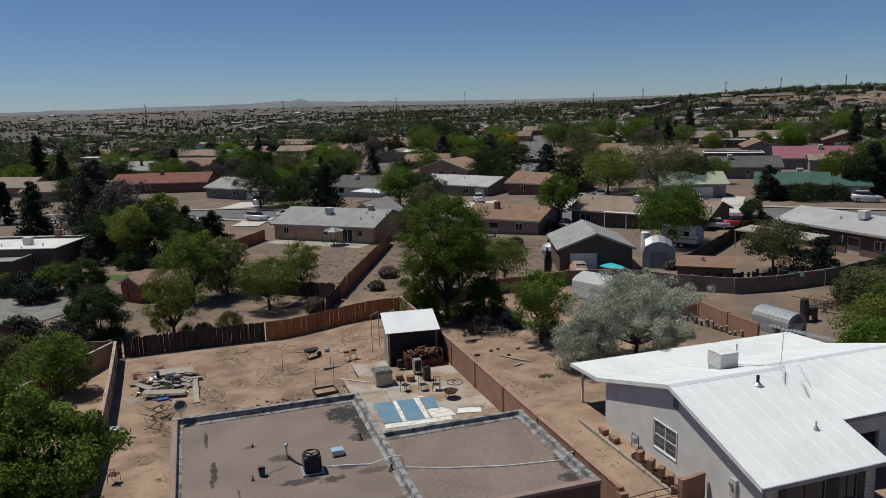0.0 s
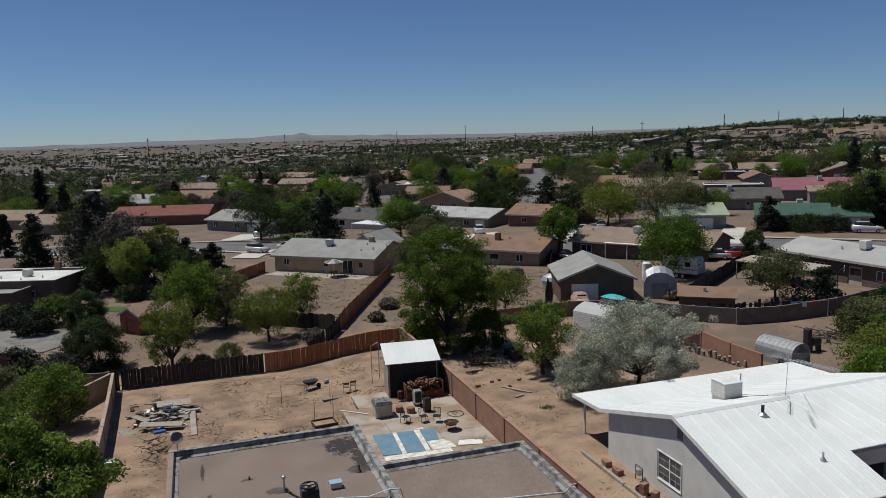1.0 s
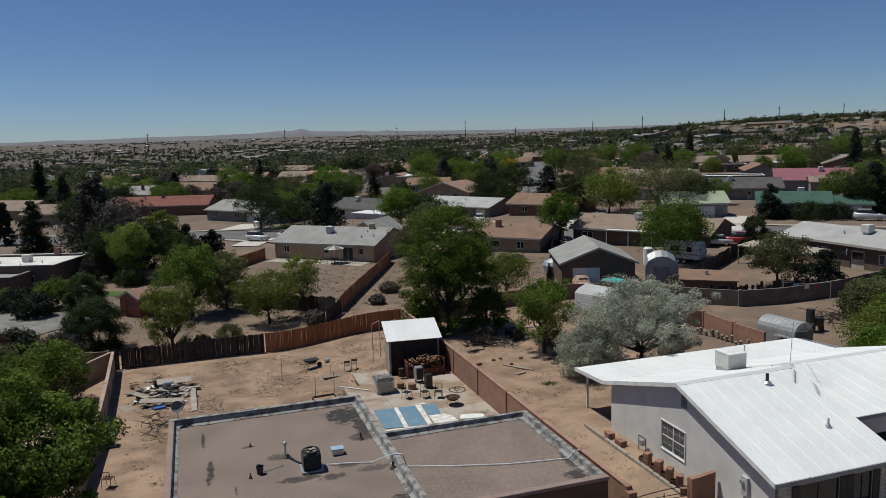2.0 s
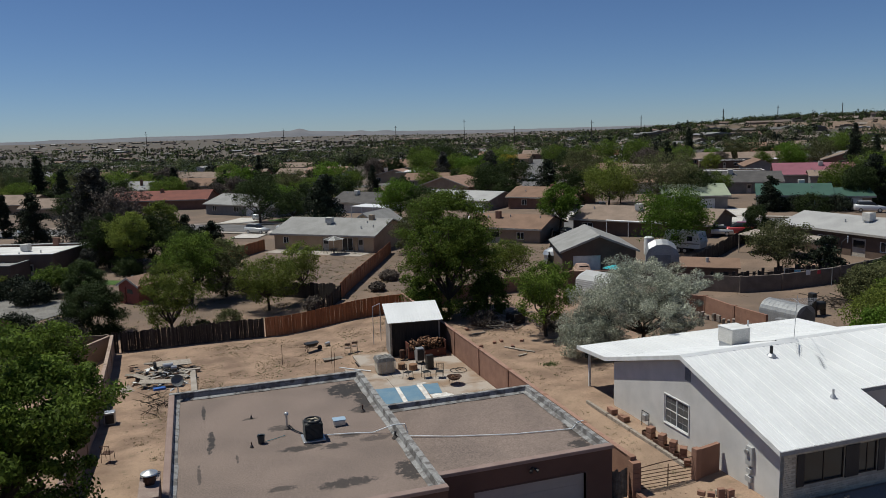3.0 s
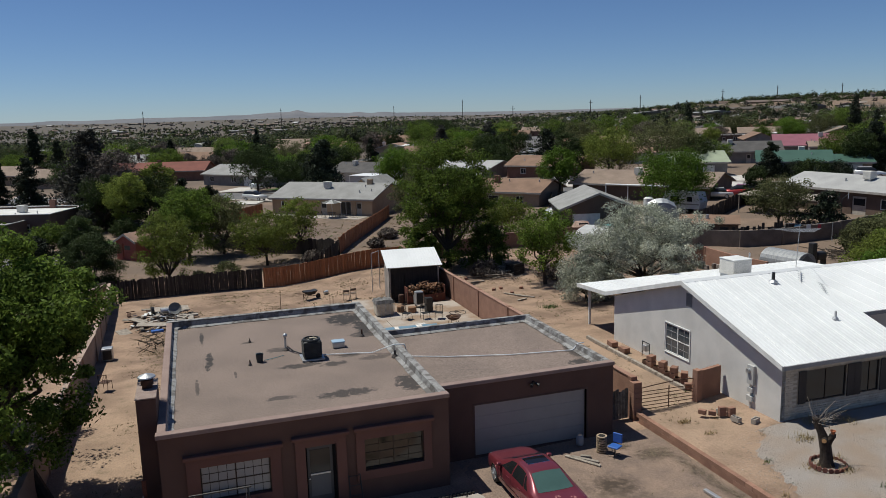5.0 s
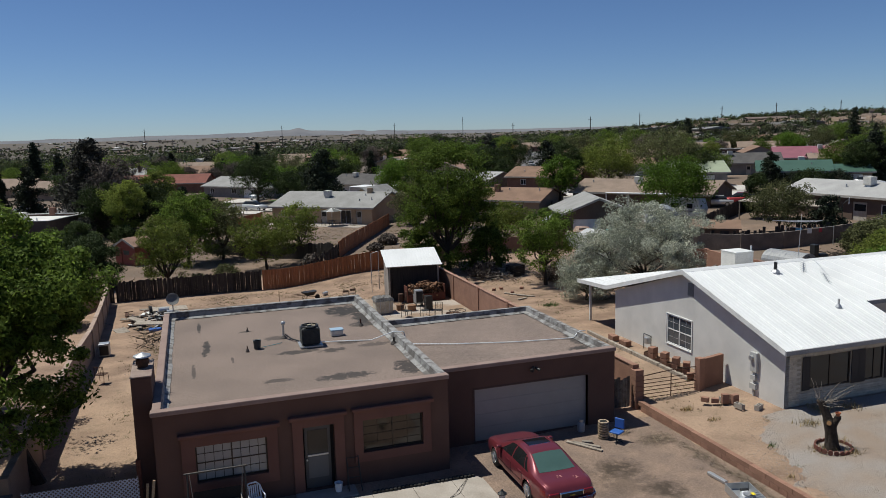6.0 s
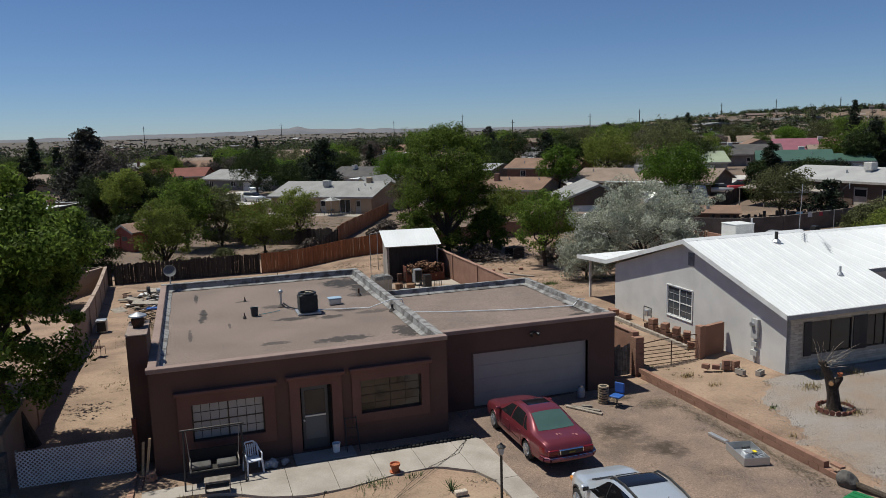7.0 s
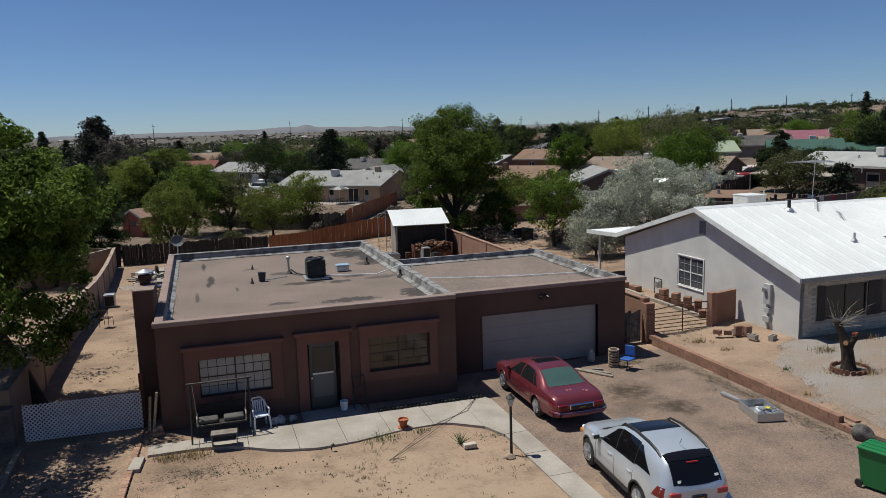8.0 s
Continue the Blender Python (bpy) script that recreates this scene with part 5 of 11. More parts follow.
# ---- fences and walls of the yard ----
def board_fence(name, label, a, b, height, mat, pitch=0.145, ragged=0.03, seed=1, rails=True, gaps=0.0, sunk=0.05):
    """An upright board fence from a to b that follows the ground: posts, rails and single boards."""
    rnd = random.Random(seed)
    a, b = Vector((*a, 0)), Vector((*b, 0))
    f = thing(name, a.x, a.y, terrain(a.x, a.y), label, "fence")
    base = Vector((a.x, a.y, terrain(a.x, a.y)))
    length, way = (b - a).length, (b - a).normalized()
    ang = math.degrees(math.atan2(way.y, way.x))
    bm = bmesh.new()
    box(bm, 0.001, pitch - 0.003, -0.011, 0.011, 0, height)
    me = bpy.data.meshes.new("board")
    bm.to_mesh(me)
    bm.free()
    me.materials.append(mat)
    for i in range(int(length / pitch)):
        if rnd.random() < gaps:
            continue
        p = a + way * (i * pitch)
        z = terrain(p.x, p.y) - sunk
        m = Matrix.Translation(Vector((p.x, p.y, z)) - base) @ pose(0, rnd.uniform(-0.012, 0.012), 0, rnd.uniform(-1, 1), rnd.gauss(0, 0.25 + 7 * ragged ** 1.5), ang) @ Matrix.Diagonal((1, 1, 1 + rnd.uniform(-ragged, ragged), 1))
        piece("board", me, f, m)
    for k in range(int(length / 2.4) + 1):
        p = a + way * min(length, k * 2.4)
        bm = bmesh.new()
        box(bm, -0.05, 0.05, 0.02, 0.11, -0.3, height * 0.97)
        ob = part("post", bm, mat, f)
        ob.matrix_basis = Matrix.Translation(Vector((p.x, p.y, terrain(p.x, p.y))) - base) @ pose(0, 0, 0, 0, 0, ang)
    if rails:
        for zr in (0.35, height - 0.35):
            n = max(1, int(length / 2.4))
            for k in range(n):
                bm = bmesh.new()
                p, q = a + way * (length * k / n), a + way * (length * (k + 1) / n)
                rod(bm, Vector((p.x, p.y, terrain(p.x, p.y) + zr)) - base + Vector((-way.y, way.x, 0)) * 0.04, Vector((q.x, q.y, terrain(q.x, q.y) + zr)) - base + Vector((-way.y, way.x, 0)) * 0.04, 0.035, n=4)
                part("rail", bm, mat, f)
    return f


def masonry_wall(name, label, pts, height, mat, thick=0.2, bay=4.6, cap=None, post=0.3, follow=True, kind=""):
    """A block wall along a line with pilasters; each bay steps with the ground."""
    w = thing(name, pts[0][0], pts[0][1], terrain(*pts[0]), label, "wall", kind=kind)
    base = w.matrix_basis.translation.copy()
    for a, b in zip(pts, pts[1:]):
        a, b = Vector((*a, 0)), Vector((*b, 0))
        n = max(1, round((b - a).length / bay))
        way = (b - a).normalized()
        ang = math.degrees(math.atan2(way.y, way.x))
        for k in range(n):
            p, q = a.lerp(b, k / n), a.lerp(b, (k + 1) / n)
            L = (q - p).length
            zp, zq = terrain(p.x, p.y), terrain(q.x, q.y)
            m = Matrix.Translation(Vector((p.x, p.y, 0)) - Vector((base.x, base.y, base.z))) @ pose(0, 0, 0, 0, 0, ang)
            top_p, top_q = zp + height, zq + height
            bm = prism([(post / 2 if k else 0, min(zp, zq) - 0.4), (L - post / 2, min(zp, zq) - 0.4), (L - post / 2, top_q), (post / 2 if k else 0, top_p)], -thick / 2, thick / 2)
            part("panel", moved(bm, m), mat, w)
            if cap:
                bm = prism([(post / 2, top_p + 0.003), (L - post / 2, top_q + 0.003), (L - post / 2, top_q + 0.05), (post / 2, top_p + 0.05)], -thick / 2 - 0.03, thick / 2 + 0.03)
                part("coping", moved(bm, m), cap, w)
            bm = soft_box(-post / 2, post / 2, -thick / 2 - 0.06, thick / 2 + 0.06, zp - 0.4, zp + height + 0.07, 0.02)
            part("pilaster", moved(bm, m), mat, w)
    return w


board_fence("cedar_fence", "new orange cedar board fence behind the yard", (-2.7, 41.35), (9.75, 41.2), 1.72, WOOD_ORANGE, 0.14, 0.01, 3)
board_fence("old_fence", "old leaning dark grey board fence behind the yard", (-15.0, 41.2), (-2.85, 41.4), 1.70, WOOD_DARK, 0.15, 0.05, 5, gaps=0.02)
masonry_wall("side_wall", "tan block wall with pilasters beside the yard", [(-14.3, 1.2), (-14.25, 12.0), (-14.25, 23.0), (-14.95, 41.0)], 1.55, TAN_WALL, 0.18, 4.8, cap=surface("wall_coping", (0.36, 0.27, 0.215), (0.28, 0.2, 0.16)))
masonry_wall("rear_side_wall", "tan block wall running off behind the yard", [(-15.2, 40.6), (-18.9, 34.2), (-21.6, 29.6)], 1.55, TAN_WALL, 0.18, 5.5, cap=MATS["wall_coping"])
masonry_wall("shaded_wall", "dark brown block wall behind the junipers", [(-15.4, 41.4), (-23.5, 43.4), (-33.0, 45.2)], 1.5, surface("dark_wall_block", (0.13, 0.10, 0.08), (0.10, 0.078, 0.064), 1, 30, 0.93), 0.18, 5.0)
masonry_wall("drive_wall", "brown block wall with pilasters beside the sandy lane", [(9.5, 3.0), (9.5, 11.6), (9.5, 41.2)], 1.78, BLOCK, 0.18, 4.85, cap=surface("brown_coping", (0.33, 0.2, 0.15), (0.26, 0.15, 0.11)))


def low_wall():
    w = thing("retaining_wall", 9.5, -7.9, 0, "low brown block retaining wall along the driveway", "wall")
    bm = soft_box(0.0, 0.392, -0.1, 0.1, 0.0, 0.192, 0.008)
    me = bpy.data.meshes.new("block")
    bm.to_mesh(me)
    bm.free()
    me.materials.append(BLOCK)
    for j in range(3):
        for i in range(26):
            if j == 2 and i < 1:
                continue
            piece("block", me, w, pose(0, i * 0.4 - (0.2 if j % 2 else 0), -0.22 + j * 0.197, 0, 0, 90))
    piece("block", me, w, pose(0, -0.2, 0.372, 0, 0, 90) @ Matrix.Diagonal((1, 1, 0.35, 1)))


low_wall()


def gate_and_piers():
    p = masonry_wall("gate_pier_wall", "short brown block wall beside the iron gate", [(12.5, 2.5), (13.95, 2.7)], 1.34, BLOCK, 0.2, 3.0)
    q = thing("gate_pier", 9.5, 2.75, 0, "brown block pier at the drive gate", "pier")
    for j in range(8):
        part("block", soft_box(-0.2, 0.2, -0.2, 0.2, -0.2 + j * 0.235, 0.028 + j * 0.235, 0.012), BLOCK, q)
    g = thing("iron_gate", 9.78, 2.7, 0.28, "rusty iron drive gate with horizontal bars, shut", "gate", rz=-3)
    for z, top in ((0.08, 0), (0.24, 0), (0.40, 0), (0.56, 0), (0.72, 0), (0.88, 0)):
        bm = bmesh.new()
        rod(bm, (0, 0, z), (2.75, 0, z + 0.03), 0.017, n=6)
        part("bar", bm, RUST, g)
    for x in (0.0, 1.35, 2.7):
        bm = bmesh.new()
        rod(bm, (x, 0, 0.02), (x, 0, 1.05 + 0.06 * (x > 2)), 0.025, n=6)
        part("upright", bm, RUST, g)
    bm = bmesh.new()
    chain(bm, [(2.75 * f, 0, 1.0 + 0.22 * math.sin(math.pi * (0.15 + 0.85 * f) * 0.62)) for f in np.linspace(0, 1, 12)], 0.022)
    part("top_rail", bm, RUST, g)
    c = thing("corrugated_panel", 7.85, 2.9, 0, "dark weathered corrugated sheets closing the side yard", "sheet metal gate")
    for k in range(9):
        bm = bmesh.new()
        h = 1.25 + 0.06 * ((k * 7) % 3)
        for j in range(4):
            vs = [bm.verts.new((0.155 * k + 0.0385 * j, -0.012 if j % 2 else 0.012, z)) for z in (0, h)] + [bm.verts.new((0.155 * k + 0.0385 * (j + 1), 0.012 if j % 2 else -0.012, z)) for z in (h, 0)]
            bm.faces.new(vs)
        bmesh.ops.solidify(bm, geom=bm.faces[:], thickness=0.006)
        part("sheet", bm, surface("weathered_sheet", (0.24, 0.225, 0.215), (0.13, 0.12, 0.115), 4, 30, 0.8, 0.1, each=0.3), c)


gate_and_piers()


def lattice_fence():
    f = thing("lattice_panel", -13.78, 0.66, 0.02, "white plastic lattice panel closing the side yard", "lattice", rz=-1.2)
    W, H, d = 3.4, 1.16, 0.13
    bm = bmesh.new()
    for k in (0, 1):
        box(bm, k * (W - 0.05), k * (W - 0.05) + 0.05, 0.02, 0.06, -0.05, H + 0.05)
    part("post", bm, WOOD_OLD, f)
    for direction in (1, -1):
        k = 0
        s = -H if direction > 0 else 0.0
        while s < (W if direction > 0 else W + H):
            # a slat runs at 45 degrees; clip it to the panel
            pts = []
            for t in np.linspace(0, H, 2):
                pts.append((s + t if direction > 0 else s - t, t))
            (xa, za), (xb, zb) = pts
            t0, t1 = 0.0, 1.0
            for lo, hi in ((0.0, W),):
                if xb != xa:
                    u0, u1 = sorted(((lo - xa) / (xb - xa), (hi - xa) / (xb - xa)))
                    t0, t1 = max(t0, u0), min(t1, u1)
            if t1 - t0 > 0.03:
                p, q = Vector((xa + (xb - xa) * t0, 0, za + (zb - za) * t0)), Vector((xa + (xb - xa) * t1, 0, za + (zb - za) * t1))
                bm = bmesh.new()
                L = (q - p).length
                box(bm, 0, L, 0.0, 0.008, -0.018, 0.018)
                part("slat", bm, LATTICE, f).matrix_basis = Matrix.Translation(p + Vector((0, 0.009 if direction > 0 else 0, 0))) @ pose(0, 0, 0, 0, -45 if direction > 0 else -135, 0)
            s += d


lattice_fence()


def side_gate_things():
    p = thing("block_pier", -14.2, 0.55, 0, "dark weathered block pier at the end of the side wall", "pier")
    me = bpy.data.meshes.new("block")
    bm = soft_box(-0.2, 0.2, -0.2, 0.2, 0, 0.2, 0.012)
    bm.to_mesh(me)
    bm.free()
    me.materials.append(surface("grey_pier_block", (0.15, 0.13, 0.115), (0.11, 0.095, 0.085), 3, 30, 0.93, each=0.15))
    for j in range(7):
        piece("block", me, p, pose(0, 0, -0.2 + j * 0.204))
    t = thing("edge_timber", -13.8, -1.3, -0.02, "pale weathered timber edging laid along the side drive", "timber", rz=91)
    for k in range(2):
        part("timber", soft_box(-1.5 + 1.5 * k, -0.02 + 1.5 * k, -0.08, 0.08, 0, 0.13 - 0.03 * k, 0.02), WOOD_OLD, t)


side_gate_things()


# ---- the shed, patio and yard clutter ----
def build_shed():
    s = thing("garden_shed", 5.1, 28.3, 0.0, "dark wooden shed with white metal lean-to roof", "shed", rz=-6)
    W, D, F, B = 3.75, 2.3, 2.42, 3.22
    dk = surface("shed_boards", (0.034, 0.029, 0.026), (0.022, 0.02, 0.018), 2, 30, 0.9, grain=0.2, stretch=(5, 5, 0.5))
    bm = wall_mesh(0, W, -0.1, F, 0.08, ((0.25, 1.15, 0.0, 1.95),))
    part("front_wall", bm, dk, s)
    for x in (0.0, W - 0.08):
        part("side_wall", moved(prism([(0.08, -0.1), (D, -0.1), (D, B), (0.08, F)], x, x + 0.08), Matrix(((0, 1, 0, 0), (1, 0, 0, 0), (0, 0, 1, 0), (0, 0, 0, 1)))), surface("shed_side_pale", (0.33, 0.30, 0.27), (0.25, 0.22, 0.2)) if x == 0 else dk, s)
    bm = bmesh.new()
    box(bm, 0.08, W - 0.08, D - 0.08, D, -0.1, B)
    part("back_wall", bm, dk, s)
    part("door", soft_box(0.28, 1.12, 0.02, 0.06, 0.02, 1.93, 0.01), dk, s)
    part("roof_board", moved(prism([(-0.25, F - 0.02), (D + 0.15, B + 0.03), (D + 0.15, B + 0.09), (-0.25, F + 0.04)], -0.15, W + 0.15), Matrix(((0, 1, 0, 0), (1, 0, 0, 0), (0, 0, 1, 0), (0, 0, 0, 1)))), WOOD_OLD, s)
    roof_sheet(s, [(-0.2, -0.32, F + 0.03), (W + 0.2, -0.32, F + 0.03), (W + 0.2, D + 0.2, B + 0.10), (-0.2, D + 0.2, B + 0.10)], width=0.78, lift=0.012, lap=0.0)
    bm = bmesh.new()
    for x in (0.03, W - 0.12):
        box(bm, x, x + 0.09, -0.1, -0.01, -0.1, F)
    part("corner_post", bm, WOOD_OLD, s)
    rk = thing("pipe_rack", 4.9, 31.6, 0, "rusty pipe frames behind the shed", "pipe rack")
    for k in range(2):
        bm = bmesh.new()
        chain(bm, [(k * 1.3 - 0.3, 0, 0), (k * 1.3 - 0.3, 0, 3.0), (k * 1.3 + 0.5, 0.9, 3.0), (k * 1.3 + 0.5, 0.9, 0)], 0.03)
        part("frame", bm, surface("pale_pipe", (0.45, 0.42, 0.4)), rk)


build_shed()


def patio():
    p = thing("patio", 0, 0, 0, "pale concrete patio behind the house", "patio", kind="structure")
    rows = [(0.2, 9.35, 14.9, 17.4), (0.2, 9.35, 17.42, 19.9), (0.5, 9.3, 19.92, 23.0), (1.2, 9.3, 23.02, 26.2), (2.4, 5.0, 26.22, 29.2)]
    for x0, x1, y0, y1 in rows:
        n = max(1, round((x1 - x0) / 3))
        for k in range(n):
            a, b = x0 + (x1 - x0) * k / n, x0 + (x1 - x0) * (k + 1) / n
            part("slab", soft_box(a + 0.006, b - 0.006, y0, y1, -0.12, 0.045 + 0.008 * ((k * 5) % 3), 0.012), surface("dirty_patio_concrete", (0.36, 0.31, 0.265), (0.255, 0.18, 0.125), 0.45, 18, 0.92, bump=0.15, grain=0.14, patchy=(0.42, 0.58)), p)
    b = thing("painted_court", 0, 0, 0.068, "blue painted panels with white lines on the patio", "painted floor")
    for o in ([(2.05, 17.75), (3.2, 17.6), (3.45, 20.95), (2.15, 21.05)], [(3.5, 17.6), (4.65, 17.45), (4.85, 20.85), (3.72, 20.95)], [(5.15, 18.9), (5.95, 18.8), (6.25, 20.7), (5.25, 20.8)]):
        part("blue_panel", slab(o, 0, 0.006), BLUE_PAINT, b)
    wp = surface("white_floor_paint", (0.66, 0.64, 0.6), (0.5, 0.46, 0.42), 2.5, 20, 0.8, patchy=(0.42, 0.6))
    for o in ([(3.21, 17.55), (3.49, 17.5), (3.71, 21.0), (3.46, 21.0)], [(4.67, 17.4), (4.95, 17.35), (5.24, 20.9), (4.87, 20.9)], [(2.0, 16.9), (6.2, 16.75), (6.2, 17.3), (2.05, 17.55)], [(5.1, 17.4), (6.6, 17.3), (6.5, 18.3), (6.2, 18.75), (5.15, 18.85)], [(4.9, 20.95), (5.6, 20.9), (5.55, 21.15), (4.95, 21.1)]):
        part("white_line", slab(o, 0, 0.008), wp, b)
    sh = thing("white_sheet", 7.55, 17.7, 0.07, "white hardboard sheet lying on the patio", "board", rz=-12)
    part("board", slab([(-0.75, -0.35), (0.8, -0.4), (0.85, 0.25), (0.1, 0.4), (-0.6, 0.35)], 0, 0.02), WHITE_PAINT, sh)
    hs = thing("garden_hose", 0, 0, 0.06, "dark garden hose lying in loops on the patio", "hose")
    bm = bmesh.new()
    chain(bm, [(8.1 + 0.45 * math.cos(u) + 0.06 * u, 22.6 + 0.55 * math.sin(u), 0.02 + 0.004 * u) for u in np.linspace(0, 10, 34)], 0.018)
    part("tube", bm, RUBBER, hs)


patio()


def metal_chair(name, x, y, z, rz, label, mat, seat_mat=None, group=""):
    c = thing(name, x, y, z, label, "chair", rz, group)
    for sx in (-0.23, 0.23):
        for sy, lean in ((-0.22, -0.04), (0.22, 0.05)):
            bm = bmesh.new()
            rod(bm, (sx, sy + lean, 0), (sx, sy, 0.43), 0.016, n=6)
            part("leg", bm, mat, c)
        bm = bmesh.new()
        chain(bm, [(sx, 0.22, 0.43), (sx, 0.28, 0.9)], 0.016)
        part("back_post", bm, mat, c)
    part("seat", soft_box(-0.25, 0.25, -0.25, 0.23, 0.43, 0.46, 0.012), seat_mat or mat, c)
    for k in range(5):
        bm = bmesh.new()
        rod(bm, (-0.18 + 0.09 * k, 0.235, 0.48), (-0.18 + 0.09 * k, 0.28, 0.88), 0.009, n=5)
        part("back_bar", bm, mat, c)
    bm = bmesh.new()
    rod(bm, (-0.24, 0.285, 0.9), (0.24, 0.285, 0.9), 0.018, n=6)
    part("top_bar", bm, mat, c)
    return c


def folding_chair(x, y, z, rz):
    c = thing("folding_chair", x, y, z, "brown metal folding chair standing on the sand", "chair", rz, "folding chairs")
    m = surface("brown_metal", (0.14, 0.10, 0.075), rough=0.6)
    for sx in (-0.21, 0.21):
        bm = bmesh.new()
        rod(bm, (sx, -0.28, 0), (sx, 0.2, 0.85), 0.015, n=6)
        rod(bm, (sx, 0.28, 0), (sx, -0.15, 0.45), 0.015, n=6)
        part("leg", bm, m, c)
    part("seat", soft_box(-0.2, 0.2, -0.2, 0.18, 0.43, 0.46, 0.01), m, c)
    part("backrest", soft_box(-0.2, 0.2, 0.13, 0.155, 0.66, 0.84, 0.01), m, c)


def clutter():
    metal_chair("wire_chair", -13.05, 16.2, terrain(-13.05, 16.2), 160, "rusty wire garden chair on the sand", RUST, group="wire chairs")
    for x, y, rz in ((4.75, 22.4, 40), (5.9, 22.05, 5), (6.75, 21.75, -25)):
        metal_chair("wire_chair", x, y, 0.05, rz, "dark wire garden chair on the patio", BLACK_METAL, group="patio chairs")
    for x, y, rz in ((2.55, 31.7, 170), (3.1, 31.75, 175)):
        folding_chair(x, y, terrain(x, y), rz)
    # white plastic tank in its cage, covered with junk
    t = thing("water_tank", 3.65, 24.35, 0.06, "yellowed white plastic tank under a torn sheet", "tank")
    part("tank", soft_box(-0.6, 0.6, -0.55, 0.55, 0.0, 1.05, 0.14), surface("aged_white_plastic", (0.52, 0.48, 0.40), (0.4, 0.34, 0.26), 2, 20, 0.6), t)
    sheet = bmesh.new()
    g = [[sheet.verts.new((-0.66 + 1.32 * i / 12, -0.6 + 1.2 * j / 12, 1.09 + 0.07 * noise.noise((i * 0.7, j * 0.7, 1)) - (0.22 if i in (0, 12) or j in (0, 12) else 0))) for i in range(13)] for j in range(13)]
    for j in range(12):
        for i in range(12):
            sheet.faces.new((g[j][i], g[j][i + 1], g[j + 1][i + 1], g[j + 1][i]))
    bmesh.ops.solidify(sheet, geom=sheet.faces[:], thickness=0.012)
    part("cover", sheet, surface("grey_tarp", (0.35, 0.34, 0.33), (0.22, 0.21, 0.2), 3, 20, 0.7), t)
    for k in range(5):
        bm = bmesh.new()
        x = -0.62 + 0.31 * k
        rod(bm, (x, -0.57, 0), (x, -0.57, 1.05), 0.012, n=5)
        part("cage_bar", bm, GREY_METAL, t)
    # firewood stack, junk barrels, black locker, before the shed
    rnd = random.Random(9)
    wood = thing("firewood_stack", 7.75, 27.2, 0.0, "loose stack of split brown firewood in a rusty rack", "firewood")
    bark = surface("split_wood", (0.22, 0.115, 0.06), (0.09, 0.05, 0.032), 3, 30, 0.9, each=0.6, stretch=(3, 3, 3))
    lg = bmesh.new()
    rod(lg, (-0.25, 0, 0), (0.25, 0, 0), 0.085, 0.075, 7)
    me = bpy.data.meshes.new("log")
    lg.to_mesh(me)
    lg.free()
    me.materials.append(bark)
    for k in range(120):
        x = rnd.uniform(-1.6, 1.05)
        top = 1.35 - 0.25 * abs(x + 0.1)
        piece("log", me, wood, pose(x, rnd.uniform(-0.35, 0.3), 0.09 + rnd.random() * max(0.2, top) * 0.95, rnd.uniform(-15, 15), rnd.uniform(-25, 25), rnd.gauss(80, 35)))
    for x0, x1, y0, y1 in ((-1.72, -1.66, -0.5, 0.4), (1.08, 1.14, -0.5, 0.4), (-1.66, 1.08, -0.5, -0.46)):
        part("rack_side", soft_box(x0, x1, y0, y1, 0.0, 0.55 if x1 - x0 > 1 else 1.15, 0.01), surface("rusty_sheet", (0.14, 0.045, 0.028), (0.09, 0.035, 0.025), 3, 30, 0.85), wood, "rusty red sheet side")
    for x, y, r, h, mat, lab in ((5.65, 27.1, 0.2, 0.6, RUST, "rusty drum beside the shed"), (6.2, 27.0, 0.24, 0.75, RUST, "rusty drum beside the shed"), (6.65, 26.6, 0.22, 0.6, GREY_METAL, "grey metal drum beside the shed"), (4.9, 24.55, 0.26, 0.42, surface("brown_stump", (0.25, 0.14, 0.08)), "short brown wooden stump"), (5.6, 24.1, 0.3, 0.42, MATS["brown_stump"], "short brown wooden stump"), (4.3, 26.0, 0.24, 0.3, BLACK_METAL, "small black tub by the shed")):
        d = thing("drum", x, y, 0.04, lab, "drum", group="drums")
        part("body", turned([(r * 0.94, 0), (r, 0.03), (r * 0.97, h * 0.33), (r, h * 0.35), (r * 0.97, h * 0.66), (r, h * 0.68), (r, h - 0.03), (r * 0.9, h)], 16), mat, d)
    lk = thing("metal_locker", 6.45, 25.3, 0.05, "dented grey metal smoker cabinet", "cabinet")
    lk.matrix_basis = lk.matrix_basis @ Matrix.Scale(0.85, 4)
    part("body", soft_box(-0.32, 0.32, -0.3, 0.3, 0.25, 1.35, 0.04), GREY_METAL, lk)
    for s in (-1, 1):
        part("leg", soft_box(s * 0.27 - 0.02, s * 0.27 + 0.02, -0.28, 0.28, 0, 0.25, 0.005), BLACK_METAL, lk)
    part("door", soft_box(-0.27, 0.27, -0.335, -0.305, 0.35, 1.25, 0.01), BLACK_METAL, lk)
    bb = thing("black_cabinet", 6.72, 23.9, 0.05, "black upright metal cabinet on the patio", "cabinet", rz=8)
    bb.matrix_basis = bb.matrix_basis @ Matrix.Diagonal((0.72, 0.8, 0.85, 1))
    part("body", soft_box(-0.33, 0.33, -0.25, 0.25, 0, 1.15, 0.02), BLACK_METAL, bb)
    fp = thing("fire_pit", 7.2, 20.1, 0.06, "round dark iron fire pit with rubbish", "fire pit")
    part("bowl", turned([(0.16, 0.28), (0.36, 0.38), (0.46, 0.52), (0.5, 0.53), (0.44, 0.50), (0.33, 0.40), (0.15, 0.33)], 20), RUST, fp)
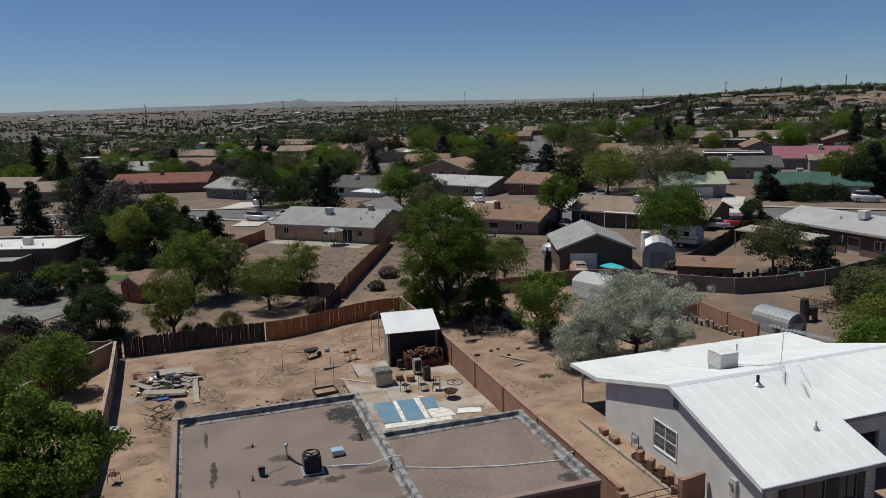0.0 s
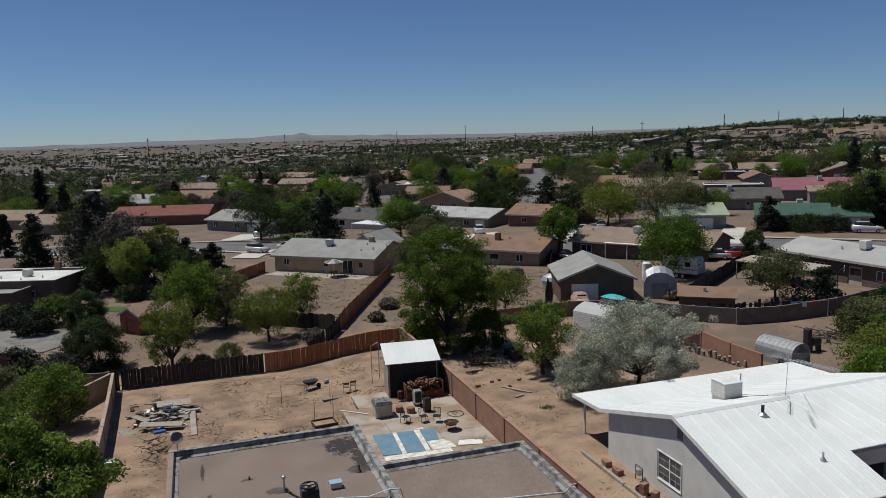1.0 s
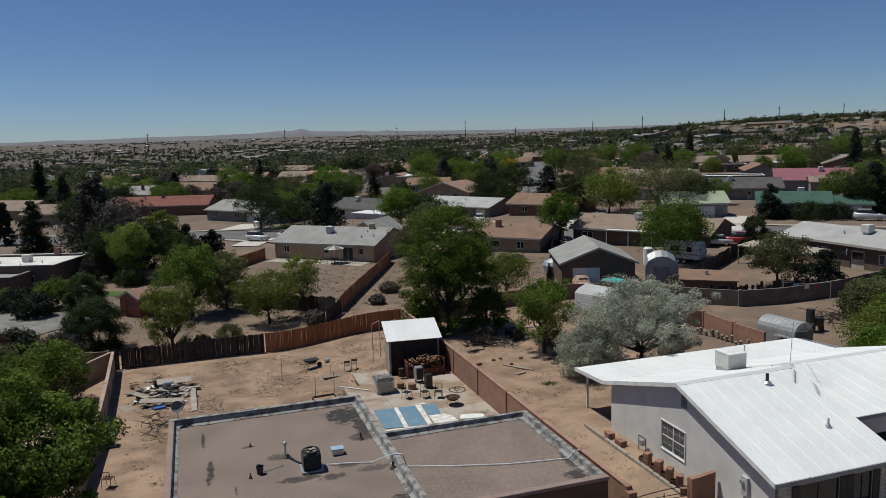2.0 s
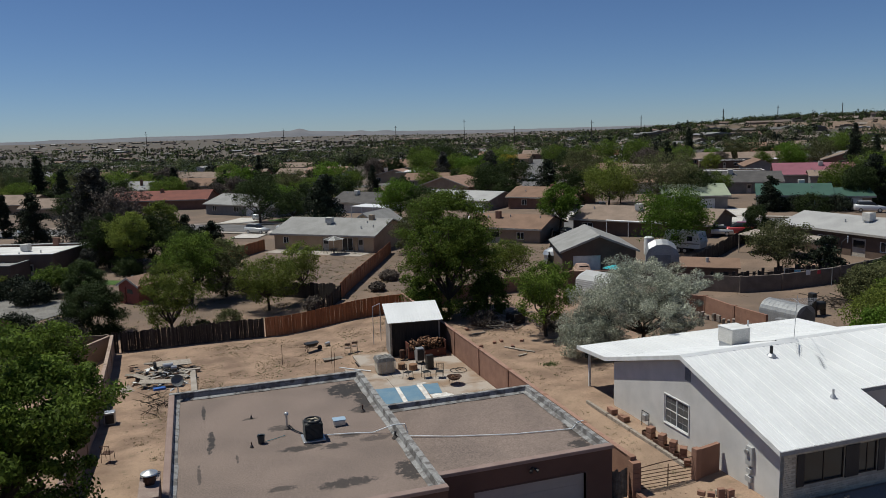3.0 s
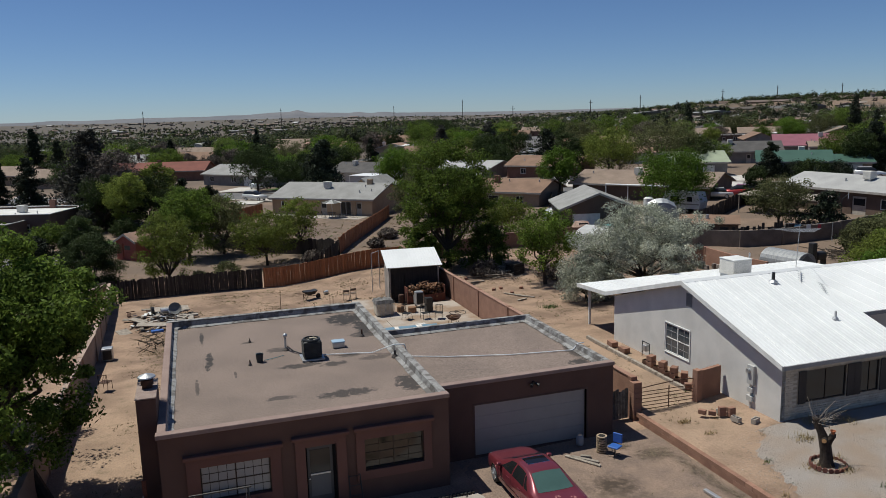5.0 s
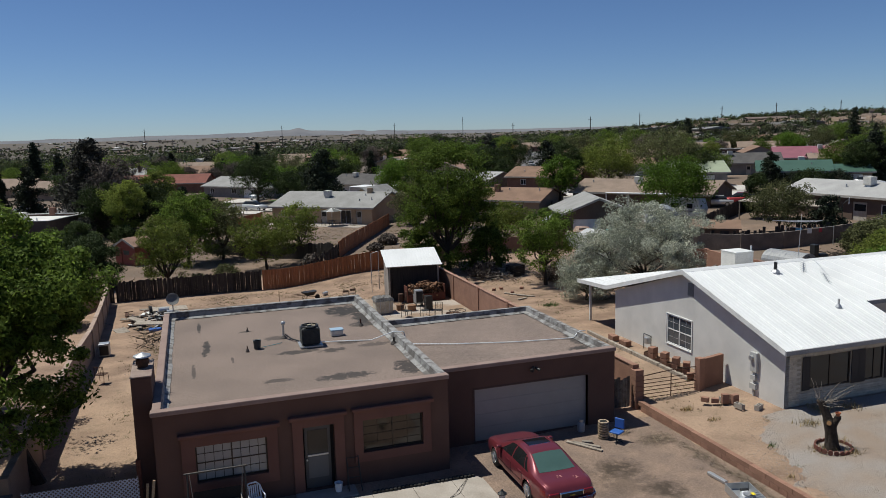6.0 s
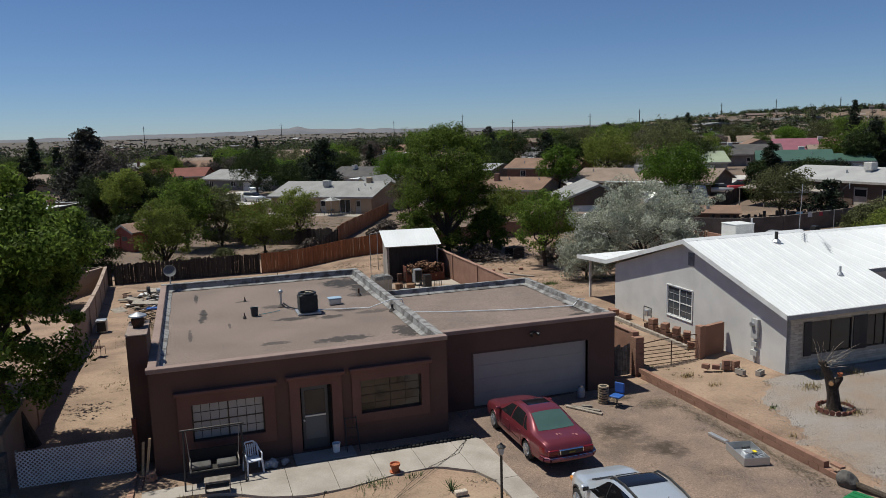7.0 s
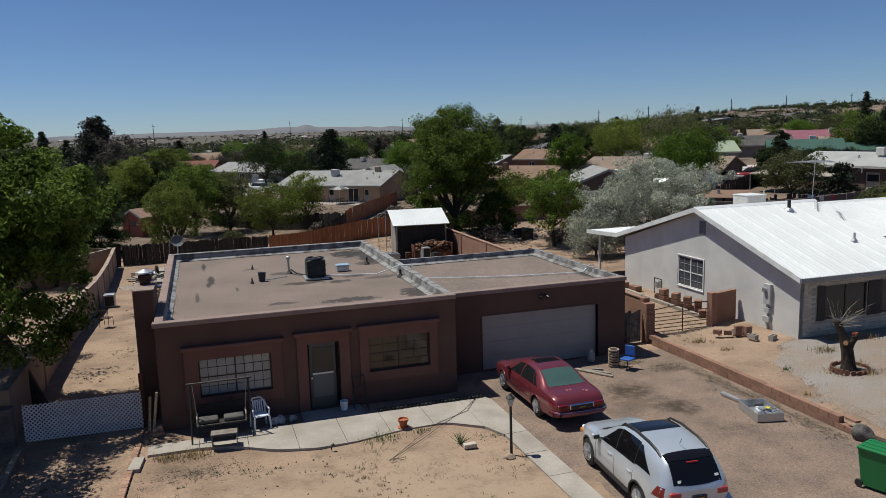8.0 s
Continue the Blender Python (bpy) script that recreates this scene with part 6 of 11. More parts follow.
    for k in range(4):
        bm = bmesh.new()
        a = radians(45 + 90 * k)
        rod(bm, (0.4 * math.cos(a), 0.4 * math.sin(a), 0), (0.3 * math.cos(a), 0.3 * math.sin(a), 0.36), 0.014, n=5)
        part("leg", bm, RUST, fp)
    for k in range(7):
        bm = bmesh.new()
        rod(bm, (rnd.uniform(-0.3, 0.3), rnd.uniform(-0.3, 0.3), 0.46), (rnd.uniform(-0.3, 0.3), rnd.uniform(-0.3, 0.3), 0.58), 0.03, n=6)
        part("log", bm, MATS["split_wood"], fp)
    # wheelbarrow, overturned grill frame
    wb = thing("wheelbarrow", 0.15, 34.6, terrain(0.15, 34.6), "rusty wheelbarrow with shallow tray on the sand", "wheelbarrow", rz=15)
    tray = loft([[(x, w, z), (x, -w, z), (x, -w * 0.7, z - h), (x, w * 0.7, z - h)] for x, w, z, h in ((-0.5, 0.3, 0.72, 0.12), (-0.2, 0.36, 0.70, 0.28), (0.35, 0.36, 0.70, 0.26), (0.6, 0.32, 0.74, 0.08))])
    part("tray", tray, BLACK_METAL, wb)
    for s in (-1, 1):
        bm = bmesh.new()
        chain(bm, [(-1.1, s * 0.28, 0.6), (-0.3, s * 0.22, 0.42), (0.75, s * 0.06, 0.2)], 0.018)
        chain(bm, [(-0.4, s * 0.22, 0.44), (-0.42, s * 0.24, 0.0), (-0.2, s * 0.22, 0.42)], 0.015)
        part("handle", bm, RUST, wb)
    bm = turned([(0.19, -0.035), (0.2, 0), (0.19, 0.035)], 16)
    part("wheel", moved(bm, pose(0.75, 0, 0.2, 90)), RUBBER, wb)
    bu = thing("bucket", 1.55, 35.2, terrain(1.55, 35.2), "pale metal bucket lying on the sand", "bucket")
    part("body", moved(turned([(0.13, -0.18), (0.17, 0.18), (0.15, 0.17)], 16), pose(0, 0, 0.16, 0, 88, 20)), GREY_METAL, bu)
    # white stone cross-shaped post lying down, and the rubbish heap
    tp = thing("concrete_slabs", -8.82, 30.4, terrain(-8.82, 30.4), "two pale concrete strips lying on the sand", "concrete strip")
    part("strip", soft_box(-0.2, 0.2, -2.6, 2.4, -0.02, 0.14, 0.02), CONCRETE, tp).rotation_euler = (0, 0, radians(1))
    part("strip", soft_box(-0.55, 0.55, -0.18, 0.18, -0.02, 0.15, 0.02), CONCRETE, tp).location = (-0.05, 2.7, 0)
    junk = thing("junk_heap", -11.15, 32.7, terrain(-11.15, 32.7), "heap of broken boards, sheets, pipes and scrap", "junk heap")
    mats = [WOOD_OLD, GREY_METAL, CONCRETE, RUST, WHITE_PAINT, WOOD_DARK, PLASTIC_BLUE]
    for k in range(210):
        cx, cy = rnd.gauss(0, 1.1), rnd.gauss(0, 1.5)
        w, l, t = rnd.uniform(0.05, 0.3), rnd.uniform(0.15, 1.0), rnd.uniform(0.015, 0.06)
        mt = rnd.choices(mats, (7, 4, 4, 4, 1.5, 4, 0.5))[0]
        zz = 0.05 + 0.6 * rnd.random() * math.exp(-(cx * cx + cy * cy) / 3)
        part("scrap", soft_box(-w / 2, w / 2, -l / 2, l / 2, 0, t, 0.004), mt, junk).matrix_basis = pose(cx, cy, zz, rnd.uniform(-18, 18), rnd.uniform(-18, 18), rnd.uniform(0, 180))
    for k, (cx, cy, w, l, rz) in enumerate(((0.2, -2.6, 0.75, 2.9, 80), (0.9, 1.5, 1.15, 2.6, 97), (-1.2, -1.0, 0.5, 1.6, 40), (0.3, 2.7, 0.35, 3.0, 96), (-1.9, 0.9, 0.45, 1.0, 80), (-2.1, -2.4, 0.8, 1.3, 20))):
        part("board", soft_box(-w / 2, w / 2, -l / 2, l / 2, 0, 0.05, 0.006), WOOD_OLD, junk).matrix_basis = pose(cx, cy, (0.42, 0.5, 0.45, 0.3, 0.1, 0.06)[k], 3, -4, rz)
    part("blue_bin", soft_box(-0.4, 0.4, -0.2, 0.2, 0, 0.25, 0.04), PLASTIC_BLUE, junk).matrix_basis = pose(0.1, -3.3, 0.0, 0, 0, 10)
    for cx, cy, zz, r, l in ((0.6, 0.35, 0.5, 0.2, 0.7), (-0.3, 0.5, 0.45, 0.3, 0.2), (1.0, 0.1, 0.4, 0.16, 0.4)):
        bm = bmesh.new()
        rod(bm, (-l / 2, 0, r), (l / 2, 0, r), r, r * 0.92, 12)
        part("can", bm, GREY_METAL if l > 0.3 else BLACK_METAL, junk).matrix_basis = pose(cx, cy, zz, 0, 0, 10)
    br = thing("brush_pile", -11.2, 25.3, terrain(-11.2, 25.3), "dead branches and stumps thrown on the sand", "brush")
    for k in range(40):
        bm = bmesh.new()
        a, l = rnd.uniform(0, 6.28), rnd.uniform(0.4, 1.2)
        p = Vector((rnd.gauss(0, 0.5), rnd.gauss(0, 0.9), rnd.uniform(0.02, 0.3)))
        rod(bm, p, p + Vector((l * math.cos(a), l * math.sin(a), rnd.uniform(0, 0.5))), 0.03, 0.008, 5)
        part("branch", bm, BARK, br)
    # satellite dish on a short mast at the rear corner of the parapet
    sd = thing("satellite_dish", -9.35, 14.72, 3.49, "grey satellite dish on a short roof mast", "satellite dish")
    bm = bmesh.new()
    chain(bm, [(0, 0, -0.02), (0, 0, 0.4), (0, 0.05, 0.58)], 0.03, 8)
    part("mast", bm, GREY_METAL, sd)
    dish = turned([(0.02, 0.0), (0.14, 0.015), (0.25, 0.05), (0.31, 0.085), (0.30, 0.09), (0.24, 0.06), (0.13, 0.025), (0.02, 0.012)], 22)
    part("dish", moved(dish, pose(0, 0.02, 0.62, 62, 0, 10)), surface("dish_grey", (0.16, 0.16, 0.158), rough=0.7), sd)
    bm = bmesh.new()
    rod(bm, (0, 0.0, 0.5), (0.03, 0.42, 0.62), 0.012, n=6)
    part("arm", bm, GREY_METAL, sd)
    ac = thing("wall_cooler", -13.55, 22.8, terrain(-13.55, 22.8), "old grey metal cooler standing by the wall", "cooler")
    part("body", soft_box(-0.3, 0.3, -0.3, 0.3, 0.0, 0.75, 0.03), GREY_METAL, ac)
    part("pad_frame", soft_box(-0.24, 0.24, -0.325, -0.302, 0.1, 0.65, 0.01), BLACK_METAL, ac)
    # loose bricks and bits over the back yard sand
    me2 = bpy.data.meshes.new("rubble")
    bm = soft_box(-0.1, 0.1, -0.05, 0.05, -0.02, 0.05, 0.012)
    bm.to_mesh(me2)
    bm.free()
    me2.materials.append(BRICK)
    rub = thing("scattered_bricks", -4.0, 25.1, terrain(-4.0, 25.1), "broken bricks scattered over the bare yard", "bricks")
    for k in range(26):
        x, y = rnd.gauss(0, 1.2), rnd.gauss(0, 0.45)
        piece("brick", me2, rub, pose(x, y, terrain(x - 4.0, y + 25.1) - terrain(-4.0, 25.1), rnd.uniform(-8, 8), 0, rnd.uniform(0, 180)) @ Matrix.Scale(rnd.uniform(0.6, 1.3), 4))


def yard_bits():
    """The raised bed, stakes, loose pipe and slab on the back yard's sand, and boards in the lane."""
    b = thing("raised_bed", -0.15, 25.9, terrain(-0.15, 25.9), "small weathered timber planting bed, dried out", "planter", rz=5)
    for x0, x1, y0, y1 in ((-0.8, 0.8, -0.62, -0.56), (-0.8, 0.8, 0.56, 0.62), (-0.8, -0.74, -0.56, 0.56), (0.74, 0.8, -0.56, 0.56)):
        part("board", soft_box(x0, x1, y0, y1, -0.05, 0.22, 0.008), surface("dark_timber", (0.11, 0.075, 0.055), (0.07, 0.05, 0.04), 3, 30, 0.9), b)
    part("soil", soft_box(-0.73, 0.73, -0.55, 0.55, -0.05, 0.1, 0.01), SAND, b)
    for x, y, h in ((-0.72, 26.6, 1.5), (0.62, 26.7, 1.7), (-2.4, 32.2, 1.5), (1.0, 30.2, 1.2)):
        k = thing("stake", x, y, terrain(x, y), "thin rusty stake standing in the sand", "stake", group="stakes")
        bm = bmesh.new()
        rod(bm, (0, 0, -0.2), (0.03, 0, h), 0.018, n=6)
        part("rod", bm, RUST, k)
    p = thing("loose_pipe", 0, 0, 0.05, "white plastic pipe lying on the patio edge", "pipe")
    bm = bmesh.new()
    chain(bm, [(0.9, 26.5, 0.05), (1.9, 25.6, 0.05), (2.8, 24.8, 0.05)], 0.035, 8)
    part("tube", bm, PLASTIC_WHITE, p)
    c = thing("loose_slab", 1.3, 31.2, terrain(1.3, 31.2), "pale board lying flat on the sand", "board", rz=4)
    part("board", soft_box(-0.75, 0.75, -0.3, 0.3, 0.0, 0.07, 0.01), WOOD_OLD, c)
    rnd = random.Random(63)
    for x, y, rz, l in ((14.1, 26.0, -55, 1.9), (14.6, 25.2, -50, 1.4), (13.2, 31.3, 10, 1.2), (18.9, 31.0, -60, 1.6), (13.9, 24.3, 20, 0.8)):
        w = thing("lane_board", x, y, terrain(x, y), "grey weathered board lying in the lane", "board", rz, "lane boards")
        part("board", soft_box(-l / 2, l / 2, -0.09, 0.09, 0, 0.07, 0.008), WOOD_OLD, w)
    for k in range(8):
        x, y = rnd.uniform(11.5, 17), rnd.uniform(26, 34)
        w = thing("lane_block", x, y, terrain(x, y), "broken tan block lying in the lane", "block", rnd.uniform(0, 90), "lane blocks")
        part("block", soft_box(-0.2, 0.2, -0.12, 0.12, -0.03, 0.15, 0.02), BLOCK, w)


clutter()
yard_bits()


def front_yard():
    # concrete walk in cast slabs
    w = thing("front_walk", 0, 0, 0, "pale concrete front walk curving to the drive", "walk", kind="structure")
    edge = [(-10.15, -1.85), (-8.6, -1.85), (-7.6, -2.15), (-6.6, -2.8), (-5.45, -3.15), (-4.2, -3.1), (-2.6, -2.75), (-1.3, -2.7), (-0.25, -3.5), (0.05, -4.6)]
    cuts = [-10.15, -8.7, -7.3, -5.9, -4.5, -3.1, -1.7, -0.3]

    def outer(x):
        return float(np.interp(x, [p[0] for p in edge], [p[1] for p in edge]))

    for a, b in zip(cuts, cuts[1:]):
        xs = np.linspace(a + 0.008, b - 0.008, 6)
        inner = -1.02 if a > -7.4 else -1.12
        o = [(a + 0.008, inner)] + [(x, outer(x)) for x in xs] + [(b - 0.008, inner)]
        part("slab", slab(o, -0.1, 0.035), CONCRETE, w)
    part("slab", slab([(-0.29, -1.02), (-0.29, -3.45), (0.02, -4.25), (0.78, -4.25), (0.78, -1.3), (0.55, -0.85)], -0.1, 0.03), CONCRETE, w)
    for k in range(7):
        y1 = -4.27 - k * 1.5
        part("slab", slab([(0.04, y1), (0.05, y1 - 1.485), (0.78, y1 - 1.485), (0.78, y1)], -0.1, 0.03 - 0.003 * (k % 3)), CONCRETE, w)
    part("slab", slab([(-10.62, -2.75), (-10.3, -2.8), (-10.2, -1.95), (-10.5, -1.9)], -0.1, 0.06), CONCRETE, w)
    # brick path edging beside the walk
    bp = thing("brick_path", -10.5, -1.0, 0, "pale red paving bricks laid in a row as edging", "bricks")
    bm = soft_box(-0.1, 0.1, -0.05, 0.05, -0.03, 0.05, 0.008)
    me = bpy.data.meshes.new("brick")
    bm.to_mesh(me)
    bm.free()
    me.materials.append(surface("pale_red_paver", (0.36, 0.215, 0.15), (0.27, 0.155, 0.11), 4, 50, 0.92, bump=0.3, grain=0.15, each=0.2))
    rnd = random.Random(2)
    for j in range(26):
        for i in range(2 if j < 6 else 1):
            piece("brick", me, bp, pose(0.12 + 0.23 * i - 0.012 * j, 1.35 - j * 0.215, 0.0, 0, 0, 90 + rnd.uniform(-4, 4)) @ Matrix.Diagonal((1.03, 1.08 if j < 6 else 1.8, 1.0, 1)))
    st = thing("brick_pile", -9.95, -0.35, 0.0, "small stack of tan bricks at the house corner", "bricks")
    for k in range(6):
        piece("brick", me, st, pose(0.1 * (k % 2), 0.06 * (k % 3), 0.04 + 0.08 * (k // 2), 0, 0, 20 * k) @ Matrix.Scale(1.3, 4))
    for k, (x, y, lean) in enumerate(((-10.05, -0.15, 8), (-10.18, 0.1, 5))):
        pl = thing("leaning_post", x, y, 0, "thin pale wooden post leaning on the wall", "post", group="leaning posts")
        part("stick", soft_box(-0.04, 0.04, -0.03, 0.03, 0, 1.35 - 0.2 * k, 0.006), surface("pale_wood", (0.45, 0.33, 0.2), (0.35, 0.25, 0.15)), pl).rotation_euler = (0, radians(lean), 0)
    bd = thing("gate_post", -10.35, 0.72, 0, "dark reddish wooden gate post by the chimney", "post")
    part("stick", soft_box(-0.07, 0.07, -0.06, 0.06, -0.2, 1.75, 0.01), surface("red_brown_post", (0.12, 0.045, 0.03)), bd)
    # lamp post
    lp = thing("lamp_post", -0.3, -5.56, 0, "black lamp post with glass lantern on the lawn edge", "lamp post")
    bm = bmesh.new()
    rod(bm, (0, 0, -0.2), (0, 0, 1.42), 0.042, 0.036, 12)
    part("pole", bm, BLACK_METAL, lp)
    part("lantern", turned([(0.05, 1.42), (0.075, 1.47), (0.11, 1.63), (0.115, 1.64)], 8), gloss("lantern_glass", (0.35, 0.36, 0.37), 0.1), lp)
    part("lantern_cap", turned([(0.135, 1.643), (0.14, 1.66), (0.05, 1.73), (0.02, 1.78)], 8), BLACK_METAL, lp)
    rk = thing("stone", -0.42, -5.75, 0, "rough tan stone at the foot of the lamp post", "stone")
    bm = bmesh.new()
    bmesh.ops.create_icosphere(bm, subdivisions=2, radius=0.17)
    for v in bm.verts:
        v.co *= 1 + 0.35 * noise.noise(v.co * 6)
    part("body", bm, surface("tan_stone", (0.35, 0.26, 0.19), (0.26, 0.19, 0.14), 6, 40), rk)
    rk.scale = (1, 0.8, 0.6)
    s2 = thing("stone", -1.25, -4.75, 0.03, "pale flat brick lying on the sand", "stone")
    part("body", soft_box(-0.19, 0.19, -0.1, 0.1, -0.02, 0.12, 0.03), surface("pale_stone", (0.5, 0.42, 0.34)), s2)
    # yucca, terracotta pot, white bucket, wires
    yu = thing("yucca", -1.42, -4.35, 0, "small spiky green yucca in the sand", "plant")
    for k in range(34):
        a, e = rnd.uniform(0, 6.28), rnd.uniform(0.25, 1.35)
        l = rnd.uniform(0.28, 0.42)
        d = Vector((math.cos(a) * math.cos(e), math.sin(a) * math.cos(e), math.sin(e)))
        bm = bmesh.new()
        rod(bm, d * 0.02, d * l, 0.013, 0.002, 4)
        part("leaf", bm, surface("yucca_leaf", (0.09, 0.12, 0.05), (0.06, 0.09, 0.04)), yu)
    pot = thing("flower_pot", -2.67, -2.62, 0.035, "terracotta flower pot on a saucer", "flower pot")
    pot.matrix_basis = pot.matrix_basis @ Matrix.Scale(0.82, 4)
    terra = surface("terracotta", (0.42, 0.14, 0.065), (0.33, 0.11, 0.05), 4, 40, 0.85)
    part("pot", turned([(0.12, 0.03), (0.17, 0.26), (0.2, 0.265), (0.205, 0.35), (0.18, 0.35), (0.16, 0.29), (0.05, 0.28)], 20), terra, pot)
    part("saucer", turned([(0.14, 0.0), (0.21, 0.01), (0.22, 0.045), (0.15, 0.03)], 20), terra, pot)
    wbk = thing("bucket", -4.1, -0.4, 0.05, "white plastic bucket on the doorstep", "bucket")
    wbk.matrix_basis = wbk.matrix_basis @ Matrix.Scale(0.84, 4)
    part("body", turned([(0.13, 0), (0.165, 0.34), (0.175, 0.36), (0.15, 0.36), (0.12, 0.03)], 18), PLASTIC_WHITE, wbk)
    hw = thing("garden_wire", 0, 0, 0.035, "black garden wires trailing from walk to sand", "wire")
    for o in ((0, 0), (0.12, -0.05)):
        bm = bmesh.new()
        chain(bm, [(px + 0.07 * math.sin(9 * px + 20 * o[0]), py + 0.07 * math.cos(8 * px + 25 * o[0]), pz) for px, py, pz in ((0.2 + o[0], -1.1 + o[1], 0.02), (-0.4, -2.0 + o[1], 0.02), (-1.5 + o[0], -2.75, 0.02), (-2.3, -3.5 + o[1], 0.01), (-3.3 + o[0], -4.4, 0.01), (-3.6, -4.75, 0.01), (-3.2, -4.8 + o[1], 0.01))], 0.007, 5)
        part("wire", bm, RUBBER, hw)
    ed = thing("bed_edging", 0, 0, 0, "dark scalloped edging of the shaded flower bed", "edging")
    for k in range(26):
        part("scallop", moved(turned([(0.07, 0), (0.075, 0.1), (0.04, 0.13)], 10), pose(-3.0 + k * 0.14, -0.98 + 0.02 * math.sin(k), 0)), RUBBER, ed)
    cr = thing("folded_chair", -3.55, -0.25, 0.0, "dark folded chair leaning on the wall", "chair")
    bm = bmesh.new()
    for s in (-1, 1):
        rod(bm, (s * 0.22, -0.35, 0), (s * 0.2, 0.1, 1.1), 0.018, n=6)
        rod(bm, (s * 0.24, -0.15, 0), (s * 0.18, 0.05, 0.9), 0.015, n=6)
    for z in (0.45, 0.75, 1.05):
        rod(bm, (-0.2, -0.33 + z * 0.4, z), (0.2, -0.33 + z * 0.4, z), 0.015, n=6)
    part("frame", bm, BLACK_METAL, cr)
    # garden swing, bench and plastic chair
    sw = thing("garden_swing", -8.0, -1.0, 0.03, "dark metal garden swing seat with cushions", "swing")
    dk = gloss("dark_bronze", (0.05, 0.045, 0.04), 0.5, 0.4)
    for s in (-0.85, 0.85):
        for y in (-0.55, 0.45):
            bm = bmesh.new()
            rod(bm, (s * 1.05, y, 0), (s, -0.05, 1.72), 0.028, n=8)
            part("leg", bm, dk, sw)
    bm = bmesh.new()
    rod(bm, (-0.95, -0.05, 1.72), (0.95, -0.05, 1.72), 0.03, n=8)
    part("top_bar", bm, dk, sw)
    part("seat", soft_box(-0.72, 0.72, -0.3, 0.25, 0.42, 0.47, 0.02), dk, sw)
    part("backrest", soft_box(-0.72, 0.72, 0.25, 0.3, 0.47, 0.95, 0.02), DARK, sw)
    for x in (-0.4, 0.36):
        part("cushion", soft_box(x - 0.3, x + 0.3, -0.25, 0.22, 0.475, 0.6, 0.05), surface("grey_cushion", (0.1, 0.095, 0.09), (0.06, 0.055, 0.05), 4, 30), sw, "dark grey cushion")
    for s in (-0.72, 0.72):
        bm = bmesh.new()
        chain(bm, [(s, -0.3, 0.45), (s, -0.3, 0.68), (s, 0.28, 0.68)], 0.02)
        rod(bm, (s, 0.0, 0.68), (s * 1.1, -0.05, 1.7), 0.012, n=5)
        part("arm", bm, surface("aged_trim", (0.35, 0.32, 0.28)), sw)
    bn = thing("small_bench", -7.97, -1.95, 0.03, "low grey wooden bench with open shelf", "bench", rz=-3)
    part("top", soft_box(-0.38, 0.38, -0.19, 0.19, 0.40, 0.44, 0.01), WOOD_OLD, bn)
    part("shelf", soft_box(-0.33, 0.33, -0.15, 0.15, 0.2, 0.225, 0.006), WOOD_OLD, bn)
    for x in (-0.36, 0.34):
        part("side", soft_box(x - 0.0, x + 0.025, -0.17, 0.17, 0.0, 0.397, 0.004), WOOD_OLD, bn)
    pc = thing("plastic_chair", -6.85, -0.85, 0.02, "white moulded plastic garden chair", "chair", rz=12)
    pw = surface("chair_white", (0.62, 0.66, 0.72), (0.55, 0.58, 0.64), 4, 40, 0.45, bump=0.03, grain=0.04)
    part("seat", soft_box(-0.23, 0.23, -0.24, 0.2, 0.4, 0.44, 0.02), pw, pc)
    for sx in (-0.23, 0.23):
        for sy in (-0.24, 0.2):
            bm = bmesh.new()
            rod(bm, (sx * 1.12, sy * 1.15, 0), (sx, sy, 0.42), 0.028, 0.034, 8)
            part("leg", bm, pw, pc)
        bm = bmesh.new()
        chain(bm, [(sx, -0.22, 0.42), (sx * 1.12, -0.2, 0.62), (sx * 1.1, 0.1, 0.64), (sx * 0.95, 0.25, 0.8)], 0.024, 8)
        part("armrest", bm, pw, pc)
    for k in range(6):
        part("back_slat", soft_box(-0.2 + 0.068 * k, -0.155 + 0.068 * k, 0.2, 0.225, 0.44, 0.84, 0.008), pw, pc).rotation_euler = (radians(-9), 0, 0)
    bm = bmesh.new()
    chain(bm, [(-0.23, 0.19, 0.44), (-0.22, 0.29, 0.78), (-0.12, 0.32, 0.88), (0.12, 0.32, 0.88), (0.22, 0.29, 0.78), (0.23, 0.19, 0.44)], 0.026, 8)
    part("back_rim", bm, pw, pc)
    jn = thing("bottle_pile", -6.15, -0.5, 0.0, "pale plastic bags and bottles by the wall", "rubbish")
    for k in range(7):
        bm = bmesh.new()
        bmesh.ops.create_icosphere(bm, subdivisions=2, radius=rnd.uniform(0.08, 0.16))
        for v in bm.verts:
            v.co *= 1 + 0.4 * noise.noise(v.co * 9 + Vector((k, 0, 0)))
        part("bag", bm, surface("pale_bag", (0.4, 0.39, 0.38), (0.25, 0.25, 0.25)), jn).location = (rnd.uniform(-0.35, 0.4), rnd.uniform(-0.2, 0.2), 0.09)
    sn = thing("solar_stake", -5.05, -3.4, 0, "small black garden light stake leaning in the sand", "garden light")
    bm = bmesh.new()
    rod(bm, (0, 0, 0), (0.03, 0, 0.14), 0.015, n=6)
    part("stake", bm, BLACK_METAL, sn)
    part("head", moved(turned([(0.03, 0.12), (0.05, 0.14), (0.05, 0.18), (0.02, 0.2)], 10), pose(0.02, 0, 0, 0, 14, 0)), BLACK_METAL, sn)
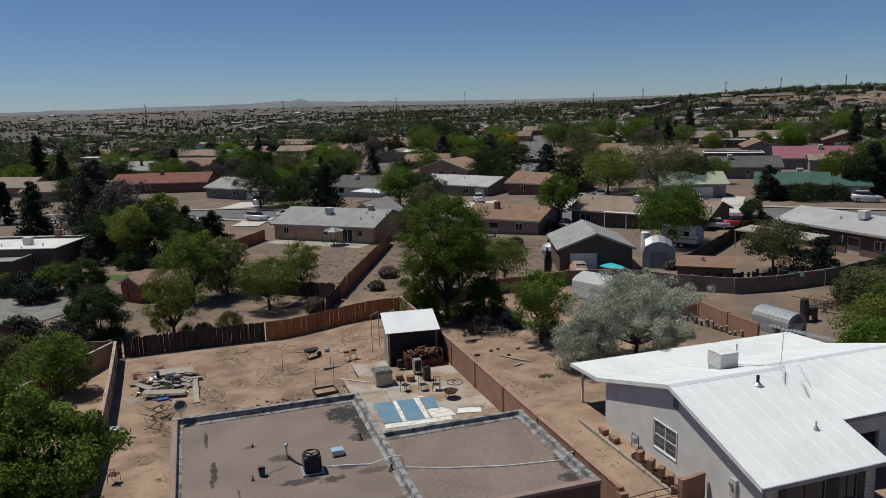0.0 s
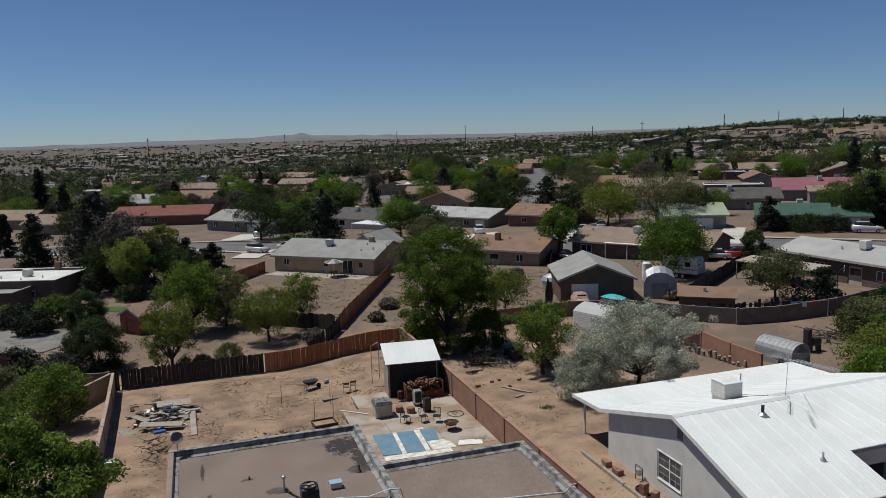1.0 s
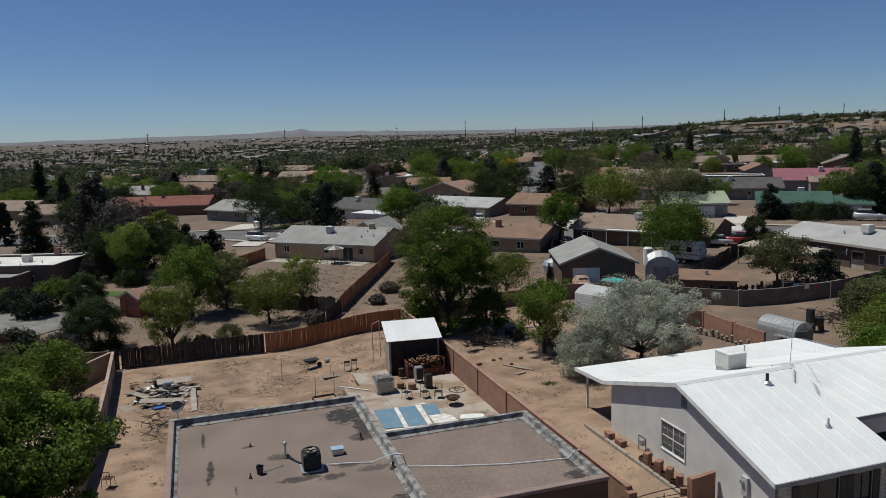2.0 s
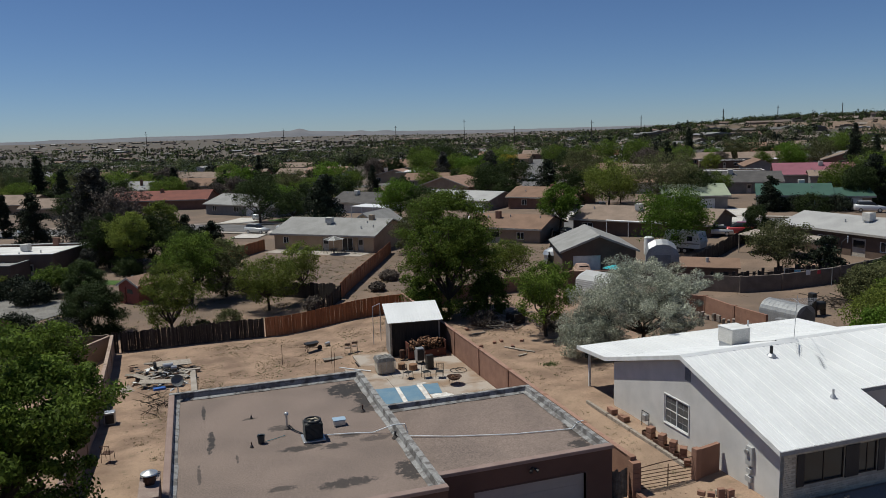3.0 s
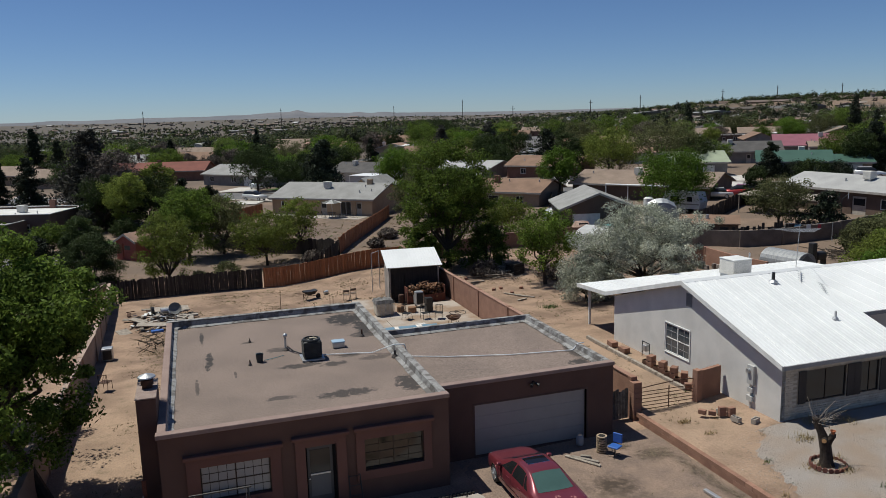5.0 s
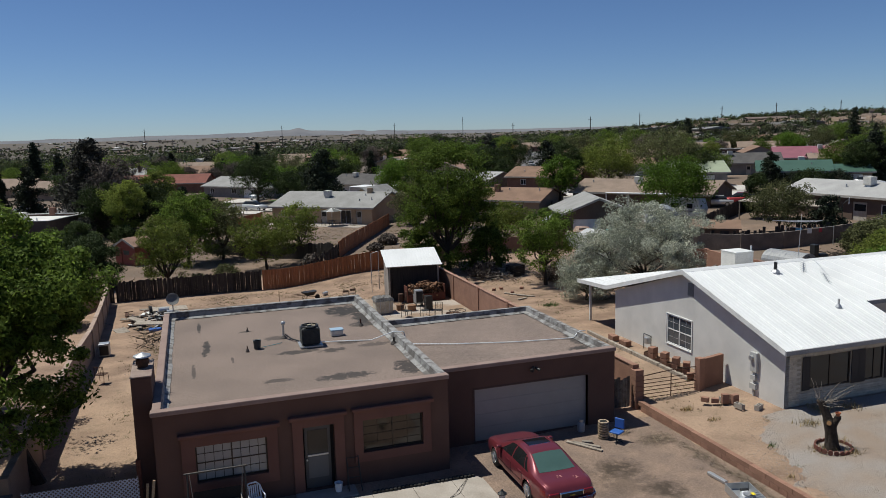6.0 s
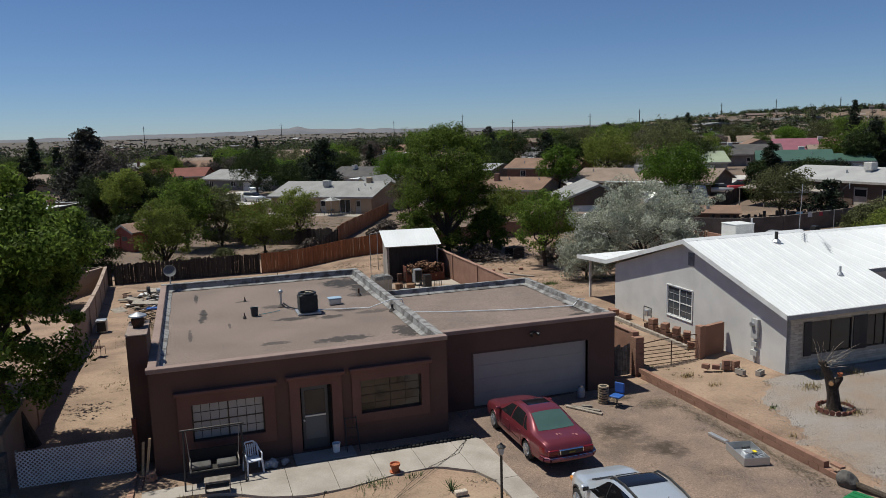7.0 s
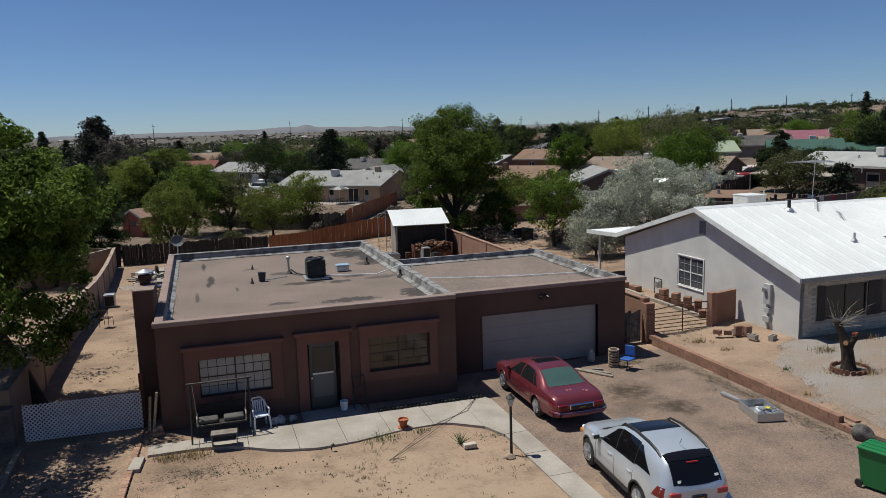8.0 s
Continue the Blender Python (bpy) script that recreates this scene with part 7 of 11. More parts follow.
    # driveway: worn earth strip with oil stains, and gravel of the neighbour's front yard
    tagged(part("driveway", slab([(0.8, -13), (9.38, -13), (9.38, 1.6), (0.8, 1.6)], -0.06, -0.018), stained(surface("drive_earth", (0.232, 0.165, 0.125), (0.165, 0.121, 0.097), 0.9, 26, 0.95, bump=0.6, grain=0.35), ((5.5, -2.2, 1.6, 1.3, 1.0), (6.2, -4.2, 1.2, 1.1, 1.0), (5.2, -3.2, 2.4, 2.4, 0.5), (6.6, -6.4, 1.2, 1.6, 0.35), (8.3, -0.6, 1.2, 1.2, 0.5), (8.9, -3.5, 0.6, 3.5, 0.3), (3.2, -8.5, 1.6, 3.0, 0.25)), (0.062, 0.045, 0.033)), None), "packed tan earth drive with old worn gravel", "driveway", kind="structure")
    # things on the drive
    ch = thing("office_chair", 6.72, -0.2, 0.0, "blue office chair standing on the drive", "chair", rz=-60)
    ch.matrix_basis = ch.matrix_basis @ Matrix.Scale(0.88, 4)
    part("seat", soft_box(-0.25, 0.25, -0.25, 0.25, 0.42, 0.5, 0.04), PLASTIC_BLUE, ch)
    part("backrest", soft_box(-0.23, 0.23, 0.2, 0.27, 0.55, 1.0, 0.05), PLASTIC_BLUE, ch)
    bm = bmesh.new()
    rod(bm, (0, 0, 0.08), (0, 0, 0.42), 0.03)
    chain(bm, [(0, 0.1, 0.44), (0, 0.27, 0.5), (0, 0.26, 0.7)], 0.02)
    part("stem", bm, BLACK_METAL, ch)
    for k in range(5):
        bm = bmesh.new()
        a = 2 * math.pi * k / 5
        rod(bm, (0, 0, 0.1), (0.3 * math.cos(a), 0.3 * math.sin(a), 0.05), 0.02, n=6)
        part("foot", bm, BLACK_METAL, ch)
    # pale rattan plant stand, built as stacked round bands with a dark core
    wc = thing("wicker_basket", 6.45, 0.35, 0.0, "tall worn rattan plant stand beside the chair", "basket")
    wc.matrix_basis = wc.matrix_basis @ Matrix.Diagonal((0.85, 0.85, 1, 1))
    for k in range(7):
        part("band", turned([(0.24, 0.1 * k), (0.25, 0.1 * k + 0.05), (0.245, 0.1 * k + 0.07), (0.22, 0.1 * k + 0.07)], 16), surface("wicker", (0.4, 0.31, 0.22), (0.2, 0.15, 0.1), 6, 30), wc)
    part("lining", turned([(0.2, 0.05), (0.21, 0.66), (0.12, 0.68)], 16), DARK, wc)
    pr = thing("propane_bottle", 5.95, 1.2, 0.0, "grey-blue gas bottle before the garage", "gas bottle")
    part("tank", turned([(0.12, 0.0), (0.15, 0.05), (0.155, 0.3), (0.12, 0.4), (0.04, 0.43)], 16), gloss("grey_blue_steel", (0.25, 0.28, 0.32), 0.5), pr)
    part("collar", turned([(0.09, 0.41), (0.09, 0.5), (0.075, 0.5), (0.075, 0.42)], 14), GREY_METAL, pr)
    for k, (x, y, rz, l) in enumerate(((5.35, -0.14, -57, 1.5), (5.5, -0.05, -49, 1.1), (5.62, 0.12, -30, 0.4))):
        pk = thing("plank", x, y, 0.0, "weathered plank lying on the drive", "plank", rz, "planks")
        part("board", soft_box(-l / 2, l / 2, -0.07, 0.07, 0, 0.05 + 0.03 * (k == 2), 0.006), WOOD_OLD, pk)
    tb = thing("engine_tray", 8.1, -5.72, 0.0, "dented galvanised tray with machine parts", "metal tray", rz=-104)
    tb.matrix_basis = tb.matrix_basis @ Matrix.Scale(0.92, 4)
    for x0, x1, y0, y1 in ((-0.7, 0.7, -0.45, -0.43), (-0.7, 0.7, 0.43, 0.45), (-0.7, -0.68, -0.43, 0.43), (0.68, 0.7, -0.43, 0.43)):
        part("side", soft_box(x0, x1, y0, y1, 0, 0.28, 0.004), GREY_METAL, tb)
    part("floor", soft_box(-0.68, 0.68, -0.43, 0.43, 0.0, 0.03, 0.004), GREY_METAL, tb)
    for k, (x, y, r) in enumerate(((-0.1, -0.1, 0.12), (0.12, -0.22, 0.14), (-0.35, 0.0, 0.1))):
        bm = bmesh.new()
        rod(bm, (x, y, 0.12), (x, y + 0.25, 0.14), r, r * 0.9, 14)
        part("canister", bm, PLASTIC_WHITE if k < 2 else BLACK_METAL, tb)
    for k in range(6):
        part("strut", soft_box(-0.3, 0.35, -0.03, 0.03, 0.2 + 0.01 * k, 0.24 + 0.01 * k, 0.004), GREY_METAL, tb).matrix_basis = pose(0.2, 0.1, 0, 0, 4, 25 * k)
    part("yellow_tag", soft_box(-0.09, 0.09, -0.06, 0.06, 0.33, 0.345, 0.004), gloss("yellow", (0.75, 0.6, 0.02), 0.5), tb).location = (0.3, 0.1, 0)
    for k, (x, y, w, l, rz) in enumerate(((8.19, -4.2, 0.15, 0.85, -86),)):
        fx = thing("light_fixture", x, y, 0, "grey metal strip fixture lying on the drive", "light fixture", rz)
        part("housing", soft_box(-l / 2, l / 2, -w / 2, w / 2, 0, 0.1, 0.02), GREY_METAL, fx)
    gb = thing("wheelie_bin", 7.35, -10.75, 0, "green plastic wheelie bin with closed lid", "bin", rz=18)
    grn = gloss("green_plastic", (0.012, 0.16, 0.045), 0.45)
    part("body", loft([[(x * s, y * s, z) for x, y in ((-0.33, -0.37), (0.33, -0.37), (0.33, 0.37), (-0.33, 0.37))] for z, s in ((0.06, 0.78), (0.5, 0.88), (0.98, 1.0), (1.0, 1.04))]), grn, gb)
    part("lid", soft_box(-0.37, 0.37, -0.42, 0.40, 1.0, 1.07, 0.03), grn, gb)
    for k in range(3):
        part("lid_rib", soft_box(-0.25 + 0.22 * k, -0.2 + 0.22 * k, -0.38, 0.35, 1.07, 1.09, 0.008), grn, gb)
    part("label_bars", soft_box(-0.17, 0.02, -0.352, -0.342, 0.72, 0.82, 0.002), PLASTIC_WHITE, gb)
    for s in (-1, 1):
        part("wheel", moved(turned([(0.09, -0.03), (0.1, 0), (0.09, 0.03)], 14), pose(s * 0.28, 0.33, 0.1, 0, 90, 0)), RUBBER, gb)
    ro = thing("boulder", 9.42, -8.35, 0.0, "dark grey boulder at the wall's end", "boulder")
    bm = bmesh.new()
    bmesh.ops.create_icosphere(bm, subdivisions=3, radius=0.3)
    for v in bm.verts:
        v.co *= 1 + 0.35 * noise.noise(v.co * 3)
    part("body", moved(bm, pose(0, 0, 0.15)), surface("grey_rock", (0.12, 0.11, 0.10), (0.07, 0.065, 0.06), 5, 40), ro)
    lo = thing("timber_log", 9.5, -8.6, 0.05, "dark brown timber lying beyond the wall", "log")
    bm = bmesh.new()
    rod(bm, (0, 0, 0.06), (0.55, -2.6, 0.02), 0.1, 0.09, 10)
    part("trunk", bm, BARK, lo)
    # the neighbour's gravel, stump, weeds and blocks
    def gravel_edge(y):
        return float(np.interp(y, (-14, -6, -4.2, -2.4, -1.1), (9.75, 9.9, 10.5, 11.4, 12.6))) + 0.35 * noise.noise((y * 0.9, 2, 0)) + 0.2 * noise.noise((y * 3.1, 7, 0))

    gv = bmesh.new()
    nx, ny = 90, 90
    gg = {}
    for j in range(ny + 1):
        y = -14 + 12.9 * j / ny
        e = gravel_edge(y) - 0.7
        for i in range(nx + 1):
            x = e + (27.3 - e) * (i / nx) ** 1.4
            thin = max(0.0, 1 - (x - e) / 1.7)
            gg[i, j] = gv.verts.new((x, y, terrain(x, y) + 0.004 - 0.11 * thin + 0.012 * noise.noise((x, y, 0)) + (0.05 * noise.noise((x * 1.6, y * 1.6, 3)) + 0.03 * noise.noise((x * 4.1, y * 4.1, 8))) * min(1, 2 * thin)))
    for j in range(ny):
        for i in range(nx):
            gv.faces.new((gg[i, j], gg[i + 1, j], gg[i + 1, j + 1], gg[i, j + 1]))
    tagged(part("gravel_bed", gv, surface("pale_gravel", (0.275, 0.245, 0.222), (0.255, 0.195, 0.15), 0.55, 34, 0.95, bump=0.9, grain=0.4), None), "pale grey gravel bed in front of the house", "gravel", kind="structure")
    nr = np.random.default_rng(44)
    for nm, lab, count, area, size, mat in (("gravel_stones", "loose pale grey gravel stones", 14000, (9.8, 19.5, -9.5, -1.0), (0.006, 0.017), surface("gravel_stone", (0.36, 0.335, 0.315), (0.24, 0.21, 0.185), 8, 40, 0.9, bump=0, island=0.4)),
                                            ("drive_gravel", "loose reddish gravel stones on the drive", 7000, (5.6, 9.35, -12.5, -2.4), (0.007, 0.02), surface("drive_stone", (0.33, 0.25, 0.21), (0.21, 0.155, 0.125), 8, 40, 0.9, bump=0, island=0.45))):
        me = bpy.data.meshes.new(nm)
        vs = []
        for _ in range(count):
            x, y = nr.uniform(*area[:2]), nr.uniform(*area[2:])
            if nm == "gravel_stones" and x < gravel_edge(y) + nr.normal(0, 0.5):
                continue
            if nm == "drive_gravel" and noise.noise((x * 0.5, y * 0.5, 6)) + 0.22 * (x - 7.6) + nr.normal(0, 0.15) < 0.05:
                continue
            r, z = nr.uniform(*size), (terrain(x, y) - 0.012 if nm == "gravel_stones" else -0.02)
            ring = [(x + r * math.cos(u) * nr.uniform(0.7, 1.2), y + r * math.sin(u) * nr.uniform(0.7, 1.2), z) for u in (0.2, 1.8, 3.3, 4.9)]
            top = (x, y, z + (0.02 if nm == "gravel_stones" else 0.003) + r * nr.uniform(0.4, 0.8))
            for i in range(4):
                vs += [ring[i], ring[(i + 1) % 4], top]
        me.from_pydata(vs, [], [(i, i + 1, i + 2) for i in range(0, len(vs), 3)])
        me.materials.append(mat)
        tagged(new(nm, me), lab, "gravel", kind="stuff")
    stp = thing("dead_tree_stump", 12.75, -4.55, terrain(12.75, -4.55), "dead sawn-off dark tree stump with bare twigs", "tree stump", rz=-45)
    dead = surface("dead_bark", (0.042, 0.03, 0.023), (0.022, 0.016, 0.012), 7, 30, 0.95, bump=0.9)
    cut_wood = surface("cut_wood", (0.5, 0.3, 0.13), (0.4, 0.2, 0.09), 8, 40)

    def gnarled(rings, n=16):
        """A knotty stem through rings of (x, y, z, radius)."""
        loops = []
        for k, (cx, cy, cz, cr) in enumerate(rings):
            loops.append([(cx + cr * math.cos(2 * math.pi * i / n) * (1 + 0.16 * noise.noise((i * 0.9, cz * 2.2, 5))), cy + cr * math.sin(2 * math.pi * i / n) * (1 + 0.16 * noise.noise((i * 0.9, cz * 2.2, 5))), cz) for i in range(n)])
        return loft(loops)

    part("trunk", gnarled([(0.03, 0, -0.12, 0.33), (0.02, 0, 0.02, 0.27), (0, 0, 0.2, 0.22), (-0.04, 0.01, 0.55, 0.2), (-0.1, 0.02, 0.9, 0.2), (-0.2, 0.04, 1.15, 0.16), (-0.33, 0.06, 1.45, 0.135), (-0.42, 0.08, 1.66, 0.13), (-0.44, 0.08, 1.7, 0.09)]), dead, stp)
    part("limb", gnarled([(-0.03, 0, 0.7, 0.13), (0.05, 0, 0.95, 0.13), (0.13, 0, 1.1, 0.12), (0.15, 0, 1.2, 0.1)], 12), dead, stp)
    bm = bmesh.new()
    rod(bm, (-0.1, 0, 0.98), (-0.12, -0.27, 1.0), 0.1, 0.09, 12)
    part("stub", bm, dead, stp)
    bm = bmesh.new()
    rod(bm, (-0.12, -0.27, 1.0), (-0.121, -0.28, 1.001), 0.078, n=14)
    part("cut_face", bm, cut_wood, stp, "orange sawn face")
    for k in range(30):
        bm = bmesh.new()
        p = Vector((-0.36 + rnd.uniform(-0.1, 0.14), rnd.uniform(-0.05, 0.1), 1.55))
        drift = Vector((rnd.uniform(-0.08, 0.26), rnd.uniform(-0.12, 0.12), rnd.uniform(0.02, 0.22)))
        for _ in range(4):
            q = p + drift + Vector((rnd.uniform(-0.06, 0.06), rnd.uniform(-0.06, 0.06), rnd.uniform(-0.06, 0.05)))
            rod(bm, p, q, 0.008, 0.004, 4)
            p = q
        part("twig", bm, WOOD_OLD, stp)
    cup = thing("clay_pot", 12.75 + 0.106, -4.55 - 0.106, terrain(12.75, -4.55) + 1.195, "small terracotta pot set on the stump limb", "flower pot")
    part("pot", turned([(0.055, 0.0), (0.075, 0.1), (0.092, 0.102), (0.095, 0.14), (0.08, 0.14), (0.07, 0.1), (0.03, 0.09)], 16), MATS["terracotta"], cup)
    ring = thing("tree_ring", 12.78, -4.6, terrain(12.78, -4.6) - 0.03, "ring of scalloped dark red edging round the stump", "edging")
    scallop = surface("red_edging", (0.17, 0.068, 0.05), (0.12, 0.05, 0.038), 4, 40)
    for k in range(20):
        u = 2 * math.pi * k / 20
        bm = bmesh.new()
        rod(bm, (-0.028, 0, 0.08), (0.028, 0, 0.08), 0.09, n=12)
        part("scallop", bm, scallop, ring).matrix_basis = Matrix.Translation((0.6 * math.cos(u), 0.6 * math.sin(u), 0)) @ Matrix.Rotation(u, 4, "Z")
    for x, y, n, s, m, lab in ((12.35, -4.45, 170, 0.55, "dry", "dry straw-coloured weeds round the stump"), (12.95, -5.2, 150, 0.5, "dry", "dry straw-coloured weeds round the stump"), (13.35, -4.3, 120, 0.5, "dry", "dry straw-coloured weeds round the stump"), (13.6, -2.6, 220, 0.6, "dry", "dry yellow weeds by the gravel"), (10.75, 1.0, 120, 0.3, "dry", "round dry tumbleweed on the sand"), (15.2, -1.6, 260, 0.7, "dry", "dry green-brown weeds along the house"), (16.5, -1.8, 200, 0.7, "dry", "dry green-brown weeds along the house"), (11.3, -3.3, 40, 0.25, "green", "small green weed in the gravel"), (-3.4, -3.2, 160, 0.7, "green", "patch of short green weeds on the sand"), (-2.2, -3.05, 80, 0.35, "green", "patch of short green weeds on the sand"), (-8.9, -2.3, 160, 0.6, "dry", "dry grass tufts beside the walk"), (-9.6, -2.2, 120, 0.4, "dry", "dry grass tufts beside the walk"), (8.6, 18.0, 200, 0.6, "dry", "dry weeds against the block wall"), (1.6, 26.5, 150, 0.5, "green", "green weeds beside the patio"), (14.5, 21.0, 320, 0.75, "green", "low green shrub in the sandy lane"), (11.0, -0.4, 60, 0.3, "dry", "small dry weed on the sand"), (13.3, -6.6, 60, 0.3, "green", "small weed in the gravel"), (10.1, -5.5, 30, 0.2, "dry", "small dry weed by the wall")):
        weed(x, y, n, s, m, lab)
    blk = thing("cinder_blocks", 12.6, -0.2, terrain(12.6, -0.2), "loose grey and brown concrete blocks by the wall", "blocks")
    hb = wall_mesh(0, 0.4, 0, 0.2, 0.2, ((0.04, 0.18, 0.03, 0.17), (0.22, 0.36, 0.03, 0.17)))
    me3 = bpy.data.meshes.new("hollow_block")
    hb.to_mesh(me3)
    hb.free()
    me3.materials.append(CONCRETE)
    for x, y, z, rz in ((0.35, -0.5, 0.2, 25), (0.0, -0.1, 0.2, 100), (-0.3, 0.9, 0.2, 10)):
        piece("hollow_block", me3, blk, pose(x, y, z, -90, 0, rz))
    for x, y, z in ((-0.6, 1.0, 0), (-0.25, 0.8, 0), (-0.25, 0.8, 0.2), (-0.9, 1.25, 0), (0.05, 0.6, 0), (0.05, 0.6, 0.2)):
        part("block", soft_box(-0.15, 0.15, -0.1, 0.1, 0, 0.19, 0.01), BLOCK, blk).matrix_basis = pose(x, y, z, 0, 0, 60 * x)
    # row of clay flue blocks and gas meter along the white wall
    for k, (y, n) in enumerate(((10.6, 1), (9.4, 1), (7.0, 2), (6.0, 2), (5.1, 2), (4.3, 2), (3.5, 1), (8.2, 0))):
        if not n:
            continue
        fb = thing("clay_blocks", 13.15, y, terrain(13.15, y), "stacked brown hollow blocks by the white wall", "blocks", rz=10 * k, group="block stacks")
        for j in range(n):
            part("block", soft_box(-0.2, 0.2, -0.16, 0.16, j * 0.3, j * 0.3 + 0.28, 0.02), BLOCK, fb)
            part("block", soft_box(-0.13, 0.13, 0.18, 0.46, 0, 0.28, 0.02), BLOCK, fb)
    gm = thing("gas_meter", 13.7, 8.3, terrain(13.7, 8.3), "grey gas meter with pipes at the wall", "gas meter")
    part("meter", soft_box(-0.15, 0.12, -0.15, 0.15, 0.35, 0.7, 0.05), GREY_METAL, gm)
    bm = bmesh.new()
    chain(bm, [(0, -0.3, 0), (0, -0.3, 0.8), (0, 0.35, 0.8), (0, 0.35, 0)], 0.025)
    part("pipe", bm, BLACK_METAL, gm)
    tim = thing("timber_edging", 12.75, 3.6, 0, "grey timbers laid as a bed edge along the wall", "timber")
    for k in range(4):
        y0 = k * 2.3
        part("timber", soft_box(-0.09, 0.09, y0, y0 + 2.25, terrain(12.75, 3.6 + y0) - 0.05, terrain(12.75, 3.6 + y0) + 0.14, 0.02), WOOD_OLD, tim)


def litter():
    """Clods, pebbles, twigs and small dry weeds strewn over the bare ground."""
    rng = np.random.default_rng(31)
    areas = ((-9.4, 0.4, -12.0, -3.7, 1.0), (-12.0, 8.8, 15.2, 40.0, 1.7), (10.0, 13.0, 0.5, 45.0, 0.8), (13.5, 30.0, 16.5, 46.0, 0.8), (9.8, 20.0, -12.0, -1.2, 0.6), (2.0, 9.2, -12.0, 1.0, 0.12), (-12.6, -10.2, -1.0, 34.0, 0.9), (-14.0, -10.0, -12.0, -2.0, 0.8), (26.0, 58.0, 12.0, 44.0, 0.35), (-30, 45, 46, 88, 0.7))

    def spots(count, scale, cut, seed):
        out = []
        total = sum((b - a) * (d - c) * k for a, b, c, d, k in areas[:-1]) + 900
        for a, b, c, d, k in areas:
            n = int(count * ((b - a) * (d - c) * k if d < 60 else 900) / total)
            got = 0
            for _ in range(n * 6):
                x, y = rng.uniform(a, b), rng.uniform(c, d)
                if noise.noise((x * scale, y * scale, seed)) > cut:
                    out.append((x, y, 2.2 if d > 60 else 1.0))
                    got += 1
                if got >= n:
                    break
        return out

    def sheet_of(name, label, category, verts, sides, mat):
        me = bpy.data.meshes.new(name)
        v = np.array(verts).reshape(-1, 3)
        me.from_pydata(v.tolist(), [], [tuple(range(i, i + sides)) for i in range(0, len(v), sides)])
        me.materials.append(mat)
        tagged(new(name, me), label, category, kind="stuff")

    for name, label, seed, count, mat in (("dry_weeds", "small dry brown weeds on the bare ground", 3, 12000, surface("dry_weed", (0.20, 0.155, 0.085), (0.13, 0.11, 0.06), 3, 20, 0.9, bump=0, island=0.4)),
                                          ("green_weeds", "small green weeds on the bare ground", 8, 2600, surface("green_weed", (0.09, 0.13, 0.035), (0.06, 0.09, 0.03), 3, 20, 0.8, bump=0, island=0.35))):
        verts = []
        for x, y, big in spots(count, 0.45, 0.05, seed):
            z = terrain(x, y) - 0.04
            for _ in range(9):
                px, py = x + rng.normal(0, 0.05 * big), y + rng.normal(0, 0.05 * big)
                a, h = rng.uniform(0, 6.28), rng.uniform(0.03, 0.10) * big
                dx, dy, w = math.cos(a) * h * 0.8, math.sin(a) * h * 0.8, 0.012 * big
                verts += [(px + dy * w / h, py - dx * w / h, z), (px - dy * w / h, py + dx * w / h, z), (px + dx, py + dy, z + h)]
        sheet_of(name, label, "weeds", verts, 3, mat)
    for name, label, seed, count, size, mat in (("earth_clods", "small clods and pebbles on the bare ground", 5, 9500, (0.015, 0.045), surface("earth_clod", (0.27, 0.185, 0.128), (0.18, 0.125, 0.09), 6, 30, 0.95, bump=0, island=0.4)),
                                                ("pale_pebbles", "small pale pebbles on the bare ground", 6, 1600, (0.012, 0.035), surface("pale_pebble", (0.42, 0.37, 0.32), (0.3, 0.26, 0.22), 6, 30, 0.9, bump=0, island=0.3))):
        verts = []
        for x, y, big in spots(count, 0.3, -0.1, seed):
            z, r = terrain(x, y) - 0.03, rng.uniform(*size) * big
            base = [(x + r * math.cos(a) * rng.uniform(0.7, 1.2), y + r * math.sin(a) * rng.uniform(0.7, 1.2), z - 0.01) for a in (0.3, 1.9, 3.4, 5.0)]
            top = (x + rng.normal(0, r * 0.3), y + rng.normal(0, r * 0.3), z + r * rng.uniform(0.3, 0.7) + 0.012)
            for i in range(4):
                verts += [base[i], base[(i + 1) % 4], top]
        sheet_of(name, label, "pebbles", verts, 3, mat)
    verts = []
    for k in range(2600):
        heap = ((8.3, -0.5, 0.9, 0.5), (8.9, -2.4, 0.35, 1.8), (9.0, -4.8, 0.25, 1.4), (8.9, -7.0, 0.4, 1.5), (7.2, 0.6, 0.6, 0.4), (-8.8, -3.4, 1.2, 0.6))[k % 6]
        x, y = rng.normal(heap[0], heap[2] * 0.5), rng.normal(heap[1], heap[3] * 0.5)
        a, l, w = rng.uniform(0, 6.28), rng.uniform(0.015, 0.075), rng.uniform(0.004, 0.012)
        c, s, z = math.cos(a), math.sin(a), 0.0 + rng.uniform(0.0, 0.03)
        verts += [(x - c * l + s * w, y - s * l - c * w, z), (x + c * l + s * w, y + s * l - c * w, z + 0.012), (x + c * l - s * w, y + s * l + c * w, z + 0.014), (x - c * l - s * w, y - s * l + c * w, z)]
    sheet_of("twig_litter", "twigs, chips and dry leaves swept against the wall", "litter", verts, 4, surface("twig", (0.22, 0.17, 0.12), (0.10, 0.078, 0.055), 6, 30, 0.9, bump=0, island=0.5))


litter()


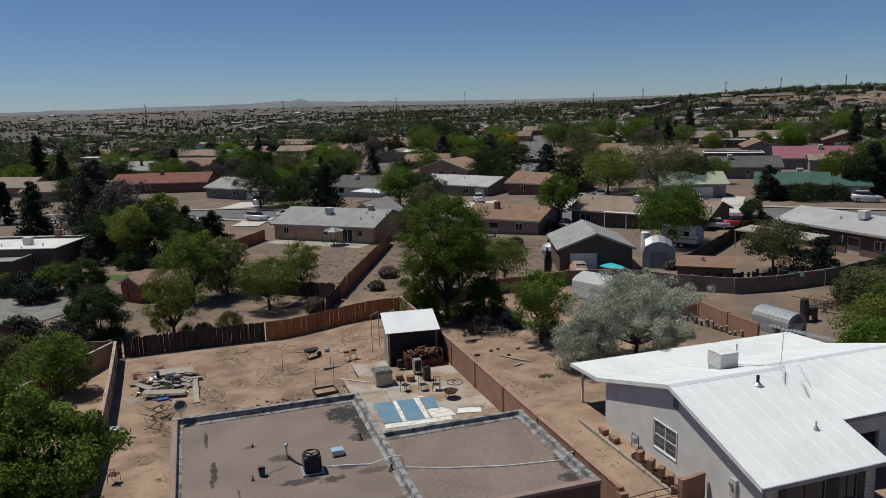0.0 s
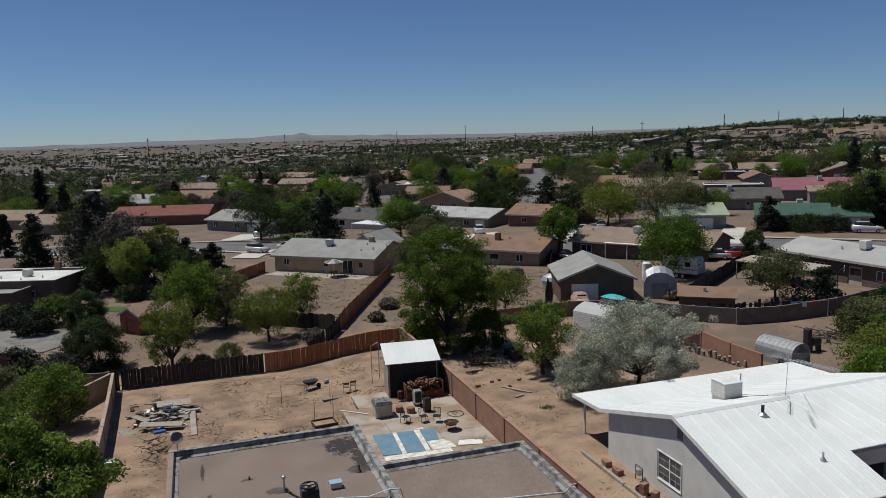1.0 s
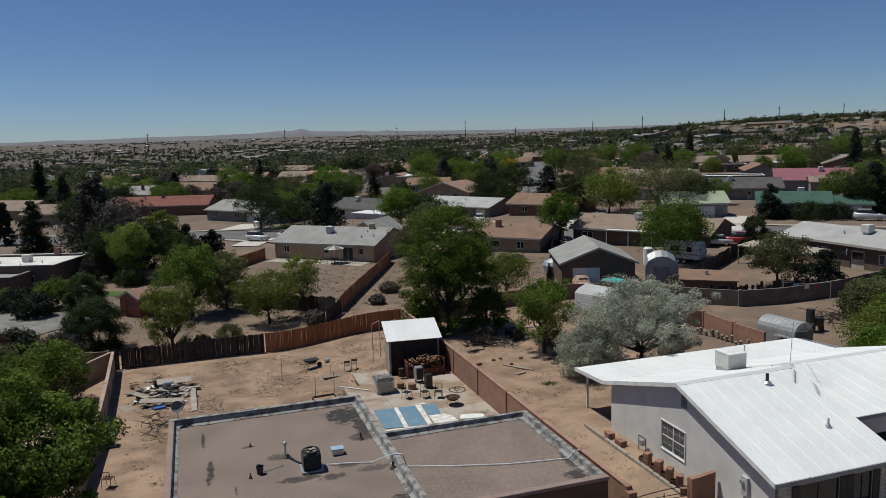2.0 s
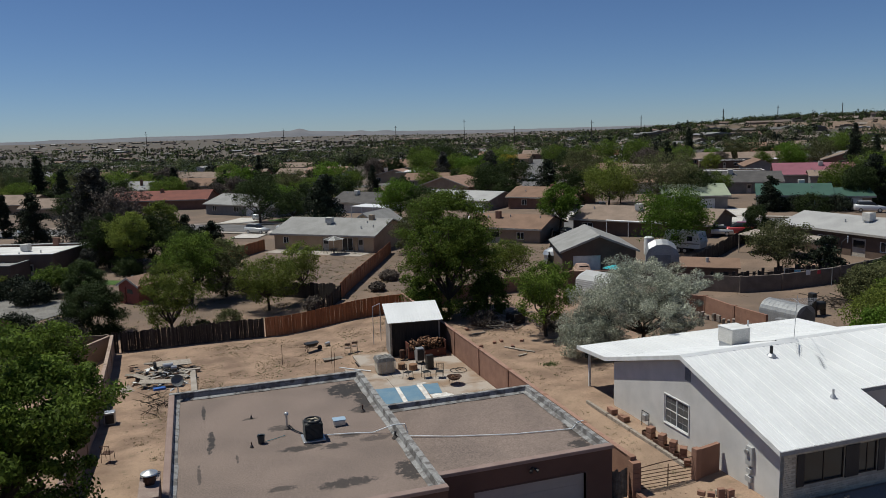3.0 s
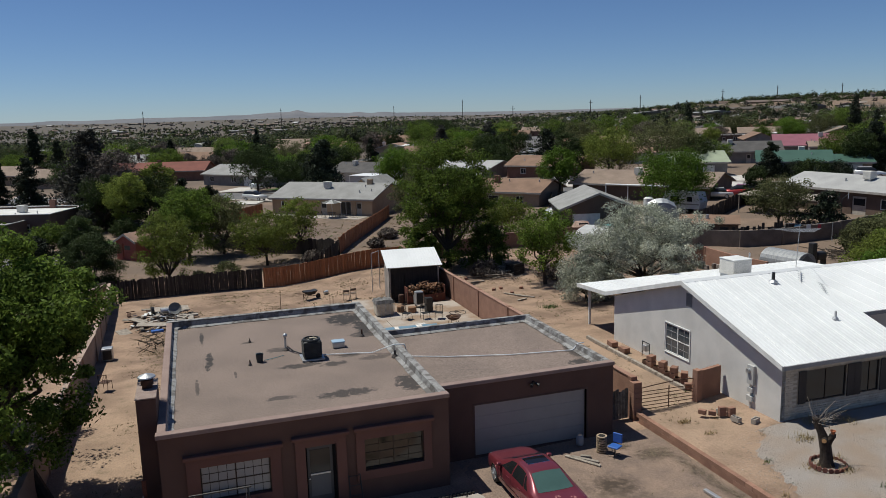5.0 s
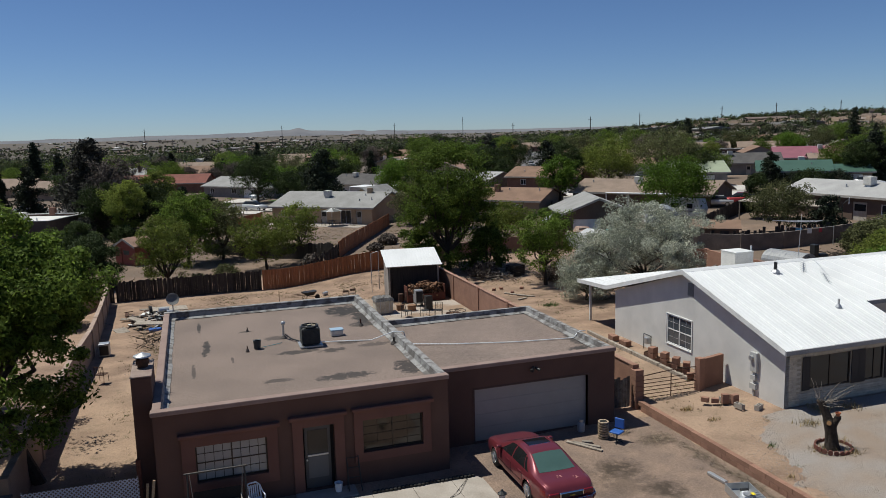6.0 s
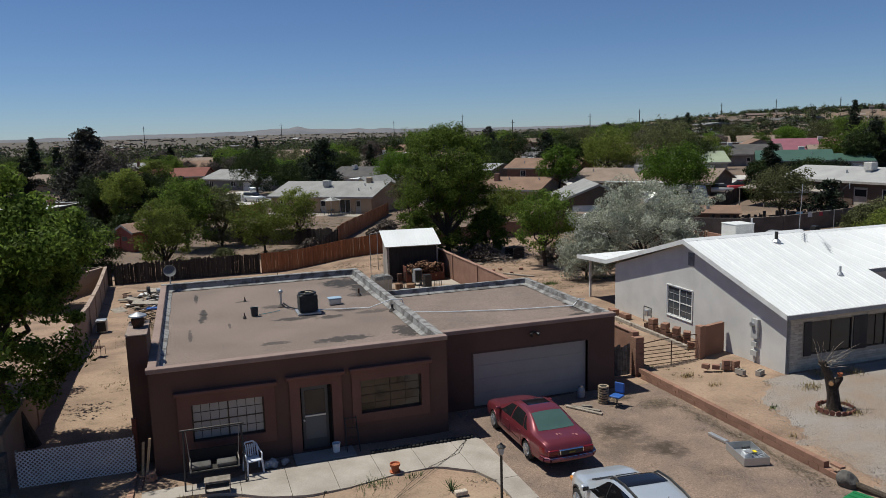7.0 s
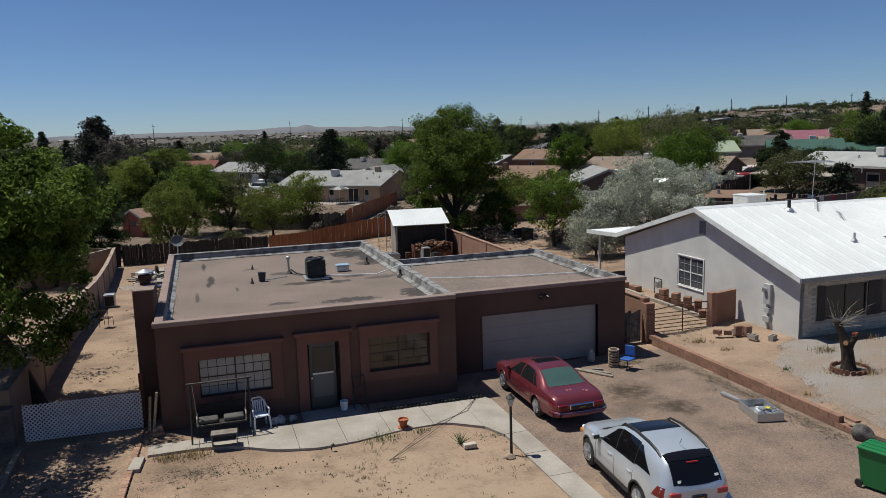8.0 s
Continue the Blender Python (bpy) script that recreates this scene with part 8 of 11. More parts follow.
def weed(x, y, n, s, kind, label):
    """A tuft of thin blades."""
    rnd = random.Random(int(x * 100) + int(y * 37))
    mat = surface("dry_grass", (0.34, 0.25, 0.12), (0.22, 0.17, 0.08), 3, 20, 0.9, island=0.3) if kind == "dry" else surface("green_weed", (0.09, 0.13, 0.035), (0.06, 0.09, 0.03), 3, 20, 0.8, island=0.35)
    bm = bmesh.new()
    for _ in range(n):
        px, py = rnd.gauss(0, s * 0.42), rnd.gauss(0, s * 0.3)
        z = terrain(x + px, y + py) - 0.03
        h = rnd.uniform(0.06, 0.26) * (0.6 + s * 0.7)
        a = rnd.uniform(0, 6.28)
        d = Vector((math.cos(a), math.sin(a), 0))
        tip = Vector((px, py, z)) + d * h * rnd.uniform(0.2, 0.9) + Vector((0, 0, h))
        w = Vector((-d.y, d.x, 0)) * 0.012
        bm.faces.new([bm.verts.new(v) for v in (Vector((px, py, z)) - w, Vector((px, py, z)) + w, tip)])
    t = thing("weed_tuft", x, y, 0, label, "weeds", group="weeds", kind="stuff")
    part("blades", bm, mat, t)


front_yard()

# ---- the houses behind, the streets and what stands there ----
ROOFS = {
    "grey": surface("grey_shingles", (0.27, 0.265, 0.255), (0.22, 0.215, 0.205), 0.6, 8, 0.9, bump=0.3, grain=0.12),
    "dark": surface("dark_shingles", (0.095, 0.088, 0.085), (0.07, 0.066, 0.064), 0.6, 8, 0.9, bump=0.3, grain=0.15),
    "brown": surface("brown_shingles", (0.215, 0.135, 0.093), (0.17, 0.107, 0.074), 0.6, 8, 0.9, bump=0.3, grain=0.12),
    "tan": surface("tan_shingles", (0.24, 0.18, 0.14), (0.19, 0.143, 0.11), 0.6, 8, 0.9, bump=0.3, grain=0.12),
    "red": surface("red_shingles", (0.19, 0.07, 0.052), (0.15, 0.058, 0.044), 0.6, 8, 0.9, bump=0.3, grain=0.12),
    "white": surface("white_roofing", (0.62, 0.61, 0.59), (0.5, 0.49, 0.47), 0.4, 8, 0.8, bump=0.1, grain=0.06),
    "pale_grey": surface("pale_grey_roofing", (0.36, 0.355, 0.345), (0.29, 0.285, 0.28), 0.4, 8, 0.85, bump=0.1, grain=0.08),
    "green": surface("green_metal_roof", (0.052, 0.105, 0.078), (0.042, 0.088, 0.065), 0.5, 8, 0.5, bump=0.05, grain=0.05),
    "pale_green": surface("pale_green_roof", (0.30, 0.34, 0.24), (0.25, 0.28, 0.2), 0.5, 8, 0.8, bump=0.1, grain=0.06),
    "purple": surface("plum_metal_roof", (0.26, 0.10, 0.125), (0.22, 0.085, 0.105), 0.5, 8, 0.5, bump=0.05, grain=0.05),
    "clay": surface("clay_shingles", (0.28, 0.175, 0.13), (0.22, 0.14, 0.105), 0.6, 8, 0.9, bump=0.3, grain=0.12),
}
WALLS = {
    "beige": surface("beige_stucco", (0.42, 0.31, 0.21), (0.36, 0.26, 0.17), 0.8, 30, 0.92, grain=0.08),
    "brown": surface("dark_brown_stucco", (0.13, 0.09, 0.07), (0.1, 0.07, 0.055), 0.8, 30, 0.92, grain=0.1),
    "grey": surface("grey_stucco", (0.22, 0.21, 0.2), (0.17, 0.165, 0.16), 0.8, 30, 0.92, grain=0.1),
    "tan": surface("tan_stucco", (0.33, 0.25, 0.18), (0.27, 0.2, 0.145), 0.8, 30, 0.92, grain=0.1),
    "white": surface("white_stucco", (0.6, 0.58, 0.54), (0.5, 0.48, 0.45), 0.8, 30, 0.92, grain=0.06),
    "brick": surface("brown_brickwork", (0.21, 0.115, 0.085), (0.16, 0.09, 0.065), 0.8, 30, 0.92, grain=0.2),
}
TRIM = surface("eave_trim", (0.4, 0.37, 0.33), (0.33, 0.3, 0.27), 2, 30, 0.8)


def plain_house(name, label, L, D, eave, ridge, roof, wall, front_ridge=False, windows=(), doors=(), over=0.5, chimney=None, cooler=None, vents=2, flat=False, base=-1.2, category="house"):
    """A house with its front wall on y = 0 from x = 0 to L. Windows and doors are (x, width, z0, z1) on the front."""
    h = thing(name, 0, 0, 0, label, category)
    t = 0.2
    holes = [(x, x + w, z0, z1) for x, w, z0, z1 in (*windows, *doors)]
    part("front_wall", wall_mesh(0, L, base, eave, t, holes), WALLS[wall], h)
    for x in (0, L - t):
        bm = bmesh.new()
        box(bm, x, x + t, t, D, base, eave)
        part("side_wall", bm, WALLS[wall], h)
    bm = bmesh.new()
    box(bm, t, L - t, D - t, D, base, eave)
    part("back_wall", bm, WALLS[wall], h)
    swap = Matrix(((0, 1, 0, 0), (1, 0, 0, 0), (0, 0, 1, 0), (0, 0, 0, 1)))
    if flat:
        bm = bmesh.new()
        box(bm, t, L - t, t, D - t, eave - 0.35, eave - 0.25)
        part("roof", bm, ROOFS[roof], h)
        for x0, x1, y0, y1 in ((-0.05, L + 0.05, -0.05, t + 0.03), (-0.05, L + 0.05, D - t - 0.03, D + 0.05), (-0.05, t + 0.03, t + 0.03, D - t - 0.03), (L - t - 0.03, L + 0.05, t + 0.03, D - t - 0.03)):
            part("parapet", soft_box(x0, x1, y0, y1, eave + 0.003, eave + 0.1, 0.02), ROOFS[roof], h)
    elif front_ridge:
        s = (ridge - eave) / (L / 2)
        for a, b in (((-over, eave - s * over), (L / 2, ridge)), ((L / 2, ridge), (L + over, eave - s * over))):
            part("roof", prism([a, b, (b[0], b[1] + 0.14), (a[0], a[1] + 0.14)], -over, D + over), ROOFS[roof], h)
        part("gable", prism([(0, eave + 0.002), (L, eave + 0.002), (L / 2, ridge - 0.01)], 0.0, t), WALLS[wall], h)
        part("gable", prism([(0, eave + 0.002), (L, eave + 0.002), (L / 2, ridge - 0.01)], D - t, D), WALLS[wall], h)
        for a, b in (((-over, eave - s * over), (L / 2, ridge)), ((L / 2, ridge), (L + over, eave - s * over))):
            part("fascia", prism([(a[0], a[1] - 0.1), (b[0], b[1] - 0.1), (b[0], b[1] + 0.13), (a[0], a[1] + 0.13)], -over - 0.04, -over - 0.003), TRIM, h)
    else:
        s = (ridge - eave) / (D / 2)
        for a, b in (((-over, eave - s * over), (D / 2, ridge)), ((D / 2, ridge), (D + over, eave - s * over))):
            part("roof", moved(prism([a, b, (b[0], b[1] + 0.14), (a[0], a[1] + 0.14)], -over, L + over), swap), ROOFS[roof], h)
        for x in (0.0, L - t):
            part("gable", moved(prism([(0, eave + 0.002), (D, eave + 0.002), (D / 2, ridge - 0.01)], x, x + t), swap), WALLS[wall], h)
        bm = bmesh.new()
        box(bm, -over, L + over, -over - 0.05, -over - 0.003, eave - s * over - 0.12, eave - s * over + 0.12)
        part("fascia", bm, TRIM, h)
    for x, w, z0, z1 in windows:
        window(h, x, x + w, z0, z1, 0.12, WHITE_PAINT if wall != "white" else BLACK_METAL, GLASS, 2, 1, depth=0.1, bar=0.06)
    for x, w, z0, z1 in doors:
        d = part("door", soft_box(x + 0.02, x + w - 0.02, 0.1, 0.15, z0, z1 - 0.02, 0.01), surface("door_paint", (0.42, 0.38, 0.33)) if w < 2.2 else WHITE_PAINT, h)
        if w < 2.2:
            part("pane", soft_box(x + 0.2, x + w - 0.2, 0.085, 0.098, z0 + 1.1, z1 - 0.25, 0.004), GLASS, d)
        else:
            for k in range(1, 4):
                part("panel", soft_box(x + 0.05, x + w - 0.05, 0.08, 0.098, z0 + (z1 - z0) * (k - 1) / 3 + 0.03, z0 + (z1 - z0) * k / 3 - 0.03, 0.006), WHITE_PAINT, d)

    def roof_z(y):
        return eave - 0.25 if flat else ridge - abs(y - D / 2) * (ridge - eave) / (D / 2) + 0.14

    rnd = random.Random(int(L * 10) + int(D * 7))
    for _ in range(vents):
        x, y = rnd.uniform(1, L - 1), rnd.uniform(D * 0.15, D * 0.45)
        bm = bmesh.new()
        rod(bm, (x, y, roof_z(y) - 0.1), (x, y, roof_z(y) + 0.35), 0.09, n=8)
        part("vent", bm, GREY_METAL, h)
    if chimney:
        x, y = chimney
        c = part("chimney", soft_box(x - 0.4, x + 0.4, y - 0.3, y + 0.3, eave - 0.5, ridge + 0.7 if not flat else eave + 0.9, 0.03), WALLS["brick"] if wall != "beige" else WALLS["beige"], h)
    if cooler:
        x, y = cooler
        z = roof_z(y)
        c = part("roof_cooler", soft_box(x - 0.5, x + 0.5, y - 0.5, y + 0.5, z + 0.1, z + 1.0, 0.04), surface("cooler_beige", (0.58, 0.56, 0.52)), h, "beige roof cooler")
        part("cooler_base", soft_box(x - 0.35, x + 0.35, y - 0.35, y + 0.35, z - 0.3, z + 0.1, 0.02), GREY_METAL, c)
    return h


def between(h, a, b, z=None):
    """Stands a house with its front wall's foot from a to b."""
    ang = math.degrees(math.atan2(b[1] - a[1], b[0] - a[0]))
    zz = min(terrain(*a), terrain(*b)) if z is None else z
    h.matrix_basis = pose(a[0], a[1], zz, 0, 0, ang)
    return h


W3 = ((2.2, 1.4, 0.9, 2.1), (9.5, 1.6, 0.9, 2.1))
between(plain_house("beige_house", "beige stucco house with grey shingle gable roof", 17.3, 11.5, 2.55, 4.3, "grey", "beige", windows=((1.6, 1.0, 1.0, 2.0), (12.0, 1.8, 0.1, 2.1)), doors=((8.6, 1.1, 0.0, 2.1), (14.6, 1.0, 0.0, 2.1)), chimney=(14.4, 5.2), cooler=(8.0, 3.4), vents=4), (3.7, 94.5), (16.8, 83.2))
between(plain_house("beige_house_wing", "small grey gable wing on the beige house", 6, 8, 2.6, 4.6, "grey", "beige", True, vents=0), (16.0, 97.5), (20.4, 93.6))
between(plain_house("tan_house", "low tan house with brown shingle roof and glass door", 12.3, 9.5, 2.6, 4.0, "brown", "tan", windows=((8.6, 1.2, 0.9, 2.0),), doors=((4.0, 1.9, 0.0, 2.1),), vents=3, chimney=(4.2, 3.0)), (31.5, 84.2), (39.6, 74.9))
between(plain_house("garage_building", "grey shingled garage with white door", 8.2, 9.6, 2.7, 4.35, "grey", "brown", True, doors=((1.2, 3.1, 0.0, 2.15),), vents=0, over=0.35, category="garage"), (30.9, 51.0), (38.8, 48.2))
between(plain_house("tan_roof_house", "brown house with low tan shingle roof", 20.5, 10.5, 2.6, 4.1, "tan", "brown", windows=((1.4, 1.8, 0.9, 2.0),), vents=2, cooler=(9.0, 3.5)), (46.8, 78.2), (58.1, 62.3))
between(plain_house("long_grey_house", "long dark house with pale grey low roof", 25.6, 7.8, 2.8, 4.0, "pale_grey", "brown", windows=((5.0, 1.4, 0.9, 2.0), (13.0, 1.4, 0.9, 2.0)), doors=((9.5, 1.8, 0.0, 2.1),), vents=3, cooler=(9.5, 2.6)), (61.1, 50.6), (63.2, 25.1))
between(plain_house("flat_roof_house", "dark brown flat-roofed stucco house with white roof", 15.7, 10.0, 3.3, 3.3, "white", "brown", windows=((8.6, 0.9, 1.3, 2.4),), doors=((11.2, 1.9, 0.1, 2.1),), flat=True, cooler=(9.5, 5.0), vents=3, chimney=(11.0, 10.0)), (-40.0, 86.2), (-25.2, 81.0))
between(plain_house("flat_roof_wing", "low flat-roofed stucco wing with white roof", 9.0, 6.0, 2.6, 2.6, "grey", "brown", flat=True, vents=0), (-38.0, 80.6), (-29.6, 77.8))
between(plain_house("grey_roof_house", "long low house with grey shingle roof", 23.0, 11.5, 2.6, 4.4, "grey", "grey", windows=W3, doors=((13.5, 4.5, 0.0, 2.1),), vents=3), (-5.0, 163.0), (9.5, 144.6))
between(plain_house("dark_roof_house", "low house with dark shingle roof", 14.5, 9.0, 2.6, 4.4, "dark", "white", windows=((2.0, 1.5, 0.9, 2.0),), vents=2, cooler=(5.0, 3.0)), (22.6, 148.8), (31.2, 137.2))
between(plain_house("white_roof_house", "long low house with pale grey roofing", 18.3, 11.0, 2.6, 4.0, "pale_grey", "grey", windows=((12.0, 1.5, 0.9, 2.0),), doors=((15.0, 2.4, 0.0, 2.1),), vents=2), (38.8, 133.7), (49.0, 118.5))
between(plain_house("red_roof_house", "long house with faded red shingle roof and chimney", 24.0, 11.0, 2.7, 4.6, "red", "brick", windows=W3, chimney=(11.5, 4.5), vents=1), (-27.5, 186.0), (-5.4, 179.3))
between(plain_house("brown_roof_house", "small house with brown shingle roof", 15.0, 9.0, 2.6, 4.2, "brown", "brick", windows=((3.0, 1.2, 0.9, 2.0),), vents=1, chimney=(8, 4)), (52.8, 117.0), (61.8, 105.2))
between(plain_house("green_roof_house", "long house with green metal roof", 11.1, 9.0, 2.6, 4.1, "green", "grey", windows=((3.0, 1.8, 0.6, 2.0), (7.0, 1.6, 0.9, 2.0)), vents=2, cooler=(7.0, 6.0)), (83.5, 80.9), (92.2, 74.0))
between(plain_house("green_roof_garage", "garage wing with green metal roof", 5.6, 7.0, 2.4, 3.4, "green", "tan", False, vents=0, doors=((1.2, 3.0, 0, 2.0),), category="garage"), (92.8, 73.9), (97.5, 71.0))
between(plain_house("pale_green_house", "house with pale green roof", 10.6, 9.0, 2.6, 4.2, "pale_green", "grey", vents=1, doors=((5.0, 3.5, 0, 2.0),)), (70.5, 89.0), (80.5, 84.5))
between(plain_house("plum_roof_house", "house with plum red metal roof", 17.0, 11.0, 2.7, 5.0, "purple", "grey", vents=1, cooler=(10.0, 4.0)), (123.5, 121.6), (137.0, 111.4))
between(plain_house("tan_annex", "brown-roofed annex before the plum roof", 9.0, 7.0, 2.6, 3.6, "tan", "grey", vents=1), (126.0, 113.4), (133.0, 108.0))
between(plain_house("solar_roof_house", "red brick garage house with solar panels", 13.5, 12.0, 3.0, 5.2, "tan", "brick", True, doors=((3.2, 3.6, 0, 2.3), (8.2, 3.0, 0, 2.3)), vents=0), (181.0, 165.5), (191.6, 155.7))
between(plain_house("tan_roof_bungalow", "bungalow with tan shingle roof", 13.0, 10.0, 2.6, 4.6, "tan", "tan", vents=1), (-59.0, 199.0), (-46.7, 191.2))

between(plain_house("white_flat_house", "low tan house with bright white flat roof", 24.0, 12.0, 3.0, 3.0, "white", "tan", windows=((14, 2, 0.9, 2.0),), flat=True, vents=2), (-66.0, 322.0), (-43.4, 314.0))
between(plain_house("clay_roof_house", "house with clay brown shingle roof", 18.0, 10.0, 2.7, 4.8, "brown", "tan", windows=W3, vents=1), (-17.0, 250.0), (-2.0, 238.5))
between(plain_house("grey_hip_house", "wide house with grey-tan shingle roof", 19.0, 12.0, 2.7, 5.0, "grey", "tan", windows=W3, chimney=(11, 3), vents=1), (-34.0, 236.0), (-16.5, 228.0))
between(plain_house("blue_grey_roof_house", "low house with blue-grey shingle roof", 15.0, 10.0, 2.7, 4.6, "dark", "grey", windows=((3.0, 1.5, 0.9, 2.0),), vents=1), (-51.0, 246.0), (-37.5, 239.0))
between(plain_house("tan_gable_house", "tan house with wide gable end and two windows", 15.0, 10.0, 2.7, 5.0, "clay", "tan", True, windows=((6.0, 1.4, 0.9, 2.2), (10.0, 1.4, 0.9, 2.2)), vents=1), (48.5, 165.0), (57.0, 153.6))
between(plain_house("tan_roof_bungalow", "long bungalow with tan shingle roof", 20.0, 10.0, 2.6, 4.4, "tan", "tan", windows=W3, vents=1), (-47.0, 178.0), (-28.0, 171.0))


def small_buildings():
    sh = plain_house("red_shed", "small red-brown wooden garden shed", 2.9, 2.6, 2.0, 2.75, "clay", "brick", True, doors=((0.9, 1.2, 0.0, 1.8),), vents=1, over=0.2, base=-0.4, category="shed")
    between(sh, (-16.1, 62.2), (-13.6, 59.7))
    red = surface("red_barn_paint", (0.30, 0.095, 0.070), (0.24, 0.075, 0.055), 1.5, 30, 0.85)
    for o in sh.children:
        if o.name.split(".")[0] in ("front_wall", "side_wall", "gable", "back_wall", "door"):
            o.data.materials[0] = red
    s2 = plain_house("small_shed", "small brown-roofed shed behind the wall", 3.6, 3.0, 1.9, 2.6, "clay", "brown", vents=1, over=0.2, base=-0.4, category="shed")
    between(s2, (-28.5, 46.6), (-25.0, 45.0))
    # gambrel metal shed, quonset shed, white carport
    g = thing("metal_shed", 40.3, 48.8, terrain(40.3, 48.8), "grey metal shed with a rounded gambrel roof", "shed", rz=-32)
    out = [(0, -0.2), (3.6, -0.2), (3.6, 1.8), (3.3, 2.5), (2.5, 2.95), (1.8, 3.05), (1.1, 2.95), (0.3, 2.5), (0, 1.8)]
    part("body", prism(out, 0, 4.6), surface("grey_sheet_metal", (0.36, 0.37, 0.38), (0.28, 0.29, 0.3), 0.8, 20, 0.5, 0.3), g)
    for k in range(9):
        bm = bmesh.new()
        chain(bm, [(x, 0.25 + k * 0.51, z) for x, z in out[2:]], 0.025, 4)
        part("rib", bm, GREY_METAL, g)
    part("door", soft_box(0.9, 2.7, -0.04, -0.003, 0, 1.85, 0.01), surface("grey_sheet_door", (0.22, 0.23, 0.24)), g)
    q = thing("quonset_shed", 36.1, 21.7, terrain(36.1, 21.7), "low arched galvanised shed in the next yard", "shed", rz=8)
    q.matrix_basis = q.matrix_basis @ Matrix.Diagonal((0.6, 0.78, 0.9, 1))
    arc = [(0, -0.2), (3.6, -0.2), (3.6, 1.0)] + [(1.8 + 1.8 * math.cos(a), 1.0 + 0.95 * math.sin(a)) for a in np.linspace(0.2, math.pi - 0.2, 9)] + [(0, 1.0)]
    part("body", prism(arc, 0, 4.6), surface("galvanised_sheet", (0.33, 0.335, 0.34), (0.26, 0.265, 0.27), 0.8, 20, 0.6, 0.2), q)
    for k in range(8):
        bm = bmesh.new()
        chain(bm, [(x, 0.3 + k * 0.57, z) for x, z in arc[2:]], 0.022, 4)
        part("rib", bm, GREY_METAL, q)
    part("end_panel", prism([(0.15, 0), (3.45, 0), (3.4, 1.0), (1.8, 1.8), (0.2, 1.0)], -0.03, -0.004), surface("dark_sheet", (0.2, 0.2, 0.2)), q)
    c = thing("carport", 28.4, 36.7, terrain(28.4, 36.7), "white metal carport with ribbed sides", "carport", rz=22)
    c.matrix_basis = c.matrix_basis @ Matrix.Diagonal((0.9, 0.75, 1.02, 1))
    arc = [(0.0, 1.0), (0, 1.7), (0.6, 2.05), (1.9, 2.35), (3.2, 2.05), (3.8, 1.7), (3.8, 1.0)]
    bm = bmesh.new()
    a = [bm.verts.new((x, 0, z)) for x, z in arc]
    b = [bm.verts.new((x, 5.4, z)) for x, z in arc]
    for i in range(len(arc) - 1):
        bm.faces.new((a[i], b[i], b[i + 1], a[i + 1]))
    bmesh.ops.solidify(bm, geom=bm.faces[:], thickness=0.03)
    part("canopy", bm, WHITE_METAL, c)
    for k in range(7):
        part("side_rib", soft_box(-0.04, -0.002, 0.02, 5.38, 0.3 + 0.2 * k, 0.39 + 0.2 * k, 0.01), WHITE_METAL, c)
    part("side_sheet", soft_box(0.0, 0.03, 0.02, 5.38, 0.1, 1.2, 0.005), WHITE_METAL, c)
    for x in (0.05, 3.75):
        for y in (0.1, 2.7, 5.3):
            part("post", soft_box(x - 0.04, x + 0.04, y - 0.04, y + 0.04, -0.2, 1.6, 0.006), WHITE_PAINT, c)
    b = thing("lean_to_shed", 40.6, 42.6, terrain(40.6, 42.6), "low shed with brown shingle roof", "shed", rz=-38)
    b.matrix_basis = b.matrix_basis @ Matrix.Diagonal((0.9, 1, 0.82, 1))
    bm = bmesh.new()
    box(bm, 0, 6.2, 0, 2.8, -0.3, 1.75)
    part("body", bm, WALLS["brown"], b)
    part("roof", moved(prism([(-0.3, 1.7), (3.1, 2.35), (3.1, 2.47), (-0.3, 1.82)], -0.25, 6.45), Matrix(((0, 1, 0, 0), (1, 0, 0, 0), (0, 0, 1, 0), (0, 0, 0, 1)))), ROOFS["brown"], b)
    bm = bmesh.new()
    rod(bm, (2.8, 1.5, 1.9), (2.8, 1.5, 2.7), 0.2, n=12)
    part("vent", bm, GREY_METAL, b)
    # patio covers, umbrella and tables
    for nm, lab, a, bb, D, z0, z1, mat in (("patio_cover", "white metal patio cover on posts", (49.4, 73.2), (55.4, 64.6), 3.4, 2.35, 2.7, WHITE_METAL), ("patio_cover", "grey weathered patio cover on posts", (54.6, 51.0), (57.0, 41.0), 3.2, 2.2, 2.5, WOOD_OLD), ("carport", "white flat carport roof on posts", (23.6, 133.3), (29.0, 126.0), 5.0, 2.4, 2.5, WHITE_METAL)):
        ang = math.degrees(math.atan2(bb[1] - a[1], bb[0] - a[0]))
        L = math.hypot(bb[0] - a[0], bb[1] - a[1])
        pc = thing(nm, a[0], a[1], terrain(*a), lab, "patio cover", rz=ang)
        part("roof", moved(prism([(0, z0), (D, z1), (D, z1 + 0.1), (0, z0 + 0.1)], 0, L), Matrix(((0, 1, 0, 0), (1, 0, 0, 0), (0, 0, 1, 0), (0, 0, 0, 1)))), mat, pc)
        for x in (0.1, L / 3, 2 * L / 3, L - 0.1):
            part("post", soft_box(x - 0.05, x + 0.05, 0.1, 0.2, -0.6, z0, 0.01), mat, pc)
    ang = math.degrees(math.atan2(83.2 - 94.5, 16.8 - 3.7))
    pt = thing("neighbour_patio", 3.75, 94.4, terrain(10, 87) - 0.1, "pale concrete patio along the beige house", "patio", rz=ang, kind="structure")
    part("slab", soft_box(0.5, 16.8, -3.6, -0.01, -0.6, 0.15, 0.02), CONCRETE, pt)
    um = thing("patio_umbrella", 11.2, 84.9, terrain(11.2, 84.9) + 0.05, "open striped white and grey patio umbrella", "umbrella")
